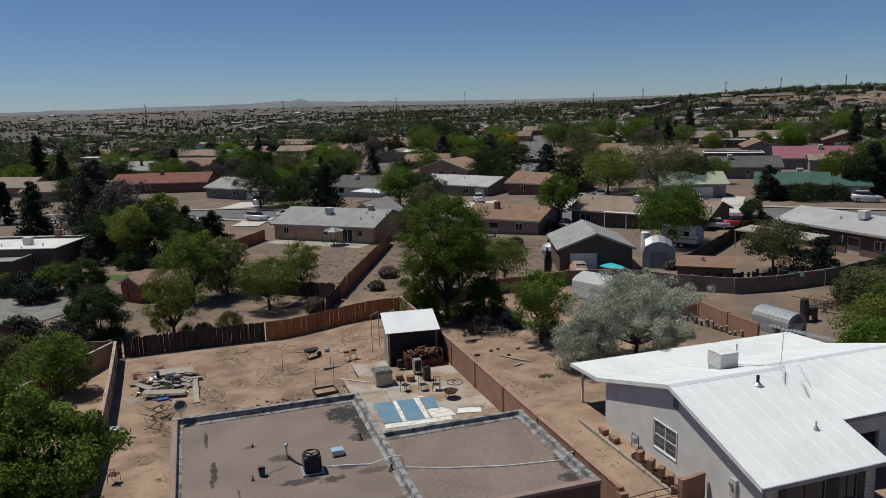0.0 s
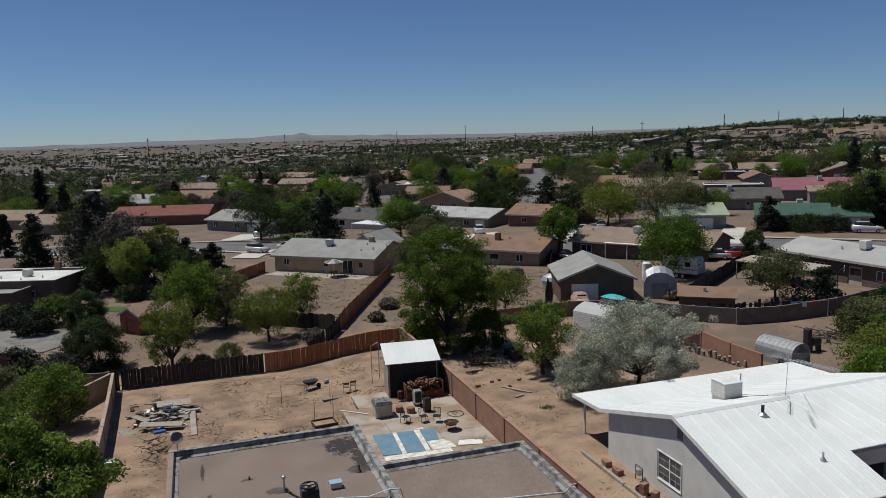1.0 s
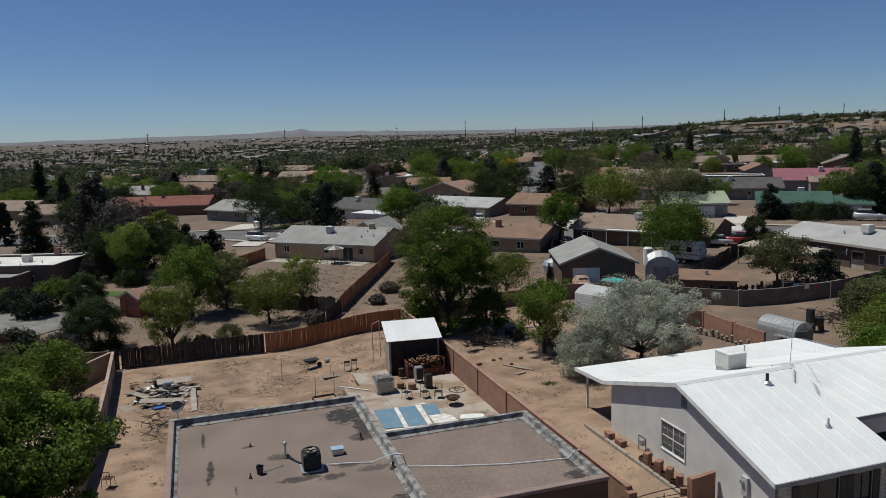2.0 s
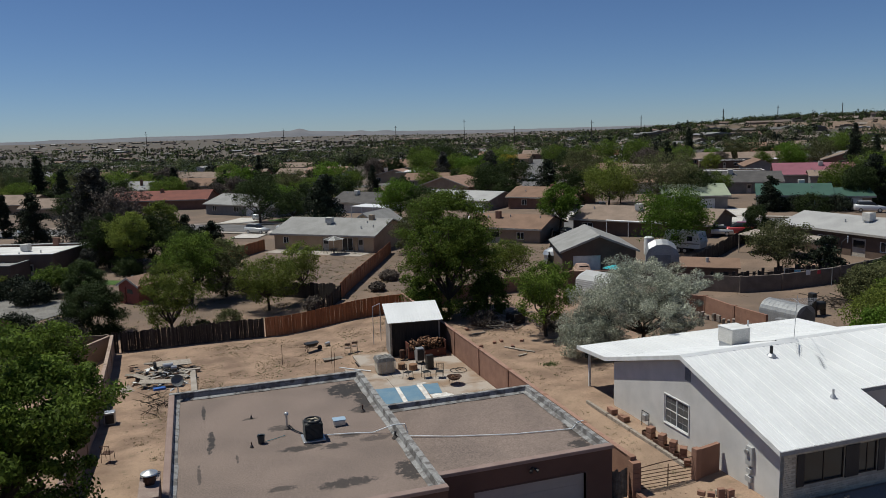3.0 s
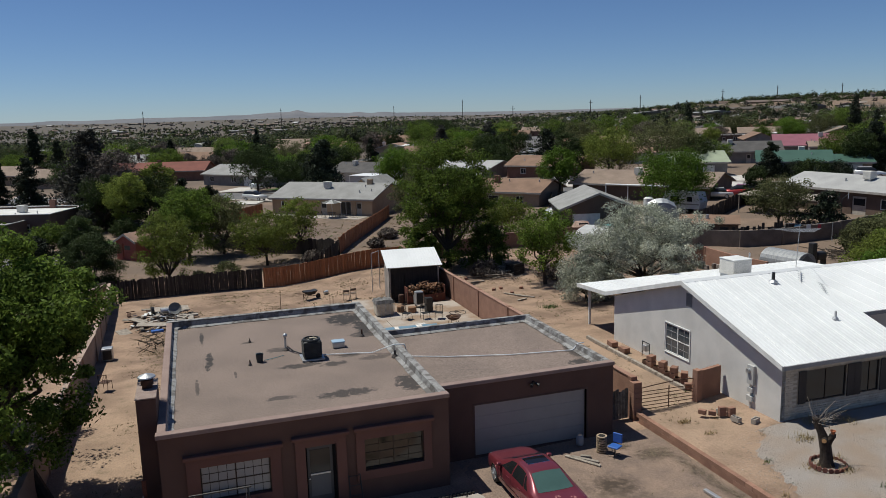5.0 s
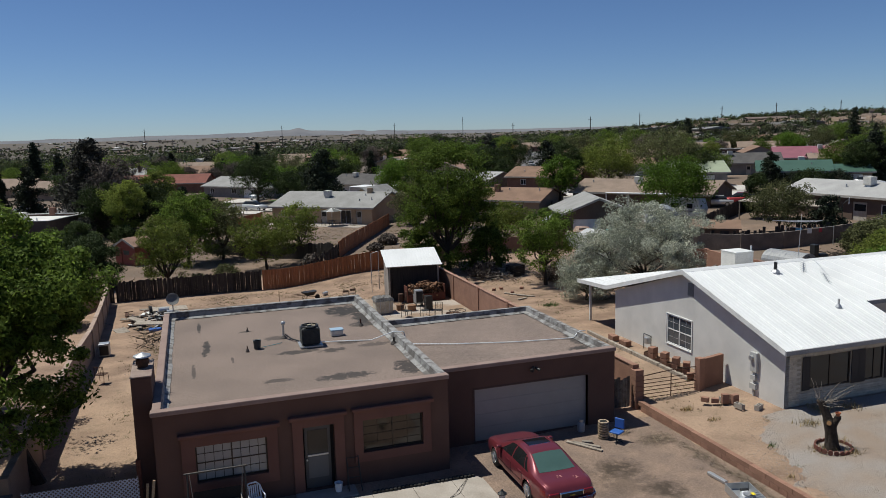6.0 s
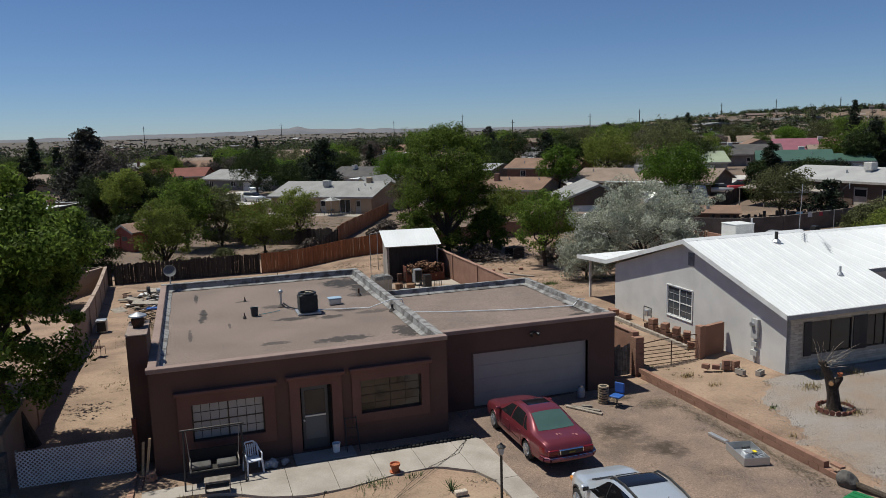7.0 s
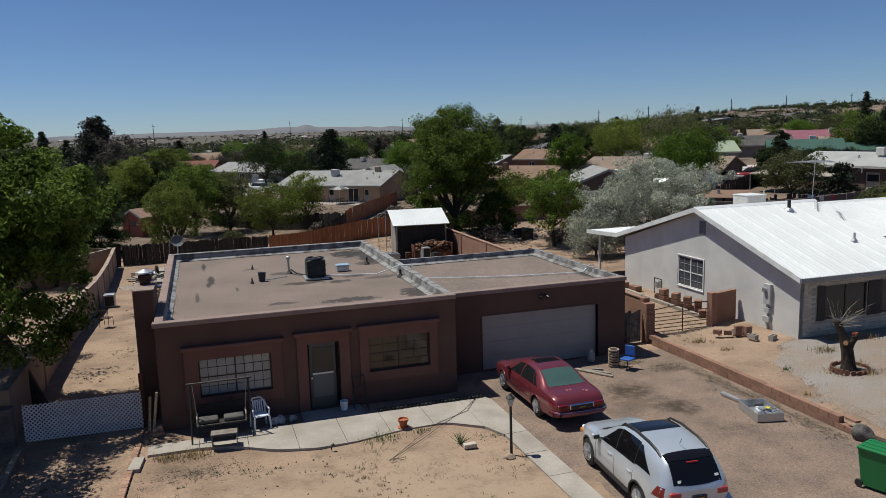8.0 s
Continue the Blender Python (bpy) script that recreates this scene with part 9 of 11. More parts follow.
    bm = bmesh.new()
    rod(bm, (0, 0, 0), (0, 0, 2.6), 0.04)
    part("pole", bm, WHITE_PAINT, um)
    for k in range(8):
        a0, a1 = 2 * math.pi * k / 8, 2 * math.pi * (k + 1) / 8
        bm = bmesh.new()
        vs = [bm.verts.new(p) for p in ((0, 0, 2.65), (1.55 * math.cos(a0), 1.55 * math.sin(a0), 2.15), (1.55 * math.cos(a1), 1.55 * math.sin(a1), 2.15))]
        bm.faces.new(vs)
        bmesh.ops.solidify(bm, geom=bm.faces[:], thickness=0.015)
        part("canopy_panel", bm, WHITE_PAINT if k % 2 else surface("umbrella_grey", (0.3, 0.3, 0.29)), um)
    tb = thing("patio_table", 11.2, 84.9, terrain(11.2, 84.9) + 0.05, "round dark garden table under the umbrella", "table")
    part("top", turned([(0.6, 0.7), (0.62, 0.72), (0.6, 0.74)], 18), BLACK_METAL, tb)
    for k in range(4):
        bm = bmesh.new()
        rod(bm, (0.5 * math.cos(k * 1.57), 0.5 * math.sin(k * 1.57), 0), (0.3 * math.cos(k * 1.57), 0.3 * math.sin(k * 1.57), 0.7), 0.03, n=6)
        part("leg", bm, BLACK_METAL, tb)
    for x, y, rz in ((10.0, 85.4, 90), (12.4, 84.2, -90), (13.8, 83.6, 0), (6.4, 89.6, 30)):
        metal_chair("patio_chair", x, y, terrain(x, y) + 0.1, rz, "dark metal chair on the neighbour's patio", BLACK_METAL, group="neighbour's chairs")
    # fences and block walls between the rear lots
    board_fence("cedar_fence", "orange cedar fence along the bare rear lot", (5.6, 49.9), (19.1, 82.2), 1.75, WOOD_ORANGE, 0.3, 0.02, 21)
    board_fence("cedar_fence", "orange cedar fence beside the beige house", (-3.8, 85.0), (2.3, 94.6), 1.75, WOOD_ORANGE, 0.3, 0.02, 22)
    board_fence("old_fence", "dark weathered board fence on the rear lot", (5.4, 49.6), (1.0, 42.0), 1.6, WOOD_DARK, 0.3, 0.1, 23, gaps=0.08)
    board_fence("old_fence", "dark weathered board fence on the rear lot", (-7.0, 67.0), (5.3, 50.4), 1.6, WOOD_DARK, 0.3, 0.06, 24)
    board_fence("old_fence", "dark board fence between the lots", (29.6, 52.0), (44.2, 79.8), 1.6, WOOD_DARK, 0.3, 0.05, 25)
    board_fence("old_fence", "dark board fence running up to the street", (42.2, 44.6), (61.8, 57.2), 1.75, WOOD_DARK, 0.3, 0.05, 26)
    board_fence("old_fence", "broken dark picket fence on the block wall", (40.2, 37.4), (52.0, 33.8), 1.7, WOOD_DARK, 0.3, 0.16, 27, gaps=0.3)
    gw = surface("dark_block", (0.17, 0.14, 0.12), (0.12, 0.1, 0.085), 1, 30, 0.93)
    masonry_wall("rear_block_wall", "dark brown block wall behind the lane", [(9.7, 41.6), (21.0, 44.9), (29.0, 45.3), (34.2, 43.6)], 1.5, surface("brown_block_far", (0.22, 0.13, 0.095), (0.16, 0.095, 0.07), 1, 30, 0.93), 0.2, 6)
    masonry_wall("rear_block_wall", "dark grey block wall with pilasters", [(34.4, 43.2), (38.9, 37.8), (41.8, 34.9), (45.6, 33.6), (51.9, 32.9), (59.0, 33.4)], 1.55, gw, 0.2, 4.5)
    masonry_wall("lot_wall", "reddish block wall along the next lot", [(30.6, 33.2), (33.8, 29.8), (33.2, 21.5)], 1.45, BLOCK, 0.2, 4.2)
    # pipes on a rack behind the white roof, and blocks along the lot wall
    pk = thing("pipe_rack", 36.6, 20.2, terrain(36.6, 20.2), "bundle of long silver pipes on a low rack", "pipes", rz=-75)
    for k in range(7):
        bm = bmesh.new()
        rod(bm, (-3.2, -0.4 + 0.13 * k, 0.5 + 0.03 * (k % 2)), (3.4, -0.4 + 0.13 * k, 0.5 + 0.03 * (k % 3)), 0.022, n=8)
        part("pipe", bm, GREY_METAL, pk)
    for x in (-2.4, 2.4):
        part("trestle", soft_box(x - 0.05, x + 0.05, -0.55, 0.55, -0.2, 0.46, 0.01), WOOD_DARK, pk)
    rnd = random.Random(51)
    bm = soft_box(-0.2, 0.2, -0.1, 0.1, 0.0, 0.19, 0.01)
    me = bpy.data.meshes.new("block")
    bm.to_mesh(me)
    bm.free()
    me.materials.append(surface("grey_block", (0.27, 0.235, 0.205), (0.19, 0.16, 0.14), 3, 30, 0.93, each=0.2))
    for k in range(13):
        st = thing("block_stack", 32.3 + 0.08 * k + rnd.uniform(-0.2, 0.2), 29.2 - 0.52 * k, terrain(32.5, 26) - 0.02, "small stack of grey concrete blocks by the wall", "blocks", rnd.uniform(0, 90), "block stacks")
        for j in range(rnd.choice((1, 2, 2, 3))):
            piece("block", me, st, pose(rnd.uniform(-0.03, 0.03), rnd.uniform(-0.03, 0.03), 0.195 * j, 0, 0, rnd.uniform(-8, 8)))
    # odds and ends on the rear lots
    rv = thing("travel_trailer", 49.6, 58.0, terrain(49.6, 58.0), "white travel trailer with dark windows", "trailer", rz=-60)
    prof = [(0, 0.7), (4.6, 0.7), (4.75, 1.5), (4.4, 2.7), (0.2, 2.8), (-0.15, 2.0)]
    part("body", prism(prof, -1.1, 1.1), surface("trailer_white", (0.68, 0.67, 0.64), (0.58, 0.57, 0.54), 1, 20, 0.5), rv)
    part("window", soft_box(0.9, 2.0, -1.13, -1.102, 1.6, 2.2, 0.02), GLASS, rv)
    part("window", soft_box(3.0, 3.7, -1.13, -1.102, 1.6, 2.2, 0.02), GLASS, rv)
    part("stripe", soft_box(0.1, 4.6, -1.115, -1.101, 1.2, 1.35, 0.004), surface("trailer_stripe", (0.3, 0.28, 0.26)), rv)
    for x in (1.9, 2.7):
        for s in (-1, 1):
            wheel(rv, x, s * 0.98, 0.34, 0.2, s)
    bt = thing("covered_boat", 34.9, 48.3, terrain(34.9, 48.3), "small boat on a trailer under a turquoise cover", "boat", rz=-72)
    bt.matrix_basis = bt.matrix_basis @ Matrix.Scale(0.86, 4)
    hull = loft([[(x, w, z), (x, w * 0.8, z - 0.4), (x, 0, z - 0.7 * f), (x, -w * 0.8, z - 0.4), (x, -w, z)] for x, w, z, f in ((0, 0.9, 1.1, 1), (2.0, 0.95, 1.12, 1), (3.4, 0.6, 1.2, 0.9), (4.2, 0.08, 1.32, 0.6))])
    part("hull", hull, surface("boat_hull", (0.08, 0.085, 0.09)), bt)
    cov = loft([[(x, w, z), (x, w * 0.5, z + h), (x, 0, z + h * 1.3), (x, -w * 0.5, z + h), (x, -w, z)] for x, w, z, h in ((0.1, 0.8, 1.13, 0.1), (1.2, 0.9, 1.14, 0.35), (2.4, 0.8, 1.16, 0.3), (3.6, 0.4, 1.25, 0.1))])
    part("cover", cov, surface("turquoise_tarp", (0.02, 0.42, 0.46), (0.02, 0.34, 0.38), 2, 20, 0.6), bt, "turquoise tarpaulin")
    for s in (-1, 1):
        wheel(bt, 1.4, s * 0.8, 0.3, 0.18, s)
    oc = thing("vintage_car", 32.0, 48.3, terrain(32.0, 48.3), "rusty pale pink vintage car facing the wall", "car", rz=-105)
    part("body", smooth_dummy(loft([body_section(x, w, 0.3, z) for x, w, z in ((-2.0, 0.6, 0.8), (-1.6, 0.8, 1.0), (0, 0.85, 1.05), (1.4, 0.65, 1.05), (2.0, 0.55, 0.95))])), surface("faded_pink_paint", (0.42, 0.3, 0.24), (0.3, 0.19, 0.14), 2, 20, 0.6), oc)
    part("cab", loft([glass_section(x, 0.75, 1.0, w, z) for x, w, z in ((-1.5, 0.6, 1.1), (-1.0, 0.6, 1.5), (0.2, 0.6, 1.6), (0.7, 0.62, 1.1))]), MATS["faded_pink_paint"], oc)
    part("windscreen", soft_box(0.42, 0.5, -0.5, 0.5, 1.15, 1.45, 0.02), GLASS, oc)
    for x in (-1.3, 1.3):
        for s in (-1, 1):
            wheel(oc, x, s * 0.72, 0.34, 0.18, s)
    dm = thing("steel_tank", 34.2, 59.6, terrain(34.2, 59.6), "round galvanised tank with domed lid", "tank")
    part("body", turned([(1.3, 0.0), (1.3, 1.0), (1.45, 1.05), (1.2, 1.5), (0.6, 1.8), (0.2, 1.9)], 22), GREY_METAL, dm)
    wt = thing("water_heater", 46.2, 57.2, terrain(46.2, 57.2), "tall white cylinder tank beside the shed", "tank")
    part("body", turned([(0.55, 0), (0.6, 0.1), (0.6, 2.2), (0.4, 2.35)], 18), WHITE_PAINT, wt)
    hp = thing("basketball_hoop", 57.0, 37.8, terrain(57.0, 37.8), "portable basketball hoop with pale backboard", "basketball hoop", rz=40)
    bm = bmesh.new()
    chain(bm, [(0, 0, 0), (0, 0, 2.6), (0, -0.5, 3.1)], 0.05)
    part("pole", bm, BLACK_METAL, hp)
    part("backboard", soft_box(-0.42, 0.42, -0.6, -0.56, 2.65, 3.3, 0.02), PLASTIC_WHITE, hp)
    sm = thing("black_smoker", 41.3, 24.8, terrain(41.3, 24.8), "black barrel smoker with upright chimney", "smoker")
    part("firebox", soft_box(-0.5, 0.6, -0.35, 0.35, 0.5, 1.2, 0.2), BLACK_METAL, sm)
    part("upright", soft_box(-0.9, -0.45, -0.3, 0.3, 0.3, 2.0, 0.08), BLACK_METAL, sm)
    for x in (-0.4, 0.5):
        part("leg", soft_box(x - 0.03, x + 0.03, -0.3, 0.3, 0, 0.55, 0.006), BLACK_METAL, sm)
    rnd = random.Random(31)
    for nm, lab, x, y, s in (("scrap_pile", "heap of pale pipes and scrap timber", 17.8, 35.4, 1.2), ("scrap_pile", "heap of pale pipes and scrap timber", 15.4, 32.9, 1.2), ("brush_pile", "heap of grey dead branches", 45.5, 27.0, 1.8), ("brush_pile", "heap of grey dead branches", 17.5, 62.0, 2.0)):
        sp = thing(nm, x, y, terrain(x, y), lab, "scrap")
        for k in range(46):
            bm = bmesh.new()
            a, l = rnd.uniform(0, 6.28), rnd.uniform(0.6, 1.8)
            p = Vector((rnd.gauss(0, s * 0.6), rnd.gauss(0, s * 0.5), rnd.uniform(0.03, 0.4)))
            rod(bm, p, p + Vector((l * math.cos(a), l * math.sin(a), rnd.uniform(-0.05, 0.35))), 0.05, 0.03, 5)
            part("pole", bm, WOOD_OLD if nm == "scrap_pile" else BARK, sp)
    pl = thing("pallet_stack", 17.3, 33.2, terrain(17.3, 33.2), "stack of dark wooden pallets", "pallets", rz=20)
    for k in range(6):
        for j in range(5):
            part("slat", soft_box(-0.6, 0.6, -0.55 + j * 0.24, -0.4 + j * 0.24, k * 0.15 + 0.1, k * 0.15 + 0.125, 0.004), WOOD_DARK, pl)
        for y in (-0.5, 0, 0.5):
            part("bearer", soft_box(-0.6, 0.6, y - 0.03, y + 0.03, k * 0.15, k * 0.15 + 0.098, 0.004), WOOD_DARK, pl)
    cl = thing("clothes_line", 48.0, 33.2, terrain(48, 33.2), "clothes line with blue, white and red washing", "clothes line", rz=-25)
    bm = bmesh.new()
    rod(bm, (-2, 0, 0), (-2, 0, 1.9), 0.04)
    rod(bm, (2.4, 0, 0), (2.4, 0, 1.9), 0.04)
    chain(bm, [(-2, 0, 1.85), (0, 0, 1.7), (2.4, 0, 1.85)], 0.012)
    part("line", bm, GREY_METAL, cl)
    for x, w, h, m in ((-0.8, 0.6, 0.8, surface("pale_blue_cloth", (0.2, 0.45, 0.6))), (0.2, 0.4, 0.5, WHITE_PAINT), (1.2, 0.3, 0.4, surface("red_cloth", (0.45, 0.06, 0.08)))):
        part("washing", soft_box(x - w / 2, x + w / 2, -0.012, 0.012, 1.7 - h, 1.7, 0.006), m, cl)
    tr = thing("flat_trailer", -19.0, 58.2, terrain(-19, 58.2), "black flat utility trailer with low sides", "trailer", rz=-12)
    part("deck", soft_box(-2.0, 2.0, -0.9, 0.9, 0.5, 0.62, 0.02), BLACK_METAL, tr)
    for s in (-0.9, 0.9):
        part("side_rail", soft_box(-2, 2, s - 0.03, s + 0.03, 0.85, 0.92, 0.01), BLACK_METAL, tr)
        wheel(tr, 0, s * 1.05, 0.32, 0.2, s)
    cp = thing("lumber_stack", -20.5, 55.6, terrain(-20.5, 55.6), "pale stacked boards on the gravel", "lumber", rz=-12)
    for k in range(5):
        part("board", soft_box(-1.6, 1.6, -0.6 + 0.25 * k, -0.4 + 0.25 * k, 0.0, 0.2 + 0.05 * (k % 2), 0.01), WOOD_OLD, cp)


def smooth_dummy(bm):
    for f in bm.faces:
        f.smooth = True
    return bm


small_buildings()


def streets():
    asphalt = surface("worn_asphalt", (0.135, 0.13, 0.128), (0.105, 0.10, 0.10), 0.3, 10, 0.9, bump=0.2, grain=0.12)

    def ribbon(name, label, pts, width, mat, lift, kind="structure"):
        fine = []
        for a, b in zip(pts, pts[1:]):
            n = max(2, int(math.hypot(b[0] - a[0], b[1] - a[1]) / 5))
            fine += [(a[0] + (b[0] - a[0]) * i / n, a[1] + (b[1] - a[1]) * i / n) for i in range(n)]
        fine.append(pts[-1])
        bm = bmesh.new()
        rows = []
        for i, p in enumerate(fine):
            q, r = fine[max(0, i - 1)], fine[min(len(fine) - 1, i + 1)]
            d = Vector((r[0] - q[0], r[1] - q[1], 0)).normalized()
            s = Vector((-d.y, d.x, 0)) * width / 2
            rows.append([bm.verts.new((p[0] + s.x * f, p[1] + s.y * f, terrain(p[0] + s.x * f, p[1] + s.y * f) + lift)) for f in (1, 0.5, 0, -0.5, -1)])
        for a, b in zip(rows, rows[1:]):
            for k in range(4):
                bm.faces.new((a[k], a[k + 1], b[k + 1], b[k]))
        return tagged(part(name, bm, mat, None), label, name.split("_")[0], kind=kind)

    main = [(-150, 165), (-90, 156), (-38, 141), (-4, 131), (14, 114), (27, 101), (47, 88.5), (70, 70), (95, 47), (150, 8)]
    ribbon("road_main", "worn grey asphalt street between the houses", main, 10, asphalt, 0.06)
    ribbon("pavement_far", "pale concrete pavement along the street", [(x + 4.4, y + 5.2) for x, y in main], 1.6, CONCRETE, 0.16)
    ribbon("pavement_near", "pale concrete pavement along the street", [(x - 4.4, y - 5.2) for x, y in main], 1.6, CONCRETE, 0.16)
    ribbon("road_side", "worn grey asphalt side street leading away", [(55, 88), (66, 122), (85.4, 172), (100.6, 203.3), (118, 240.5), (140, 286), (170, 350)], 10, asphalt, 0.07)
    ribbon("road_back", "worn grey asphalt street behind", [(-120, 262), (-40, 240), (20, 232), (64, 208), (94, 172), (128, 132), (170, 96)], 9, asphalt, 0.07)
    for a, b, w in (((68.8, 70.1), (82.0, 84.6), 3.6), ((0, 137), (5, 146), 7), ((43, 82), (46, 87), 4), ((4, 119), (0, 110), 5), ((42, 101), (45, 112), 6), ((56, 90), (63, 101), 8), ((64, 80), (70, 90), 7)):
        ribbon("driveway", "pale concrete driveway beside the street", [a, b], w, surface("pale_concrete", (0.5, 0.47, 0.43), (0.42, 0.39, 0.36), 0.8, 15, 0.9), 0.12)

    ribbon("gravel_lot", "pale grey gravel lot beside the junipers", [(-40, 72), (-32, 65.5), (-22, 58)], 13, surface("grey_gravel", (0.20, 0.19, 0.175), (0.145, 0.138, 0.128), 0.8, 7, 0.95, bump=0.8, grain=0.35), 0.05)
    ribbon("lawn", "narrow strip of mown green lawn", [(-22, 77.6), (-15.4, 73.9)], 2.6, surface("mown_grass", (0.06, 0.115, 0.02), (0.045, 0.085, 0.018), 0.9, 20, 0.95, bump=0.8, grain=0.3), 0.05)
    ribbon("lawn", "small green front lawn by the drive", [(9.5, 140), (14, 133)], 7, surface("mown_grass", (0.06, 0.115, 0.02)), 0.08)


streets()


def street_car(x, y, rz, col, label, suv=False, name="car", z=0.1):
    """A parked car seen from afar."""
    paint = gloss("car_paint_%d_%d_%d" % tuple(int(c * 100) for c in col), col, 0.3, 0.2, 0.5)
    dz = 0.3 if suv else 0.0
    st = [(-2.3, 0.72, 0.42, 0.75 + dz), (-2.1, 0.86, 0.3, 0.92 + dz), (0, 0.9, 0.25, 0.95 + dz * 0.6), (1.2, 0.88, 0.26, 0.9 + dz * 0.5), (2.2, 0.74, 0.35, 0.72 + dz * 0.4)]
    cab = [(-2.0 if suv else -1.5, 0.74, 0.92, 0.66, 0.97 + dz), (-1.7 if suv else -0.9, 0.8, 0.92, 0.6, 1.38 + dz), (0.2, 0.8, 0.92, 0.6, 1.4 + dz), (1.1, 0.74, 0.9, 0.66, 0.93 + dz * 0.6)]
    c = thing(name, x, y, terrain(x, y) + z, label, "car", rz, "parked cars")
    part("body", smooth_dummy(loft([body_section(*s) for s in st])), paint, c)
    part("glasshouse", smooth_dummy(loft([glass_section(*s) for s in cab])), GLASS, c)
    mids = cab[1:3]
    part("roof", loft([[(s[0], s[3] * f, s[4] + 0.05) for f in (1, 0.5, -0.5, -1)] + [(s[0], s[3] * f, s[4] - 0.02) for f in (-1, 1)] for s in mids]), paint, c)
    for wx in (-1.35, 1.35):
        for s in (-1, 1):
            wheel(c, wx, s * 0.8, 0.32, 0.2, s)
    return c


for args in ((5.6, 142.3, 60, (0.5, 0.52, 0.55), "silver minivan parked on a drive", True), (2.8, 115.8, -40, (0.6, 0.6, 0.58), "white pickup truck parked by the kerb", True, "pickup_truck"),
             (8.6, 117.4, -40, (0.6, 0.6, 0.6), "white car parked by the kerb"), (-38.1, 139.6, 20, (0.55, 0.57, 0.6), "silver car parked in the street"),
             (22.9, 104.6, 40, (0.05, 0.05, 0.05), "black pickup truck beside the house", True, "pickup_truck"), (44.6, 112.4, 75, (0.7, 0.7, 0.68), "white van parked on a drive", True, "van"),
             (59.1, 97.2, 60, (0.5, 0.52, 0.54), "silver hatchback parked on a drive"), (63.7, 98.8, 60, (0.25, 0.26, 0.28), "grey car parked on a drive"),
             (66.8, 86.8, 60, (0.04, 0.045, 0.05), "black sport utility car parked", True), (69.4, 79.2, 60, (0.5, 0.52, 0.55), "silver sport utility car parked", True), (71.8, 81.4, 60, (0.6, 0.6, 0.6), "white car parked on a drive"),
             (95.0, 69.0, -40, (0.65, 0.65, 0.66), "white sport utility car by the kerb", True), (62.4, 60.3, 140, (0.35, 0.03, 0.03), "red pickup truck parked by the kerb", True, "pickup_truck"), (60.2, 62.0, 140, (0.6, 0.6, 0.6), "white car parked by the kerb"),
             (44.6, 76.8, 100, (0.05, 0.05, 0.06), "dark car parked beside the fence"), (36.6, 99.0, -32, (0.5, 0.5, 0.48), "pale car parked in the street"), (88.5, 182.0, 70, (0.6, 0.6, 0.6), "white car parked in the side street")):
    street_car(*args)


# ---- the town beyond: rows of houses, copied from a few kinds ----
def town():
    rnd = random.Random(77)
    kinds = []
    for k, (roof, wall) in enumerate((("grey", "tan"), ("brown", "beige"), ("tan", "grey"), ("clay", "tan"), ("white", "brown"), ("dark", "grey"), ("red", "tan"), ("grey", "white"), ("brown", "grey"), ("clay", "white"), ("tan", "brick"), ("white", "tan"))):
        L, D = 13 + (k * 5) % 6, 8.5 + (k * 3) % 3
        kinds.append(plain_house("suburban_house", "far low suburban house with %s roof" % roof.replace("_", " "), L, D, 2.6, 2.9 if roof == "white" else 4.3 + 0.1 * (k % 4), roof, wall, front_ridge=(k % 4 == 3), windows=((1.6, 1.5, 0.9, 2.0), (L - 4, 1.5, 0.9, 2.0)), doors=((L / 2, 1.0, 0.0, 2.0),), vents=1, cooler=(4.0, 3.0) if k % 2 else None, flat=(roof == "white" and k < 6), base=-1.5))
        kinds[-1]["group"] = "far suburban houses"
    used = [False] * len(kinds)
    known = [(o.matrix_basis.translation.x + 6, o.matrix_basis.translation.y) for o in scene.objects if o.parent is None and o.get("category") in ("house", "garage") and "suburban" not in o.name]
    way = radians(-34)
    spots = []
    for i in range(-40, 60):
        for j in range(-2, 24):
            u, v = i * 21 + rnd.uniform(-3, 3), 150 + j * 31 + (9 if j % 2 else 0) + rnd.uniform(-3, 3)
            x, y = u * math.cos(way) - v * math.sin(way) * 0.98, u * math.sin(way) + v * math.cos(way)
            dx, dy = x + 8, y + 24
            dist, az = math.hypot(dx, dy), math.degrees(math.atan2(dx, dy))
            if not (-17 < az < 52 and 165 < dist < 640) or rnd.random() < 0.12:
                continue
            if any(math.hypot(x - a, y - b) < 24 for a, b in known):
                continue
            # keep the streets clear
            if min(abs((x - 55) * 0.93 - (y - 88) * 0.37) if 80 < y < 360 and x < 160 else 99, 99) < 13:
                continue
            spots.append((dist, x, y))
    spots.sort()
    for _, x, y in spots[:106]:
        k = rnd.randrange(len(kinds))
        m = pose(x, y, terrain(x, y), 0, 0, -34 + rnd.choice((0, 0, 180, 90)) + rnd.uniform(-3, 3))
        if not used[k]:
            kinds[k].matrix_basis = m
            used[k] = True
        else:
            copy_thing(kinds[k], m)
    for k, flag in enumerate(used):
        if not flag:
            for o in (*kinds[k].children_recursive, kinds[k]):
                bpy.data.objects.remove(o)
    return spots[:106], spots[106:]


TOWN, FAR_TOWN = town()

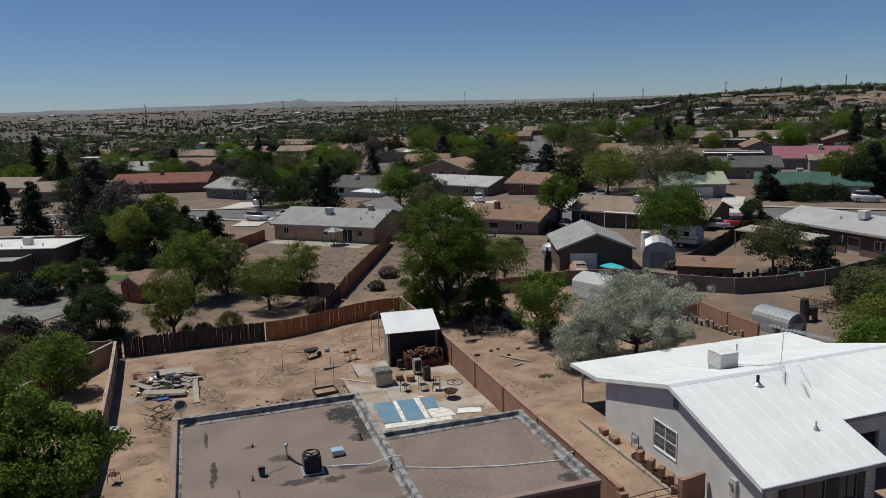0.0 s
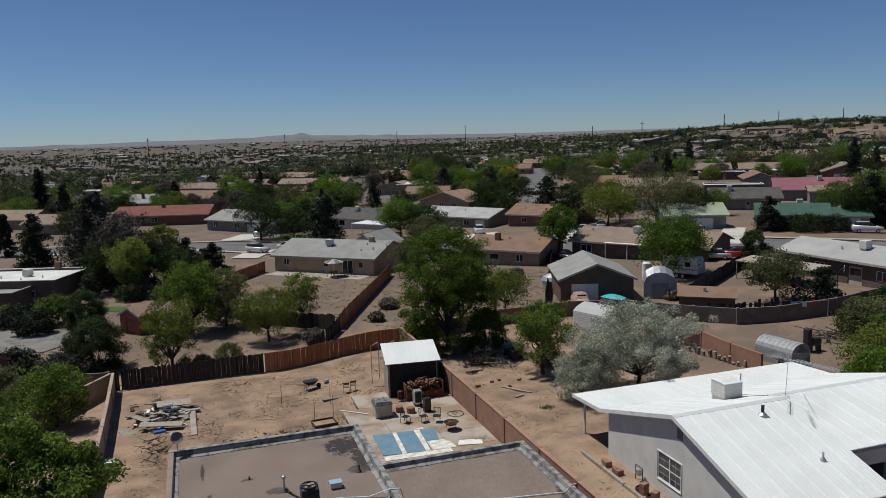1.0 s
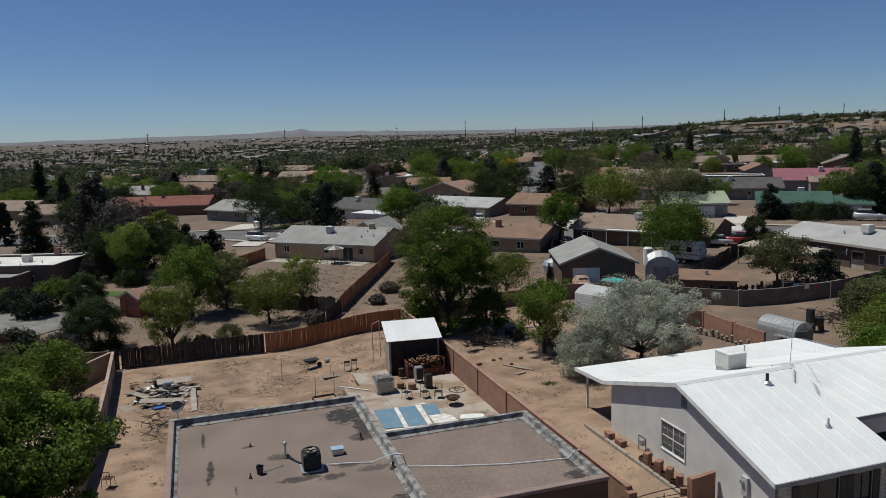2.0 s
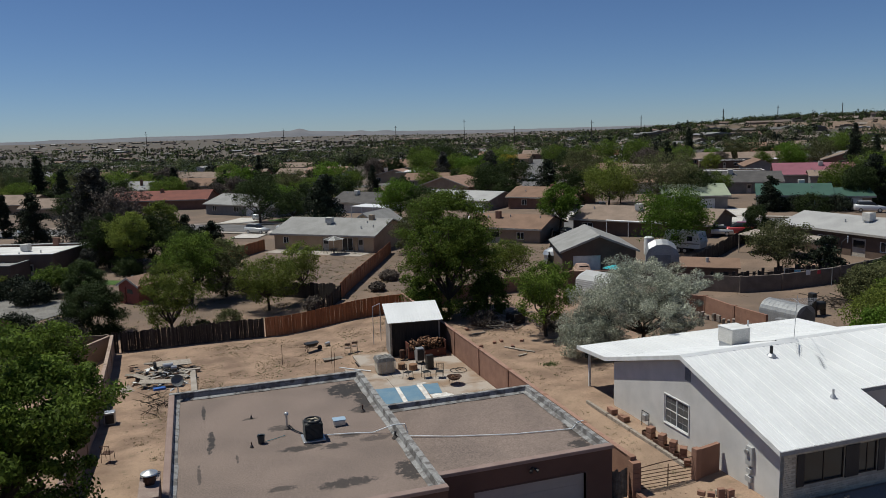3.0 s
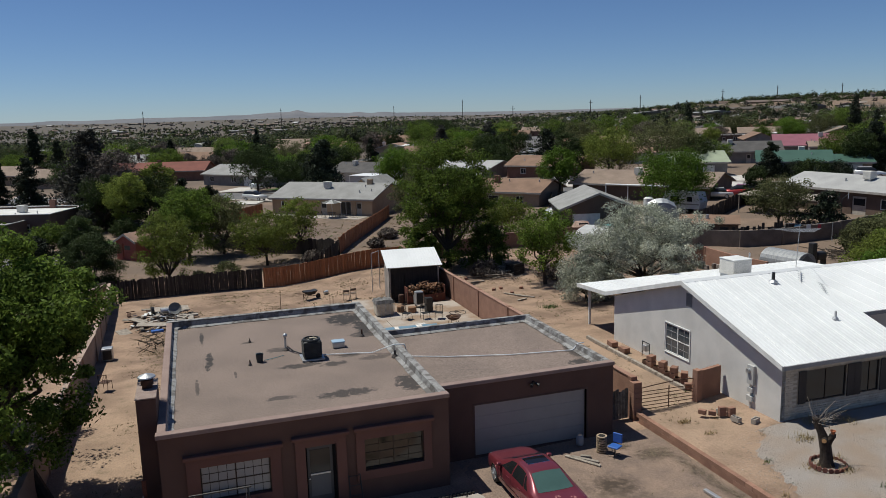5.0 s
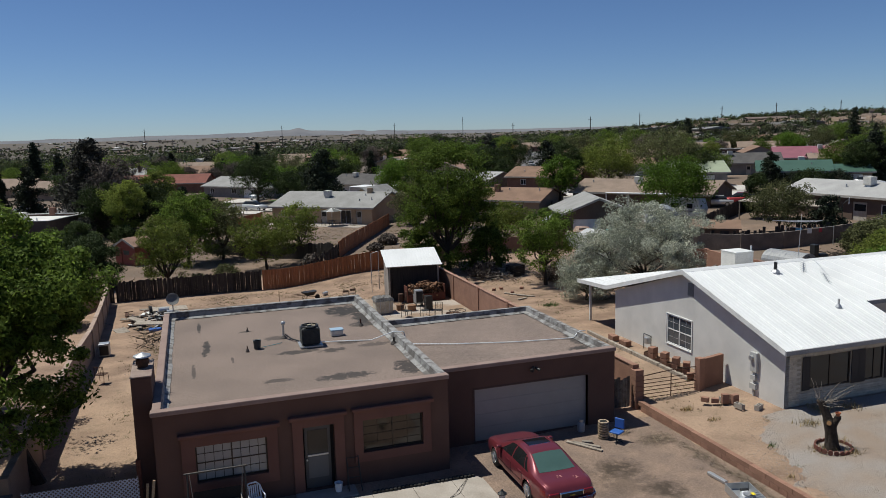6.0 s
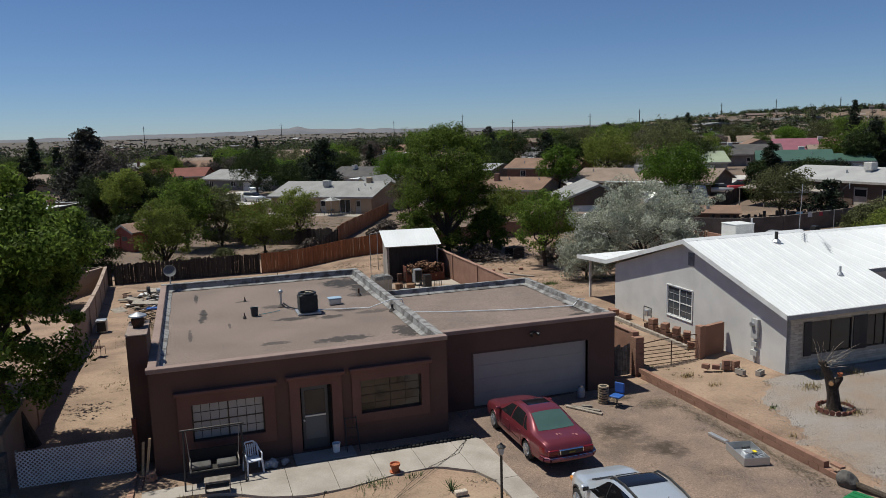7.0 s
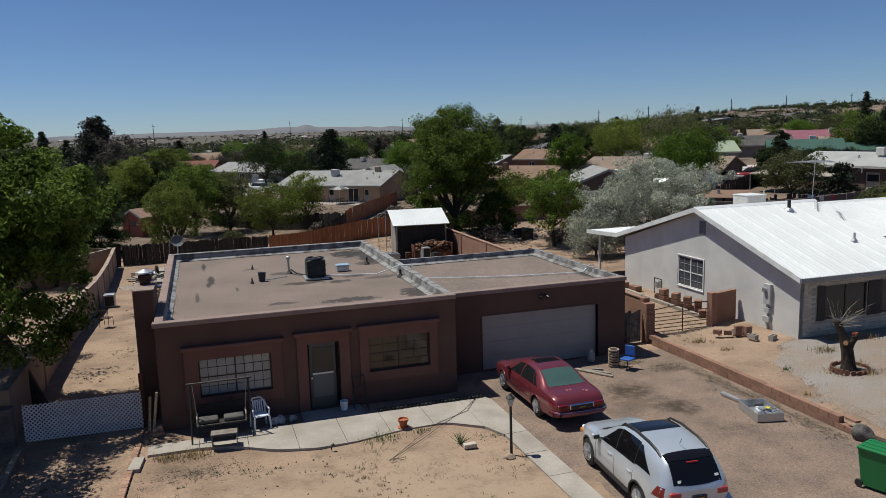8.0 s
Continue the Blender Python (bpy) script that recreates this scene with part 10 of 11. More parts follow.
# ---- trees and shrubs ----
def leaf_mesh(name, centres, radii, per, size, mat, seed):
    """One crown mesh of many small bent leaves, gathered in clumps round the given centres."""
    rng = np.random.default_rng(seed)
    pts, ways = [], []
    for c, r in zip(centres, radii):
        d = rng.normal(size=(per, 3))
        d /= np.linalg.norm(d, axis=1)[:, None]
        ways.append(d.copy())
        d *= (rng.random(per) ** 0.33)[:, None] * r
        d[:, 2] *= 0.75
        pts.append(d + c)
    p = np.concatenate(pts)
    n = len(p)
    s = size * rng.uniform(0.6, 1.4, n)
    out = np.concatenate(ways) + rng.normal(size=(n, 3)) * 0.6
    out[:, 2] += 0.25
    a = np.cross(out, rng.normal(size=(n, 3)))
    a /= np.linalg.norm(a, axis=1)[:, None]
    b = np.cross(out, a)
    b /= np.linalg.norm(b, axis=1)[:, None]
    long, wide = a * s[:, None], b * (s * 0.45)[:, None]
    v = np.empty((n, 4, 3))
    v[:, 0], v[:, 1], v[:, 2], v[:, 3] = p - long, p + wide, p + long, p - wide
    me = bpy.data.meshes.new(name)
    me.vertices.add(n * 4)
    me.vertices.foreach_set("co", v.ravel())
    me.loops.add(n * 4)
    me.loops.foreach_set("vertex_index", np.arange(n * 4))
    me.polygons.add(n)
    me.polygons.foreach_set("loop_start", np.arange(n) * 4)
    me.update(calc_edges=True)
    me.materials.append(mat)
    return me


def foliage(name, col, col2, thin=0.3, vary=0.4, big=0.5):
    return surface(name, col, col2, big, 4, 0.6, bump=0, grain=0.25, leaf=thin, island=vary, each=0.22, spec=0.08)


LEAF = {
    "elm": foliage("elm_leaves", (0.125, 0.178, 0.032), (0.080, 0.118, 0.024), 0.5, 0.6),
    "deep": foliage("deep_green_leaves", (0.048, 0.068, 0.022), (0.030, 0.045, 0.016), 0.25),
    "bright": foliage("bright_leaves", (0.115, 0.190, 0.026), (0.080, 0.135, 0.020), 0.42),
    "yellow": foliage("yellow_green_leaves", (0.180, 0.215, 0.045), (0.125, 0.156, 0.034), 0.45),
    "olive": foliage("silver_olive_leaves", (0.39, 0.40, 0.315), (0.26, 0.275, 0.215), 0.25, 0.45),
    "dark": foliage("dark_conifer_needles", (0.030, 0.038, 0.022), (0.018, 0.024, 0.015), 0.05),
    "pine": foliage("brownish_green_needles", (0.066, 0.064, 0.052), (0.040, 0.040, 0.033), 0.05),
    "dull": foliage("dull_green_leaves", (0.122, 0.128, 0.055), (0.084, 0.090, 0.040), 0.35),
    "bare": foliage("bare_twigs", (0.125, 0.102, 0.085), (0.085, 0.070, 0.06), 0.0, 0.3),
    "gold": foliage("golden_leaves", (0.36, 0.25, 0.025), (0.26, 0.18, 0.02), 0.35),
    "far_deep": foliage("far_deep_leaves", (0.055, 0.070, 0.028), (0.030, 0.040, 0.018), 0.2, 0.18, 0.09),
    "far_dull": foliage("far_dull_leaves", (0.085, 0.085, 0.046), (0.050, 0.053, 0.030), 0.2, 0.18, 0.09),
    "far_dark": foliage("far_dark_needles", (0.028, 0.034, 0.022), (0.017, 0.022, 0.015), 0.05, 0.15, 0.09),
    "far_yellow": foliage("far_yellow_leaves", (0.105, 0.120, 0.040), (0.065, 0.080, 0.030), 0.25, 0.18, 0.09),
    "far_elm": foliage("far_elm_leaves", (0.070, 0.094, 0.030), (0.042, 0.060, 0.021), 0.25, 0.18, 0.09),
}


def limbs(height, crown_w, trunk_h, r, rnd, n_limb, lean=None):
    """Trunk and limbs as one tapered mesh; returns it with the ends of its twigs."""
    bm = bmesh.new()
    ends = []
    tilt = Vector((rnd.uniform(-0.12, 0.12), rnd.uniform(-0.12, 0.12), 1))
    top = (Vector((*lean, 1)) if lean else tilt.normalized()) * trunk_h
    rod(bm, (0, 0, -0.3), top * 0.5, r * 1.15, r * 0.9, 8, False)
    rod(bm, top * 0.5, top, r * 0.9, r * 0.75, 8, False)
    for k in range(n_limb):
        a = 2 * math.pi * (k + rnd.uniform(-0.3, 0.3)) / n_limb
        up = rnd.uniform(0.35, 1.0)
        reach = crown_w * 0.5 * rnd.uniform(0.55, 0.95) * (1.1 - 0.5 * up)
        rise = (height - trunk_h) * (0.25 + 0.68 * up)
        p, rr = top.copy(), r * 0.6
        for s in range(4):
            f = (s + 1) / 4
            q = top + Vector((math.cos(a) * reach * f ** 0.8, math.sin(a) * reach * f ** 0.8, rise * f)) + Vector((rnd.gauss(0, 0.05), rnd.gauss(0, 0.05), 0)) * crown_w
            rod(bm, p, q, rr, rr * 0.66, 6, False)
            p, rr = q, rr * 0.66
            if s >= 1:
                ends.append(q.copy())
                for _ in range(2):
                    b = rnd.uniform(0, 6.28)
                    e = q + Vector((math.cos(b), math.sin(b), rnd.uniform(-0.1, 0.8))) * crown_w * rnd.uniform(0.08, 0.2)
                    rod(bm, q, e, rr * 0.5, rr * 0.2, 4, False)
                    ends.append(e)
    return bm, ends


def tree_thing(name, label, kind, height, width, trunk_h, seed, leaves=6000, leaf=0.13, category="tree", limb_n=7, clump=0.16, trunk_r=None, low=0.0, lean=None):
    """A broad-leaved tree at the origin: trunk with limbs, and a loose crown of clumps with gaps."""
    rnd = random.Random(seed)
    t = thing(name, 0, 0, 0, label, category)
    bm, ends = limbs(height * 0.97, width, trunk_h, trunk_r or (0.05 + height * 0.018), rnd, limb_n, lean)
    part("trunk", bm, BARK, t)
    extra = []
    mid = Vector((lean[0] * trunk_h, lean[1] * trunk_h, 0)) if lean else Vector()
    for _ in range(int(len(ends) * 0.9)):
        a, u = rnd.uniform(0, 6.28), rnd.random()
        rad = width * 0.5 * (0.55 + 0.42 * rnd.random())
        z = trunk_h * (1 - low) + (height - trunk_h * (1 - low)) * u
        shape = math.sin(math.pi * min(1, 0.12 + 0.88 * u)) ** 0.55
        extra.append(Vector((math.cos(a) * rad * shape, math.sin(a) * rad * shape, z)) + mid)
    centres = [np.array(e) for e in ends + extra]
    radii = [width * clump * rnd.uniform(0.55, 1.25) for _ in centres]
    per = max(6, int(leaves / len(centres)))
    me = leaf_mesh("crown", centres, radii, per, leaf, LEAF[kind], seed)
    c = new("crown", me)
    c.parent = t
    return t


def conifer_thing(name, label, height, width, seed, leaves=5000, leaf=0.22, kind="dark", bottom=0.08, power=0.85, droop=0.25, ragged=0.35):
    """A spire-shaped evergreen with drooping tiers of boughs."""
    rnd = random.Random(seed)
    t = thing(name, 0, 0, 0, label, "tree")
    bm = bmesh.new()
    rod(bm, (0, 0, -0.3), (0, 0, height * 0.96), 0.04 + height * 0.016, 0.02, 8, False)
    centres, radii = [], []
    tiers = int(height * 2.2)
    for k in range(tiers):
        f = k / tiers
        z = height * (bottom + (0.98 - bottom) * f)
        reach = width * 0.5 * (1 - f) ** power * (1 + ragged * rnd.uniform(-1, 0.6)) + 0.12
        n = max(3, int(7 * (1 - f) + 3))
        for j in range(n):
            a = rnd.uniform(0, 6.28)
            l = reach * rnd.uniform(0.7, 1.1)
            tip = Vector((math.cos(a) * l, math.sin(a) * l, z - droop * l + 0.1))
            if j % 2 == 0:
                rod(bm, (0, 0, z), tip, 0.03, 0.008, 4, False)
            for g in (0.4, 0.72, 1.0):
                centres.append(np.array((tip.x * g, tip.y * g, z + (tip.z - z) * g)))
                radii.append(width * 0.085 * (1.15 - 0.4 * f) + 0.1)
    part("trunk", bm, BARK, t)
    me = leaf_mesh("crown", centres, radii, max(4, int(leaves / len(centres))), leaf, LEAF[kind], seed)
    c = new("crown", me)
    c.parent = t
    return t


def shrub_thing(name, label, height, width, seed, leaves=4000, leaf=0.12, kind="dark", column=False):
    """A dense rounded or columnar evergreen shrub, foliage down to the ground."""
    rnd = random.Random(seed)
    t = thing(name, 0, 0, 0, label, "shrub")
    bm = bmesh.new()
    for k in range(5):
        a = rnd.uniform(0, 6.28)
        rod(bm, (0, 0, -0.2), (math.cos(a) * width * 0.2, math.sin(a) * width * 0.2, height * 0.7), 0.07, 0.02, 5, False)
    part("trunk", bm, BARK, t)
    centres, radii = [], []
    for _ in range(90):
        a, u = rnd.uniform(0, 6.28), rnd.random()
        prof = math.sin(math.pi * (0.18 + 0.80 * u)) ** 0.6 if not column else (1 - u) ** 0.7 * 0.9 + 0.12
        rad = width * 0.43 * prof * rnd.uniform(0.6, 1.0)
        centres.append(np.array((math.cos(a) * rad, math.sin(a) * rad, height * (0.04 + 0.9 * u))))
        radii.append(width * 0.13 * rnd.uniform(0.7, 1.2))
    me = leaf_mesh("crown", centres, radii, max(4, leaves // 90), leaf, LEAF[kind], seed)
    c = new("crown", me)
    c.parent = t
    return t


def stand(t, x, y, rz=0.0, scale=1.0):
    t.matrix_basis = pose(x, y, terrain(x, y), 0, 0, rz) @ Matrix.Scale(scale, 4)
    return t


# the near trees, each with its own shape
def plant(x, y, t, rz=0.0):
    stand(t, x, y, rz)


plant(-13.85, 4.3, tree_thing("elm_tree", "large leafy green elm overhanging the side yard", "elm", 10.0, 7.6, 3.4, 11, 76000, 0.085, limb_n=17, clump=0.08, trunk_r=0.2, low=0.5, lean=(-0.38, -0.12)))
plant(-19.2, 11.5, tree_thing("elm_tree", "large leafy green elm behind the side wall", "elm", 9.0, 8.4, 2.0, 12, 30000, 0.10, limb_n=11, clump=0.11, low=0.3))
# stands left of view, unseen; placed so its crown shades the drive
plant(-16.9, -2.2, tree_thing("elm_tree", "large leafy green elm, unseen, shading the side drive", "elm", 7.8, 7.2, 2.4, 112, 46000, 0.10, limb_n=13, clump=0.11, low=0.2))
plant(13.3, 38.6, tree_thing("elm_tree", "broad dark green elm with several stems in the lane", "elm", 11.2, 9.6, 1.4, 13, 62000, 0.095, limb_n=17, clump=0.085, low=0.75))
plant(10.9, 39.4, shrub_thing("elm_thicket", "dark green elm suckers under the big tree", 3.4, 4.0, 113, 6000, 0.11, "elm"))
plant(16.2, 36.6, shrub_thing("elm_thicket", "dark green elm suckers under the big tree", 3.8, 4.4, 114, 7000, 0.11, "elm"))
plant(17.8, 28.4, tree_thing("young_elm_tree", "small round green elm on a thin trunk", "elm", 5.8, 5.4, 1.5, 14, 17000, 0.08, limb_n=10, clump=0.105))
plant(21.9, 21.4, tree_thing("russian_olive_tree", "silvery grey-green olive tree with a wide crown", "olive", 6.4, 9.0, 1.3, 15, 70000, 0.064, limb_n=17, clump=0.07, low=0.35))
plant(17.6, 21.6, tree_thing("russian_olive_bush", "low silvery grey-green olive bush", "olive", 3.2, 4.8, 0.5, 16, 22000, 0.065, limb_n=9, clump=0.13, low=0.6, category="bush"))
plant(-10.5, 45.2, tree_thing("green_tree", "loose light green tree behind the old fence", "yellow", 6.6, 5.6, 1.0, 17, 15000, 0.085, limb_n=12, clump=0.095, low=0.5))
plant(-1.4, 51.8, tree_thing("green_tree", "wide yellow-green tree with dark stems", "yellow", 5.2, 6.6, 1.2, 18, 13000, 0.095, limb_n=12, clump=0.10))
plant(2.4, 55.0, tree_thing("young_tree", "slender light green young tree by the fence", "yellow", 5.6, 4.2, 1.4, 19, 6500, 0.10, limb_n=8, clump=0.14))
plant(-8.8, 58.8, tree_thing("green_tree", "dull green tree with airy crown", "elm", 7.4, 7.6, 1.6, 20, 20000, 0.10, limb_n=14, clump=0.09, low=0.5))
plant(-5.2, 60.5, tree_thing("green_tree", "dull green tree with airy crown", "dull", 6.2, 6.0, 1.2, 120, 9000, 0.12, limb_n=9, clump=0.12, low=0.5))
plant(-17.0, 48.4, shrub_thing("juniper_bush", "big round dark green juniper bush", 4.6, 6.0, 21, 40000, 0.07, "deep"))
plant(-19.8, 65.0, shrub_thing("juniper_bush", "big round dark green juniper bush", 4.6, 4.6, 22, 22000, 0.08, "deep"))
plant(-19.6, 46.0, shrub_thing("juniper_bush", "low spreading grey-green juniper", 2.2, 4.6, 23, 8000, 0.10, "pine"))
plant(-24.0, 41.0, shrub_thing("juniper_bush", "low spreading grey-green juniper", 3.0, 6.0, 24, 9000, 0.11, "dull"))
plant(-20.6, 38.6, shrub_thing("juniper_bush", "low spreading grey-green juniper", 2.4, 5.0, 124, 7000, 0.11, "dull"))
plant(-18.2, 34.0, tree_thing("green_tree", "loose dull green tree behind the wall", "elm", 4.4, 5.0, 0.8, 125, 8000, 0.11, limb_n=9, clump=0.13, low=0.5))
plant(-24.0, 50.6, shrub_thing("juniper_bush", "low spreading dark juniper", 2.0, 5.0, 126, 6000, 0.11, "dark"))
plant(-28.0, 71.0, shrub_thing("juniper_bush", "dark green shrub on the gravel lot", 2.1, 5.6, 127, 7000, 0.12, "dark"))
plant(-25.0, 66.0, shrub_thing("juniper_bush", "dark green shrub on the gravel lot", 2.3, 5.4, 128, 7000, 0.12, "dark"))
plant(-23.4, 69.5, tree_thing("green_tree", "loose dark green tree on the gravel lot", "elm", 3.4, 4.4, 0.6, 129, 7000, 0.12, limb_n=9, clump=0.13, low=0.4))
plant(-31.5, 73.0, tree_thing("green_tree", "light green bush behind the juniper", "yellow", 2.6, 4.0, 0.4, 25, 6000, 0.12, low=0.5))
plant(-21.8, 95.5, conifer_thing("spruce_tree", "tall dark blue-green spruce behind the flat-roofed house", 13.8, 11.4, 26, 26000, 0.20, "pine", 0.03, 0.45))
plant(12.6, 101.0, conifer_thing("spruce_tree", "tall dark blue-green spruce beside the street", 11.2, 9.4, 27, 18000, 0.19, "dark", 0.03, 0.5))
plant(-55.0, 250.0, conifer_thing("spruce_tree", "narrow dark conifer beside the street", 14.5, 8.6, 28, 7000, 0.3, "dark", 0.03, 0.7))
plant(-33.6, 118.0, conifer_thing("spruce_tree", "narrow dark conifer beside the street", 9.5, 7.6, 128, 9000, 0.2, "dark", 0.03, 0.7))
plant(-42.0, 136.2, shrub_thing("cypress_tree", "narrow dark green column-shaped cypress", 8.4, 4.2, 29, 6000, 0.2, "dark", True))
plant(-16.2, 83.4, tree_thing("ash_tree", "yellow-green street tree beside the spruce", "yellow", 7.8, 5.6, 2.0, 30, 14000, 0.12, limb_n=11, clump=0.12))
plant(-17.6, 92.0, tree_thing("plum_tree", "dull dark tree among the street trees", "bare", 10.5, 8.6, 2.0, 32, 12000, 0.14, limb_n=12, clump=0.12, low=0.3))
plant(-12.4, 90.0, tree_thing("ash_tree", "yellow-green street tree beside the spruce", "yellow", 8.6, 5.6, 2.2, 31, 9000, 0.15, limb_n=9, clump=0.13))
plant(-9.4, 94.0, conifer_thing("pine_tree", "dark ragged pine among the street trees", 6.4, 6.6, 132, 9000, 0.15, "dark", 0.05, 0.6))
plant(-5.6, 100.0, conifer_thing("pine_tree", "dark ragged pine by the street", 4.6, 6.0, 33, 7000, 0.18, "dark", 0.05, 0.6))
plant(30.4, 118.0, tree_thing("mulberry_tree", "round bright green mulberry by the street", "bright", 7.6, 9.4, 1.8, 34, 14000, 0.15, limb_n=12, clump=0.12, low=0.3))
plant(7.8, 221.0, tree_thing("mulberry_tree", "round bright green mulberry by the street", "bright", 8.2, 11.0, 1.6, 35, 7000, 0.24, limb_n=10, clump=0.12, low=0.3))
plant(34.0, 219.0, tree_thing("mulberry_tree", "round bright green mulberry by the street", "bright", 8.8, 11.0, 1.6, 36, 7000, 0.24, limb_n=10, clump=0.12, low=0.3))
plant(45.2, 79.6, tree_thing("mulberry_tree", "bright green round tree before the houses", "bright", 7.6, 6.8, 2.6, 37, 10000, 0.14, limb_n=10, clump=0.12))
plant(50.0, 57.6, tree_thing("mulberry_tree", "bright green spreading tree beside the tan roof", "bright", 7.4, 9.8, 1.8, 38, 18000, 0.13, limb_n=13, clump=0.12, low=0.3))
plant(60.6, 54.6, shrub_thing("juniper_tree", "dense dome-shaped dark olive juniper", 4.9, 4.6, 39, 16000, 0.09, "deep"))
plant(50.2, 39.2, tree_thing("locust_tree", "airy dull green tree on the rear lot", "dull", 5.6, 6.6, 1.4, 40, 10000, 0.11, limb_n=11, clump=0.12))
plant(52.4, 35.4, conifer_thing("juniper_tree", "dark ragged brownish juniper", 4.6, 5.0, 41, 7000, 0.14, "dark", 0.03, 0.5))
plant(66.4, 101.0, tree_thing("elm_tree", "wide yellow-green elm over the street", "yellow", 8.4, 11.5, 2.0, 42, 13000, 0.16, limb_n=12, clump=0.11))
plant(73.6, 93.6, tree_thing("elm_tree", "pale wide elm just coming into leaf", "dull", 9.6, 13.5, 2.2, 43, 12000, 0.15, limb_n=14, clump=0.11))
plant(65.6, 125.2, conifer_thing("spruce_tree", "dark green spruce before the street", 8.8, 7.8, 44, 9000, 0.2, "dark", 0.03, 0.55))
plant(62.2, 150.0, conifer_thing("pine_tree", "dull green pine beside the street", 10.8, 8.6, 45, 8000, 0.22, "pine", 0.05, 0.6))
plant(84.0, 78.8, conifer_thing("pine_tree", "dark pine beside the green roof", 6.2, 5.4, 46, 6000, 0.18, "dark", 0.05, 0.6))
plant(41.0, 17.2, shrub_thing("lilac_bush", "wide light green bush on the side lot", 3.4, 7.4, 47, 12000, 0.10, "yellow"))
plant(36.6, 13.6, shrub_thing("lilac_bush", "wide light green bush on the side lot", 3.0, 6.0, 147, 9000, 0.10, "bright"))
plant(49.0, 25.4, shrub_thing("lilac_bush", "wide dull green bush on the side lot", 3.2, 7.0, 48, 9000, 0.11, "dull"))
plant(103.0, 75.6, conifer_thing("spruce_tree", "dark spruce with drooping boughs", 9.2, 9.0, 49, 9000, 0.22, "dark", 0.03, 0.55))
plant(23.8, 50.2, tree_thing("young_tree", "loose yellow-green young tree on the dry lot", "yellow", 4.4, 5.6, 0.9, 50, 8000, 0.1, limb_n=9, clump=0.13, low=0.4))
plant(21.6, 80.0, tree_thing("elm_tree", "dull green shrubby elm by the lane", "dull", 5.2, 6.2, 0.8, 51, 7000, 0.12, limb_n=9, clump=0.13, low=0.5))
plant(26.0, 70.0, tree_thing("elm_tree", "dull green shrubby elm by the lane", "elm", 5.0, 6.0, 0.8, 151, 7000, 0.12, limb_n=9, clump=0.13, low=0.5))
plant(88.0, 77.0, shrub_thing("hedge_bush", "dark green hedge before the green-roofed house", 2.6, 6.0, 52, 5000, 0.13, "dark"))
plant(92.6, 73.2, shrub_thing("hedge_bush", "dark green hedge before the green-roofed house", 2.6, 6.0, 53, 5000, 0.13, "dark"))
plant(-21.6, 84.6, shrub_thing("blue_spruce_bush", "small blue-grey spruce by the stucco wall", 3.4, 3.2, 54, 4000, 0.12, "pine"))
plant(-33.0, 75.8, shrub_thing("hedge_bush", "dark shrubs along the stucco house", 1.5, 4.0, 55, 4000, 0.13, "dull"))
plant(2.6, 48.2, shrub_thing("dry_bush", "straw-coloured dry bush behind the fence", 1.3, 2.4, 56, 2500, 0.09, "bare"))
plant(-5.6, 46.0, shrub_thing("dry_bush", "straw-coloured dry bush behind the fence", 1.6, 3.0, 57, 3000, 0.09, "dull"))
plant(-8.0, 45.0, shrub_thing("dry_bush", "straw-coloured dry bush behind the fence", 1.2, 2.0, 58, 2000, 0.09, "dull"))
plant(14.6, 33.4, shrub_thing("dry_bush", "dry grey-brown brush in the lane", 1.2, 3.0, 59, 2500, 0.09, "bare"))
plant(19.5, 30.5, shrub_thing("dry_bush", "dry grey-brown brush in the lane", 1.0, 3.4, 60, 2500, 0.09, "bare"))

for x, y, h, w, kind, seed in ((-13.6, 86.0, 7.0, 7.0, "deep", 401), (-9.6, 84.2, 5.2, 5.6, "deep", 402), (-19.4, 87.6, 7.4, 6.6, "deep", 403), (30.0, 100.0, 6.2, 6.4, "dull", 404), (98.8, 74.6, 7.6, 6.0, "deep", 405), (59.4, 103.4, 8.6, 6.4, "deep", 406), (79.0, 92.0, 6.6, 8.0, "deep", 407), (104.0, 84.0, 7.0, 8.0, "elm", 408)):
    plant(x, y, tree_thing("green_tree", "dark green leafy tree between the houses", kind, h, w, 1.2, seed, 11000, 0.13, limb_n=10, clump=0.12, low=0.5))
for x, y, h, w, kind, seed in ((-16.4, 80.4, 2.2, 4.4, "deep", 411), (-12.0, 79.6, 1.8, 3.6, "deep", 412), (29.6, 65.5, 1.5, 2.6, "dull", 413), (33.6, 69.4, 1.2, 2.2, "bare", 414), (26.6, 74.0, 1.4, 3.0, "bare", 415), (47.8, 26.4, 2.8, 4.6, "dull", 416), (46.4, 22.0, 3.0, 4.6, "elm", 417), (56.4, 31.0, 2.4, 3.6, "deep", 418), (51.6, 29.6, 2.2, 4.4, "dull", 419), (-30.0, 58.0, 2.0, 4.0, "deep", 420), (43.0, 47.0, 0.9, 2.4, "bare", 421), (24.0, 58.0, 1.0, 2.6, "bare", 422), (20.0, 64.0, 1.4, 3.0, "dull", 423), (12.6, 58.0, 1.1, 2.6, "bare", 424), (9.8, 52.0, 0.9, 2.0, "bare", 425), (88.4, 74.2, 3.0, 6.6, "deep", 426)):
    plant(x, y, shrub_thing("scrub_bush", {"deep": "dark green bush", "dull": "dull green scrub bush", "bare": "dry grey-brown scrub bush", "elm": "leafy green bush"}[kind] + " on the rear lots", h, w, seed, 5000, 0.11, kind))

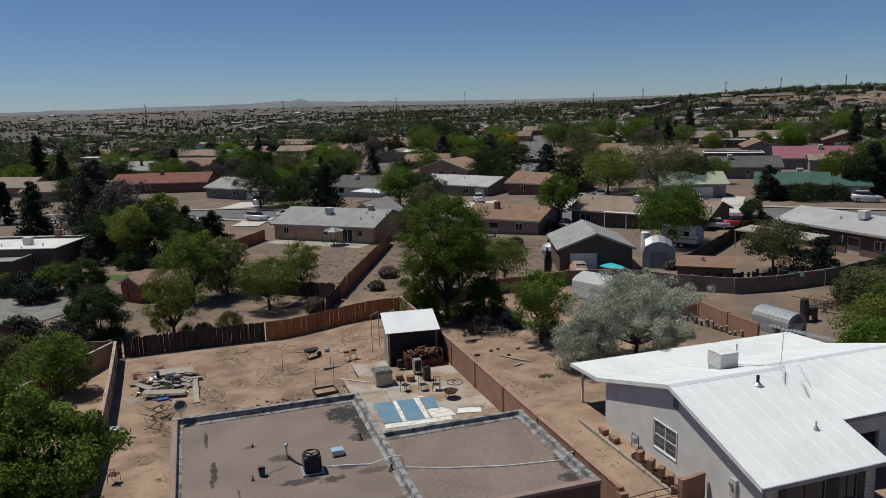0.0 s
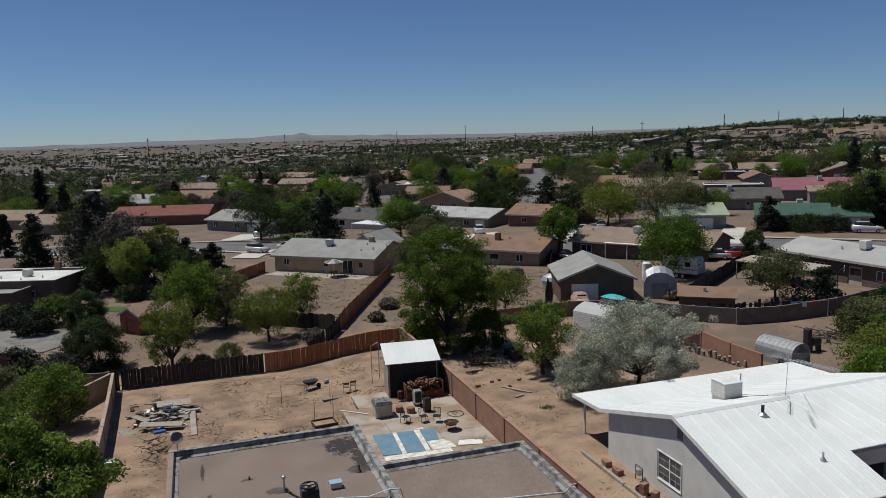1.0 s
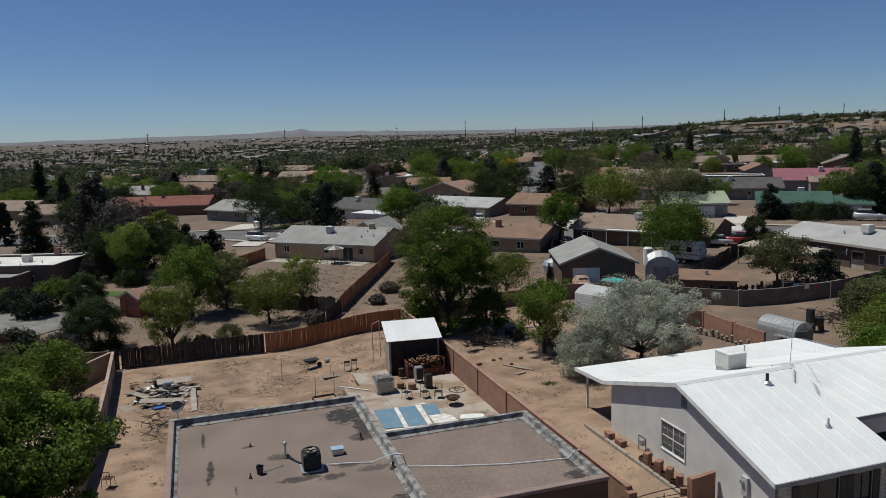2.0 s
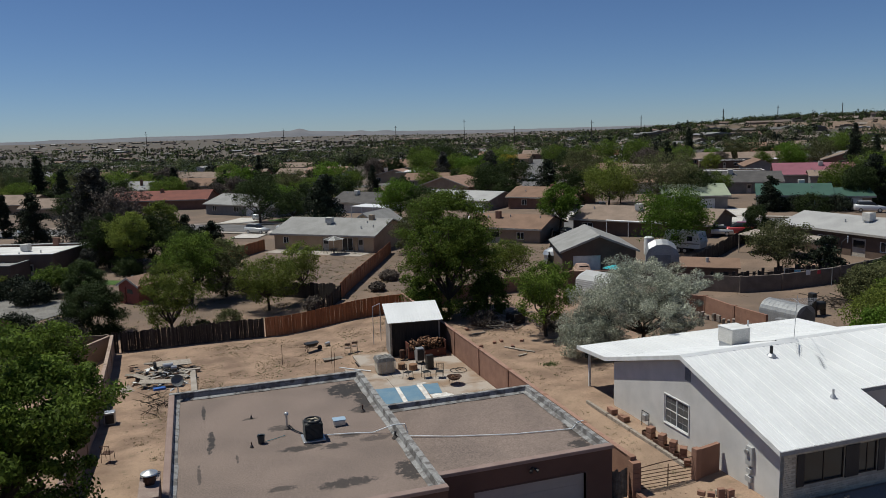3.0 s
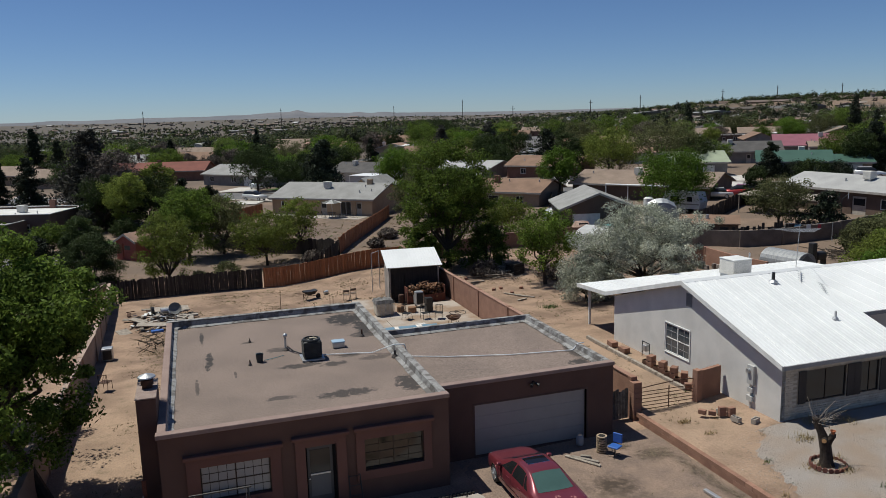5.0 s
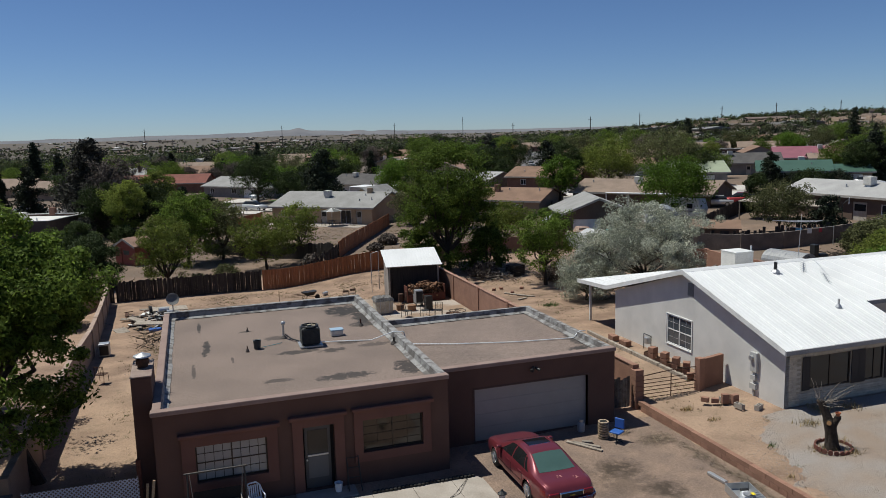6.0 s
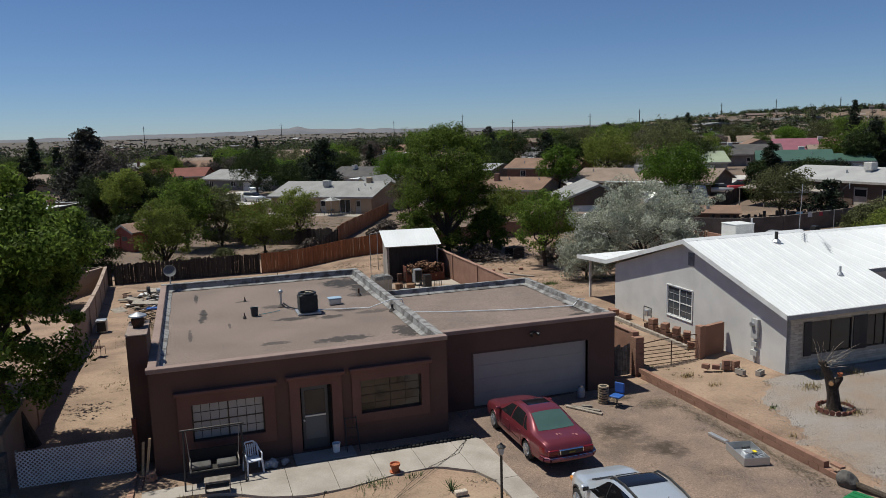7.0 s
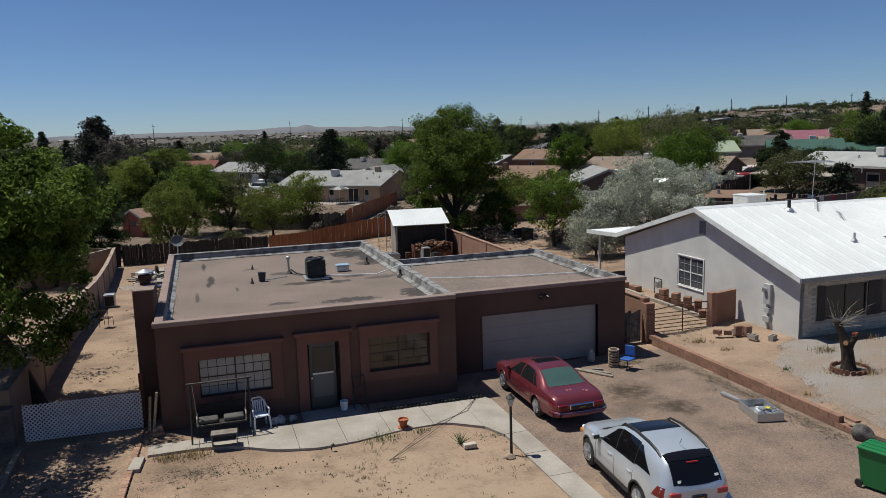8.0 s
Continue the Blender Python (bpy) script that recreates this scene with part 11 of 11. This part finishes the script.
# ---- far trees, far town, ridge and masts ----
def far_woods():
    """Trees among the far houses: the nearer ones copied from a few kinds, the rest one sheet of foliage clumps."""
    rnd = random.Random(5)
    kinds = []
    specs = [("elm", 7.4, 8.6), ("deep", 6.4, 7.6), ("dull", 7.4, 9.0), ("deep", 8.0, 9.5), ("bright", 6.4, 8.0), ("yellow", 6.4, 8.0), ("bare", 6.6, 8.6), ("elm", 8.6, 10.0), ("gold", 5.0, 6.0)]
    for k, (kind, h, w) in enumerate(specs):
        kinds.append(tree_thing("suburban_tree", "leafy %s street tree among far houses" % {"elm": "green", "deep": "deep green", "dull": "dull green", "bright": "bright green", "yellow": "yellow-green", "bare": "nearly bare", "gold": "golden"}[kind], kind, h, w, 1.6, 200 + k, 11000, 0.135, limb_n=9, clump=0.12, low=0.35))
    for k, (h, w, kd) in enumerate(((9.5, 6.5, "dark"), (8.0, 7.0, "pine"), (12.0, 6.0, "dark"))):
        kinds.append(conifer_thing("suburban_conifer", "dark conifer among the far houses", h, w, 300 + k, 9000, 0.16, kd))
    weight = [8, 8, 6, 6, 4, 6, 4, 6, 0.4, 4, 3, 2]
    used = [False] * len(kinds)
    near, far = [], []
    for n in range(50000):
        az, dist = radians(rnd.uniform(-17, 52)), 100 * (rnd.random() ** 0.72 * 19 + 1.35)
        if n >= 42000:
            dist = rnd.uniform(1500, 3300)
        x, y = -8 + dist * math.sin(az), -24 + dist * math.cos(az)
        keep = 0.8 if dist < 420 else 0.5 if dist < 650 else 0.3
        # open ground far off on the low side
        if dist > 650 and math.degrees(az) < 12:
            keep *= 0.28
        if dist > 330 and math.degrees(az) > 20:
            keep *= 0.6
        if noise.noise((x * 0.012, y * 0.012, 3)) < -0.25 or rnd.random() > keep:
            continue
        if abs((x - 55) * 0.93 - (y - 88) * 0.37) < 9 and 80 < y < 340 and x < 160:
            continue
        (near if dist < 330 else far).append((dist, x, y))
    placed = []
    houses = [(x, y) for _, x, y in TOWN]
    main = [(-150, 165), (-90, 156), (-38, 141), (-4, 131), (14, 114), (27, 101), (47, 88.5), (70, 70), (95, 47)]
    fixed = []
    for o in scene.objects:
        if o.parent is None and o.get("category") in ("house", "garage") and o.matrix_basis.translation.y > 60:
            for u, v, r in ((3, 4, 7.5), (11, 4, 7.5), (4, -5, 6), (11, -5, 6)):
                p = o.matrix_basis @ Vector((u, v, 0))
                fixed.append((p.x, p.y, r))
    fixed += [(o.matrix_basis.translation.x, o.matrix_basis.translation.y, 5) for o in scene.objects if o.parent is None and o.get("category") in ("tree", "car", "shrub") and o.matrix_basis.translation.y > 60]
    rnd.shuffle(near)
    for dist, x, y in near:
        if len(placed) > 430:
            break
        if any(math.hypot(x - a, y - b) < 6.8 for a, b in placed) or any(math.hypot(x - a, y - b) < r for a, b, r in fixed):
            continue
        if y < 165 and (min(abs(y - np.interp(x, [p[0] for p in main], [p[1] for p in main])), 99) < 9 or (y < np.interp(x, [p[0] for p in main], [p[1] for p in main]) and (rnd.random() < 0.75 or y < 95))):
            continue
        if 39.5 < math.degrees(math.atan2(x + 8, y + 24)) < 47.5 and dist < 260 and rnd.random() < 0.85:
            continue
        if (dist < 215 and x < 48 and rnd.random() < 0.8) or (x >= 48 and rnd.random() < 0.3):
            continue
        placed.append((x, y))
        k = rnd.choices(range(len(kinds)), weight)[0]
        if (k >= 9 or k == 6) and dist < 215:
            k = 1
        m = pose(x, y, terrain(x, y) - 0.1, 0, 0, rnd.uniform(0, 360)) @ Matrix.Scale(rnd.uniform(0.7, 1.25), 4)
        if not used[k]:
            kinds[k].matrix_basis = m
            used[k] = True
        else:
            o = copy_thing(kinds[k], m)
            o.matrix_basis = m
    for k, flag in enumerate(used):
        if not flag:
            for o in (*kinds[k].children_recursive, kinds[k]):
                bpy.data.objects.remove(o)
    rng = np.random.default_rng(8)
    groups = {"far_green_trees": ("far_deep", []), "far_dull_trees": ("far_dull", []), "far_dark_trees": ("far_dark", []), "far_pale_trees": ("far_yellow", []), "far_leafy_trees": ("far_elm", [])}
    names = list(groups)
    far.sort()
    for dist, x, y in far[:3000] + far[3000::max(1, (len(far) - 3000) // 3000)]:
        nm = rnd.choices(names, (4, 3, 2.5, 1.5, 3))[0]
        groups[nm][1].append((dist, x, y))
    for nm, (mat, spots) in groups.items():
        verts, faces = [], []
        for dist, x, y in spots:
            h = rnd.uniform(3.5, 8.0) * (1.15 if nm == "far_dark_trees" else 1)
            w = h * rnd.uniform(0.8, 1.25) * (0.6 if nm == "far_dark_trees" else 1)
            n = 150 if dist < 520 else 70 if dist < 900 else 26 if dist < 1500 else 12
            s = 0.48 if dist < 520 else 0.72 if dist < 900 else 1.1 if dist < 1500 else 1.6
            z0 = terrain(x, y)
            d = rng.normal(size=(n, 3))
            d /= np.linalg.norm(d, axis=1)[:, None]
            d *= (rng.random(n) ** 0.4)[:, None]
            bump = 1 + 0.3 * np.sin(d[:, 0] * 5 + x) * np.cos(d[:, 1] * 4 + y)
            p = np.stack([x + d[:, 0] * w / 2 * bump, y + d[:, 1] * w / 2 * bump, z0 + h * 0.54 + d[:, 2] * h * 0.46 * bump], 1)
            out = d + rng.normal(size=(n, 3)) * 0.35 + (0, 0, 0.2)
            a = np.cross(out, rng.normal(size=(n, 3)))
            a *= (s * rng.uniform(0.6, 1.3, n) / np.linalg.norm(a, axis=1))[:, None]
            b = np.cross(out, a)
            b *= (0.6 * s / np.maximum(1e-6, np.linalg.norm(b, axis=1)))[:, None]
            verts.append(np.stack([p - a, p + b, p + a, p - b], 1).reshape(-1, 3))
        if not verts:
            continue
        v = np.concatenate(verts)
        n = len(v) // 4
        me = bpy.data.meshes.new(nm)
        me.vertices.add(len(v))
        me.vertices.foreach_set("co", v.ravel())
        me.loops.add(len(v))
        me.loops.foreach_set("vertex_index", np.arange(len(v)))
        me.polygons.add(n)
        me.polygons.foreach_set("loop_start", np.arange(n) * 4)
        me.update(calc_edges=True)
        me.materials.append(LEAF[mat])
        tagged(new(nm, me), "far woods of %s trees among the houses" % nm.split("_")[1], "far woods", kind="stuff")


far_woods()


# muted close to the ground colour, so haze is painted into these roofs
FAR_ROOF = {"grey": (0.165, 0.16, 0.155), "brown": (0.125, 0.095, 0.078), "white": (0.45, 0.44, 0.43), "clay": (0.165, 0.115, 0.09), "tan": (0.165, 0.138, 0.115)}


def far_town():
    """Houses too far to tell apart: low blocks with gabled roofs, one sheet a colour."""
    rnd = random.Random(12)
    sheets = {k: bmesh.new() for k in ("grey", "brown", "white", "clay", "tan")}
    walls = bmesh.new()
    for n in range(620 + len(FAR_TOWN)):
        az, dist = radians(rnd.uniform(-17, 52)), 640 + 2700 * rnd.random() ** 1.25
        x, y = -8 + dist * math.sin(az), -24 + dist * math.cos(az)
        if n < len(FAR_TOWN):
            _, x, y = FAR_TOWN[n]
        z, big = terrain(x, y), (2.2 if rnd.random() < 0.05 else 1.0)
        L, D, e = rnd.uniform(12, 18) * big, rnd.uniform(8, 11) * big, 2.7 * (1.4 if big > 1 else 1)
        m = pose(x, y, z, 0, 0, -34 + rnd.choice((0, 90)) + rnd.uniform(-14, 14))
        box(walls, 0, L, 0, D, -2, e, m)
        bm = sheets[rnd.choices(list(sheets), (5, 4, 0.6, 3, 4))[0]]
        vs = [bm.verts.new(m @ Vector(p)) for p in ((-0.5, -0.5, e), (L + 0.5, -0.5, e), (L + 0.5, D + 0.5, e), (-0.5, D + 0.5, e), (-0.5, D / 2, e + 1.5), (L + 0.5, D / 2, e + 1.5))]
        for f in ((0, 1, 5, 4), (2, 3, 4, 5), (0, 4, 3), (1, 2, 5)):
            bm.faces.new([vs[i] for i in f])
    for k, bm in sheets.items():
        tagged(part("far_%s_roofs" % k, bm, surface("far_roofs_" + k, FAR_ROOF[k], None, 0.02, 0.3, 0.9, bump=0, grain=0.1, island=0.5), None), "far low house roofs in %s" % k, "far houses", kind="stuff")
    tagged(part("far_house_walls", walls, surface("far_stucco", (0.24, 0.19, 0.15), (0.17, 0.14, 0.11), 0.01, 0.3, 0.95, bump=0, grain=0.1, island=0.4), None), "far low house walls in tan stucco", "far houses", kind="stuff")


far_town()


def ridge():
    """The far volcanic ridge on the horizon with its small cones."""
    bm = bmesh.new()
    rows = []
    for i in range(221):
        az = -16 + 70 * i / 220
        d = 4300
        x, y = -8 + d * math.sin(radians(az)), -24 + d * math.cos(radians(az))
        base = 34 + 9 * step(-10, 0, az) + 8 * step(1, 8, az) - 12 * step(9, 14, az) - 8 * step(15, 24, az)
        cone = 0.0
        for c, w, h in ((7.9, 0.5, 15), (6.2, 1.3, 7), (2.9, 0.9, 2), (12.4, 0.5, 7), (14.2, 0.7, 7), (-3.2, 1.6, 2), (-8.4, 0.9, 5)):
            cone += h * math.exp(-((az - c) / w) ** 2)
        top = base + cone + 1.5 * noise.noise((az * 1.7, 0, 2))
        rows.append([bm.verts.new((x * f, y * f, z)) for f, z in ((0.90, -14), (0.95, top * 0.55 - 4), (1.0, top), (1.04, top * 0.5))])
    for a, b in zip(rows, rows[1:]):
        for k in range(3):
            bm.faces.new((a[k], a[k + 1], b[k + 1], b[k]))
    for f in bm.faces:
        f.smooth = True
    # blue-grey base colour: distance haze is mixed into the ridge
    m = surface("far_ridge", (0.155, 0.155, 0.165), (0.125, 0.128, 0.142), 0.004, 0.03, 1.0, bump=0, grain=0.08)
    tagged(part("backdrop_ridge", bm, m, None), "distant low desert ridge with small dark cones", "ridge", kind="structure")


ridge()


def bluff():
    """The eroded brown bluff that carries the upper houses on the rising side."""
    bm = bmesh.new()
    rows = []
    for i in range(161):
        az = 34 + 24 * i / 160
        base = 640 - 3.0 * (az - 34)
        row = []
        for k in range(9):
            u = k / 8
            gully = noise.noise((az * 2.3, u * 1.5, 1)) * 14 + noise.noise((az * 7.1, u * 3, 5)) * 7
            d = base + 46 * u + gully * (1 - abs(2 * u - 1)) - 8 * u
            x, y = -8 + d * math.sin(radians(az)), -24 + d * math.cos(radians(az))
            z0 = terrain(-8 + base * math.sin(radians(az)), -24 + base * math.cos(radians(az)))
            top = 6 + 3 * noise.noise((az * 0.35, 0, 9))
            row.append(bm.verts.new((x, y, z0 - 2 + (top + 2) * u ** 0.8 * step(34, 37.5, az) + 1.2 * noise.noise((az * 5, u * 6, 2)))))
        x, y = -8 + (base + 170) * math.sin(radians(az)), -24 + (base + 170) * math.cos(radians(az))
        row.append(bm.verts.new((x, y, terrain(x, y) - 1)))
        rows.append(row)
    for a, b in zip(rows, rows[1:]):
        for k in range(9):
            bm.faces.new((a[k], b[k], b[k + 1], a[k + 1]))
    for fc in bm.faces:
        fc.smooth = True
    m = surface("eroded_bluff_earth", (0.20, 0.14, 0.10), (0.10, 0.078, 0.058), 0.05, 0.35, 0.97, bump=0.0, grain=0.35)
    tagged(part("backdrop_bluff", bm, m, None), "eroded brown earth bluff below the upper houses", "bluff", kind="structure")


bluff()


def masts():
    for x, y, h in ((-60, 1071, 36), (130, 1150, 34), (300, 1130, 34), (395, 1080, 40), (311, 700, 22), (395, 690, 20), (500, 760, 20), (600, 740, 18), (680, 740, 18), (760, 720, 18)):
        m = thing("utility_mast", x, y, terrain(x, y), "tall thin dark utility pole far off", "utility pole", group="utility poles")
        bm = bmesh.new()
        rod(bm, (0, 0, -1), (0, 0, h), 0.55, 0.35, 8)
        part("pole", bm, WOOD_DARK, m)
        bm = bmesh.new()
        box(bm, -2.2, 2.2, -0.15, 0.15, h - 3.2, h - 2.9)
        part("crossarm", bm, WOOD_DARK, m)


masts()
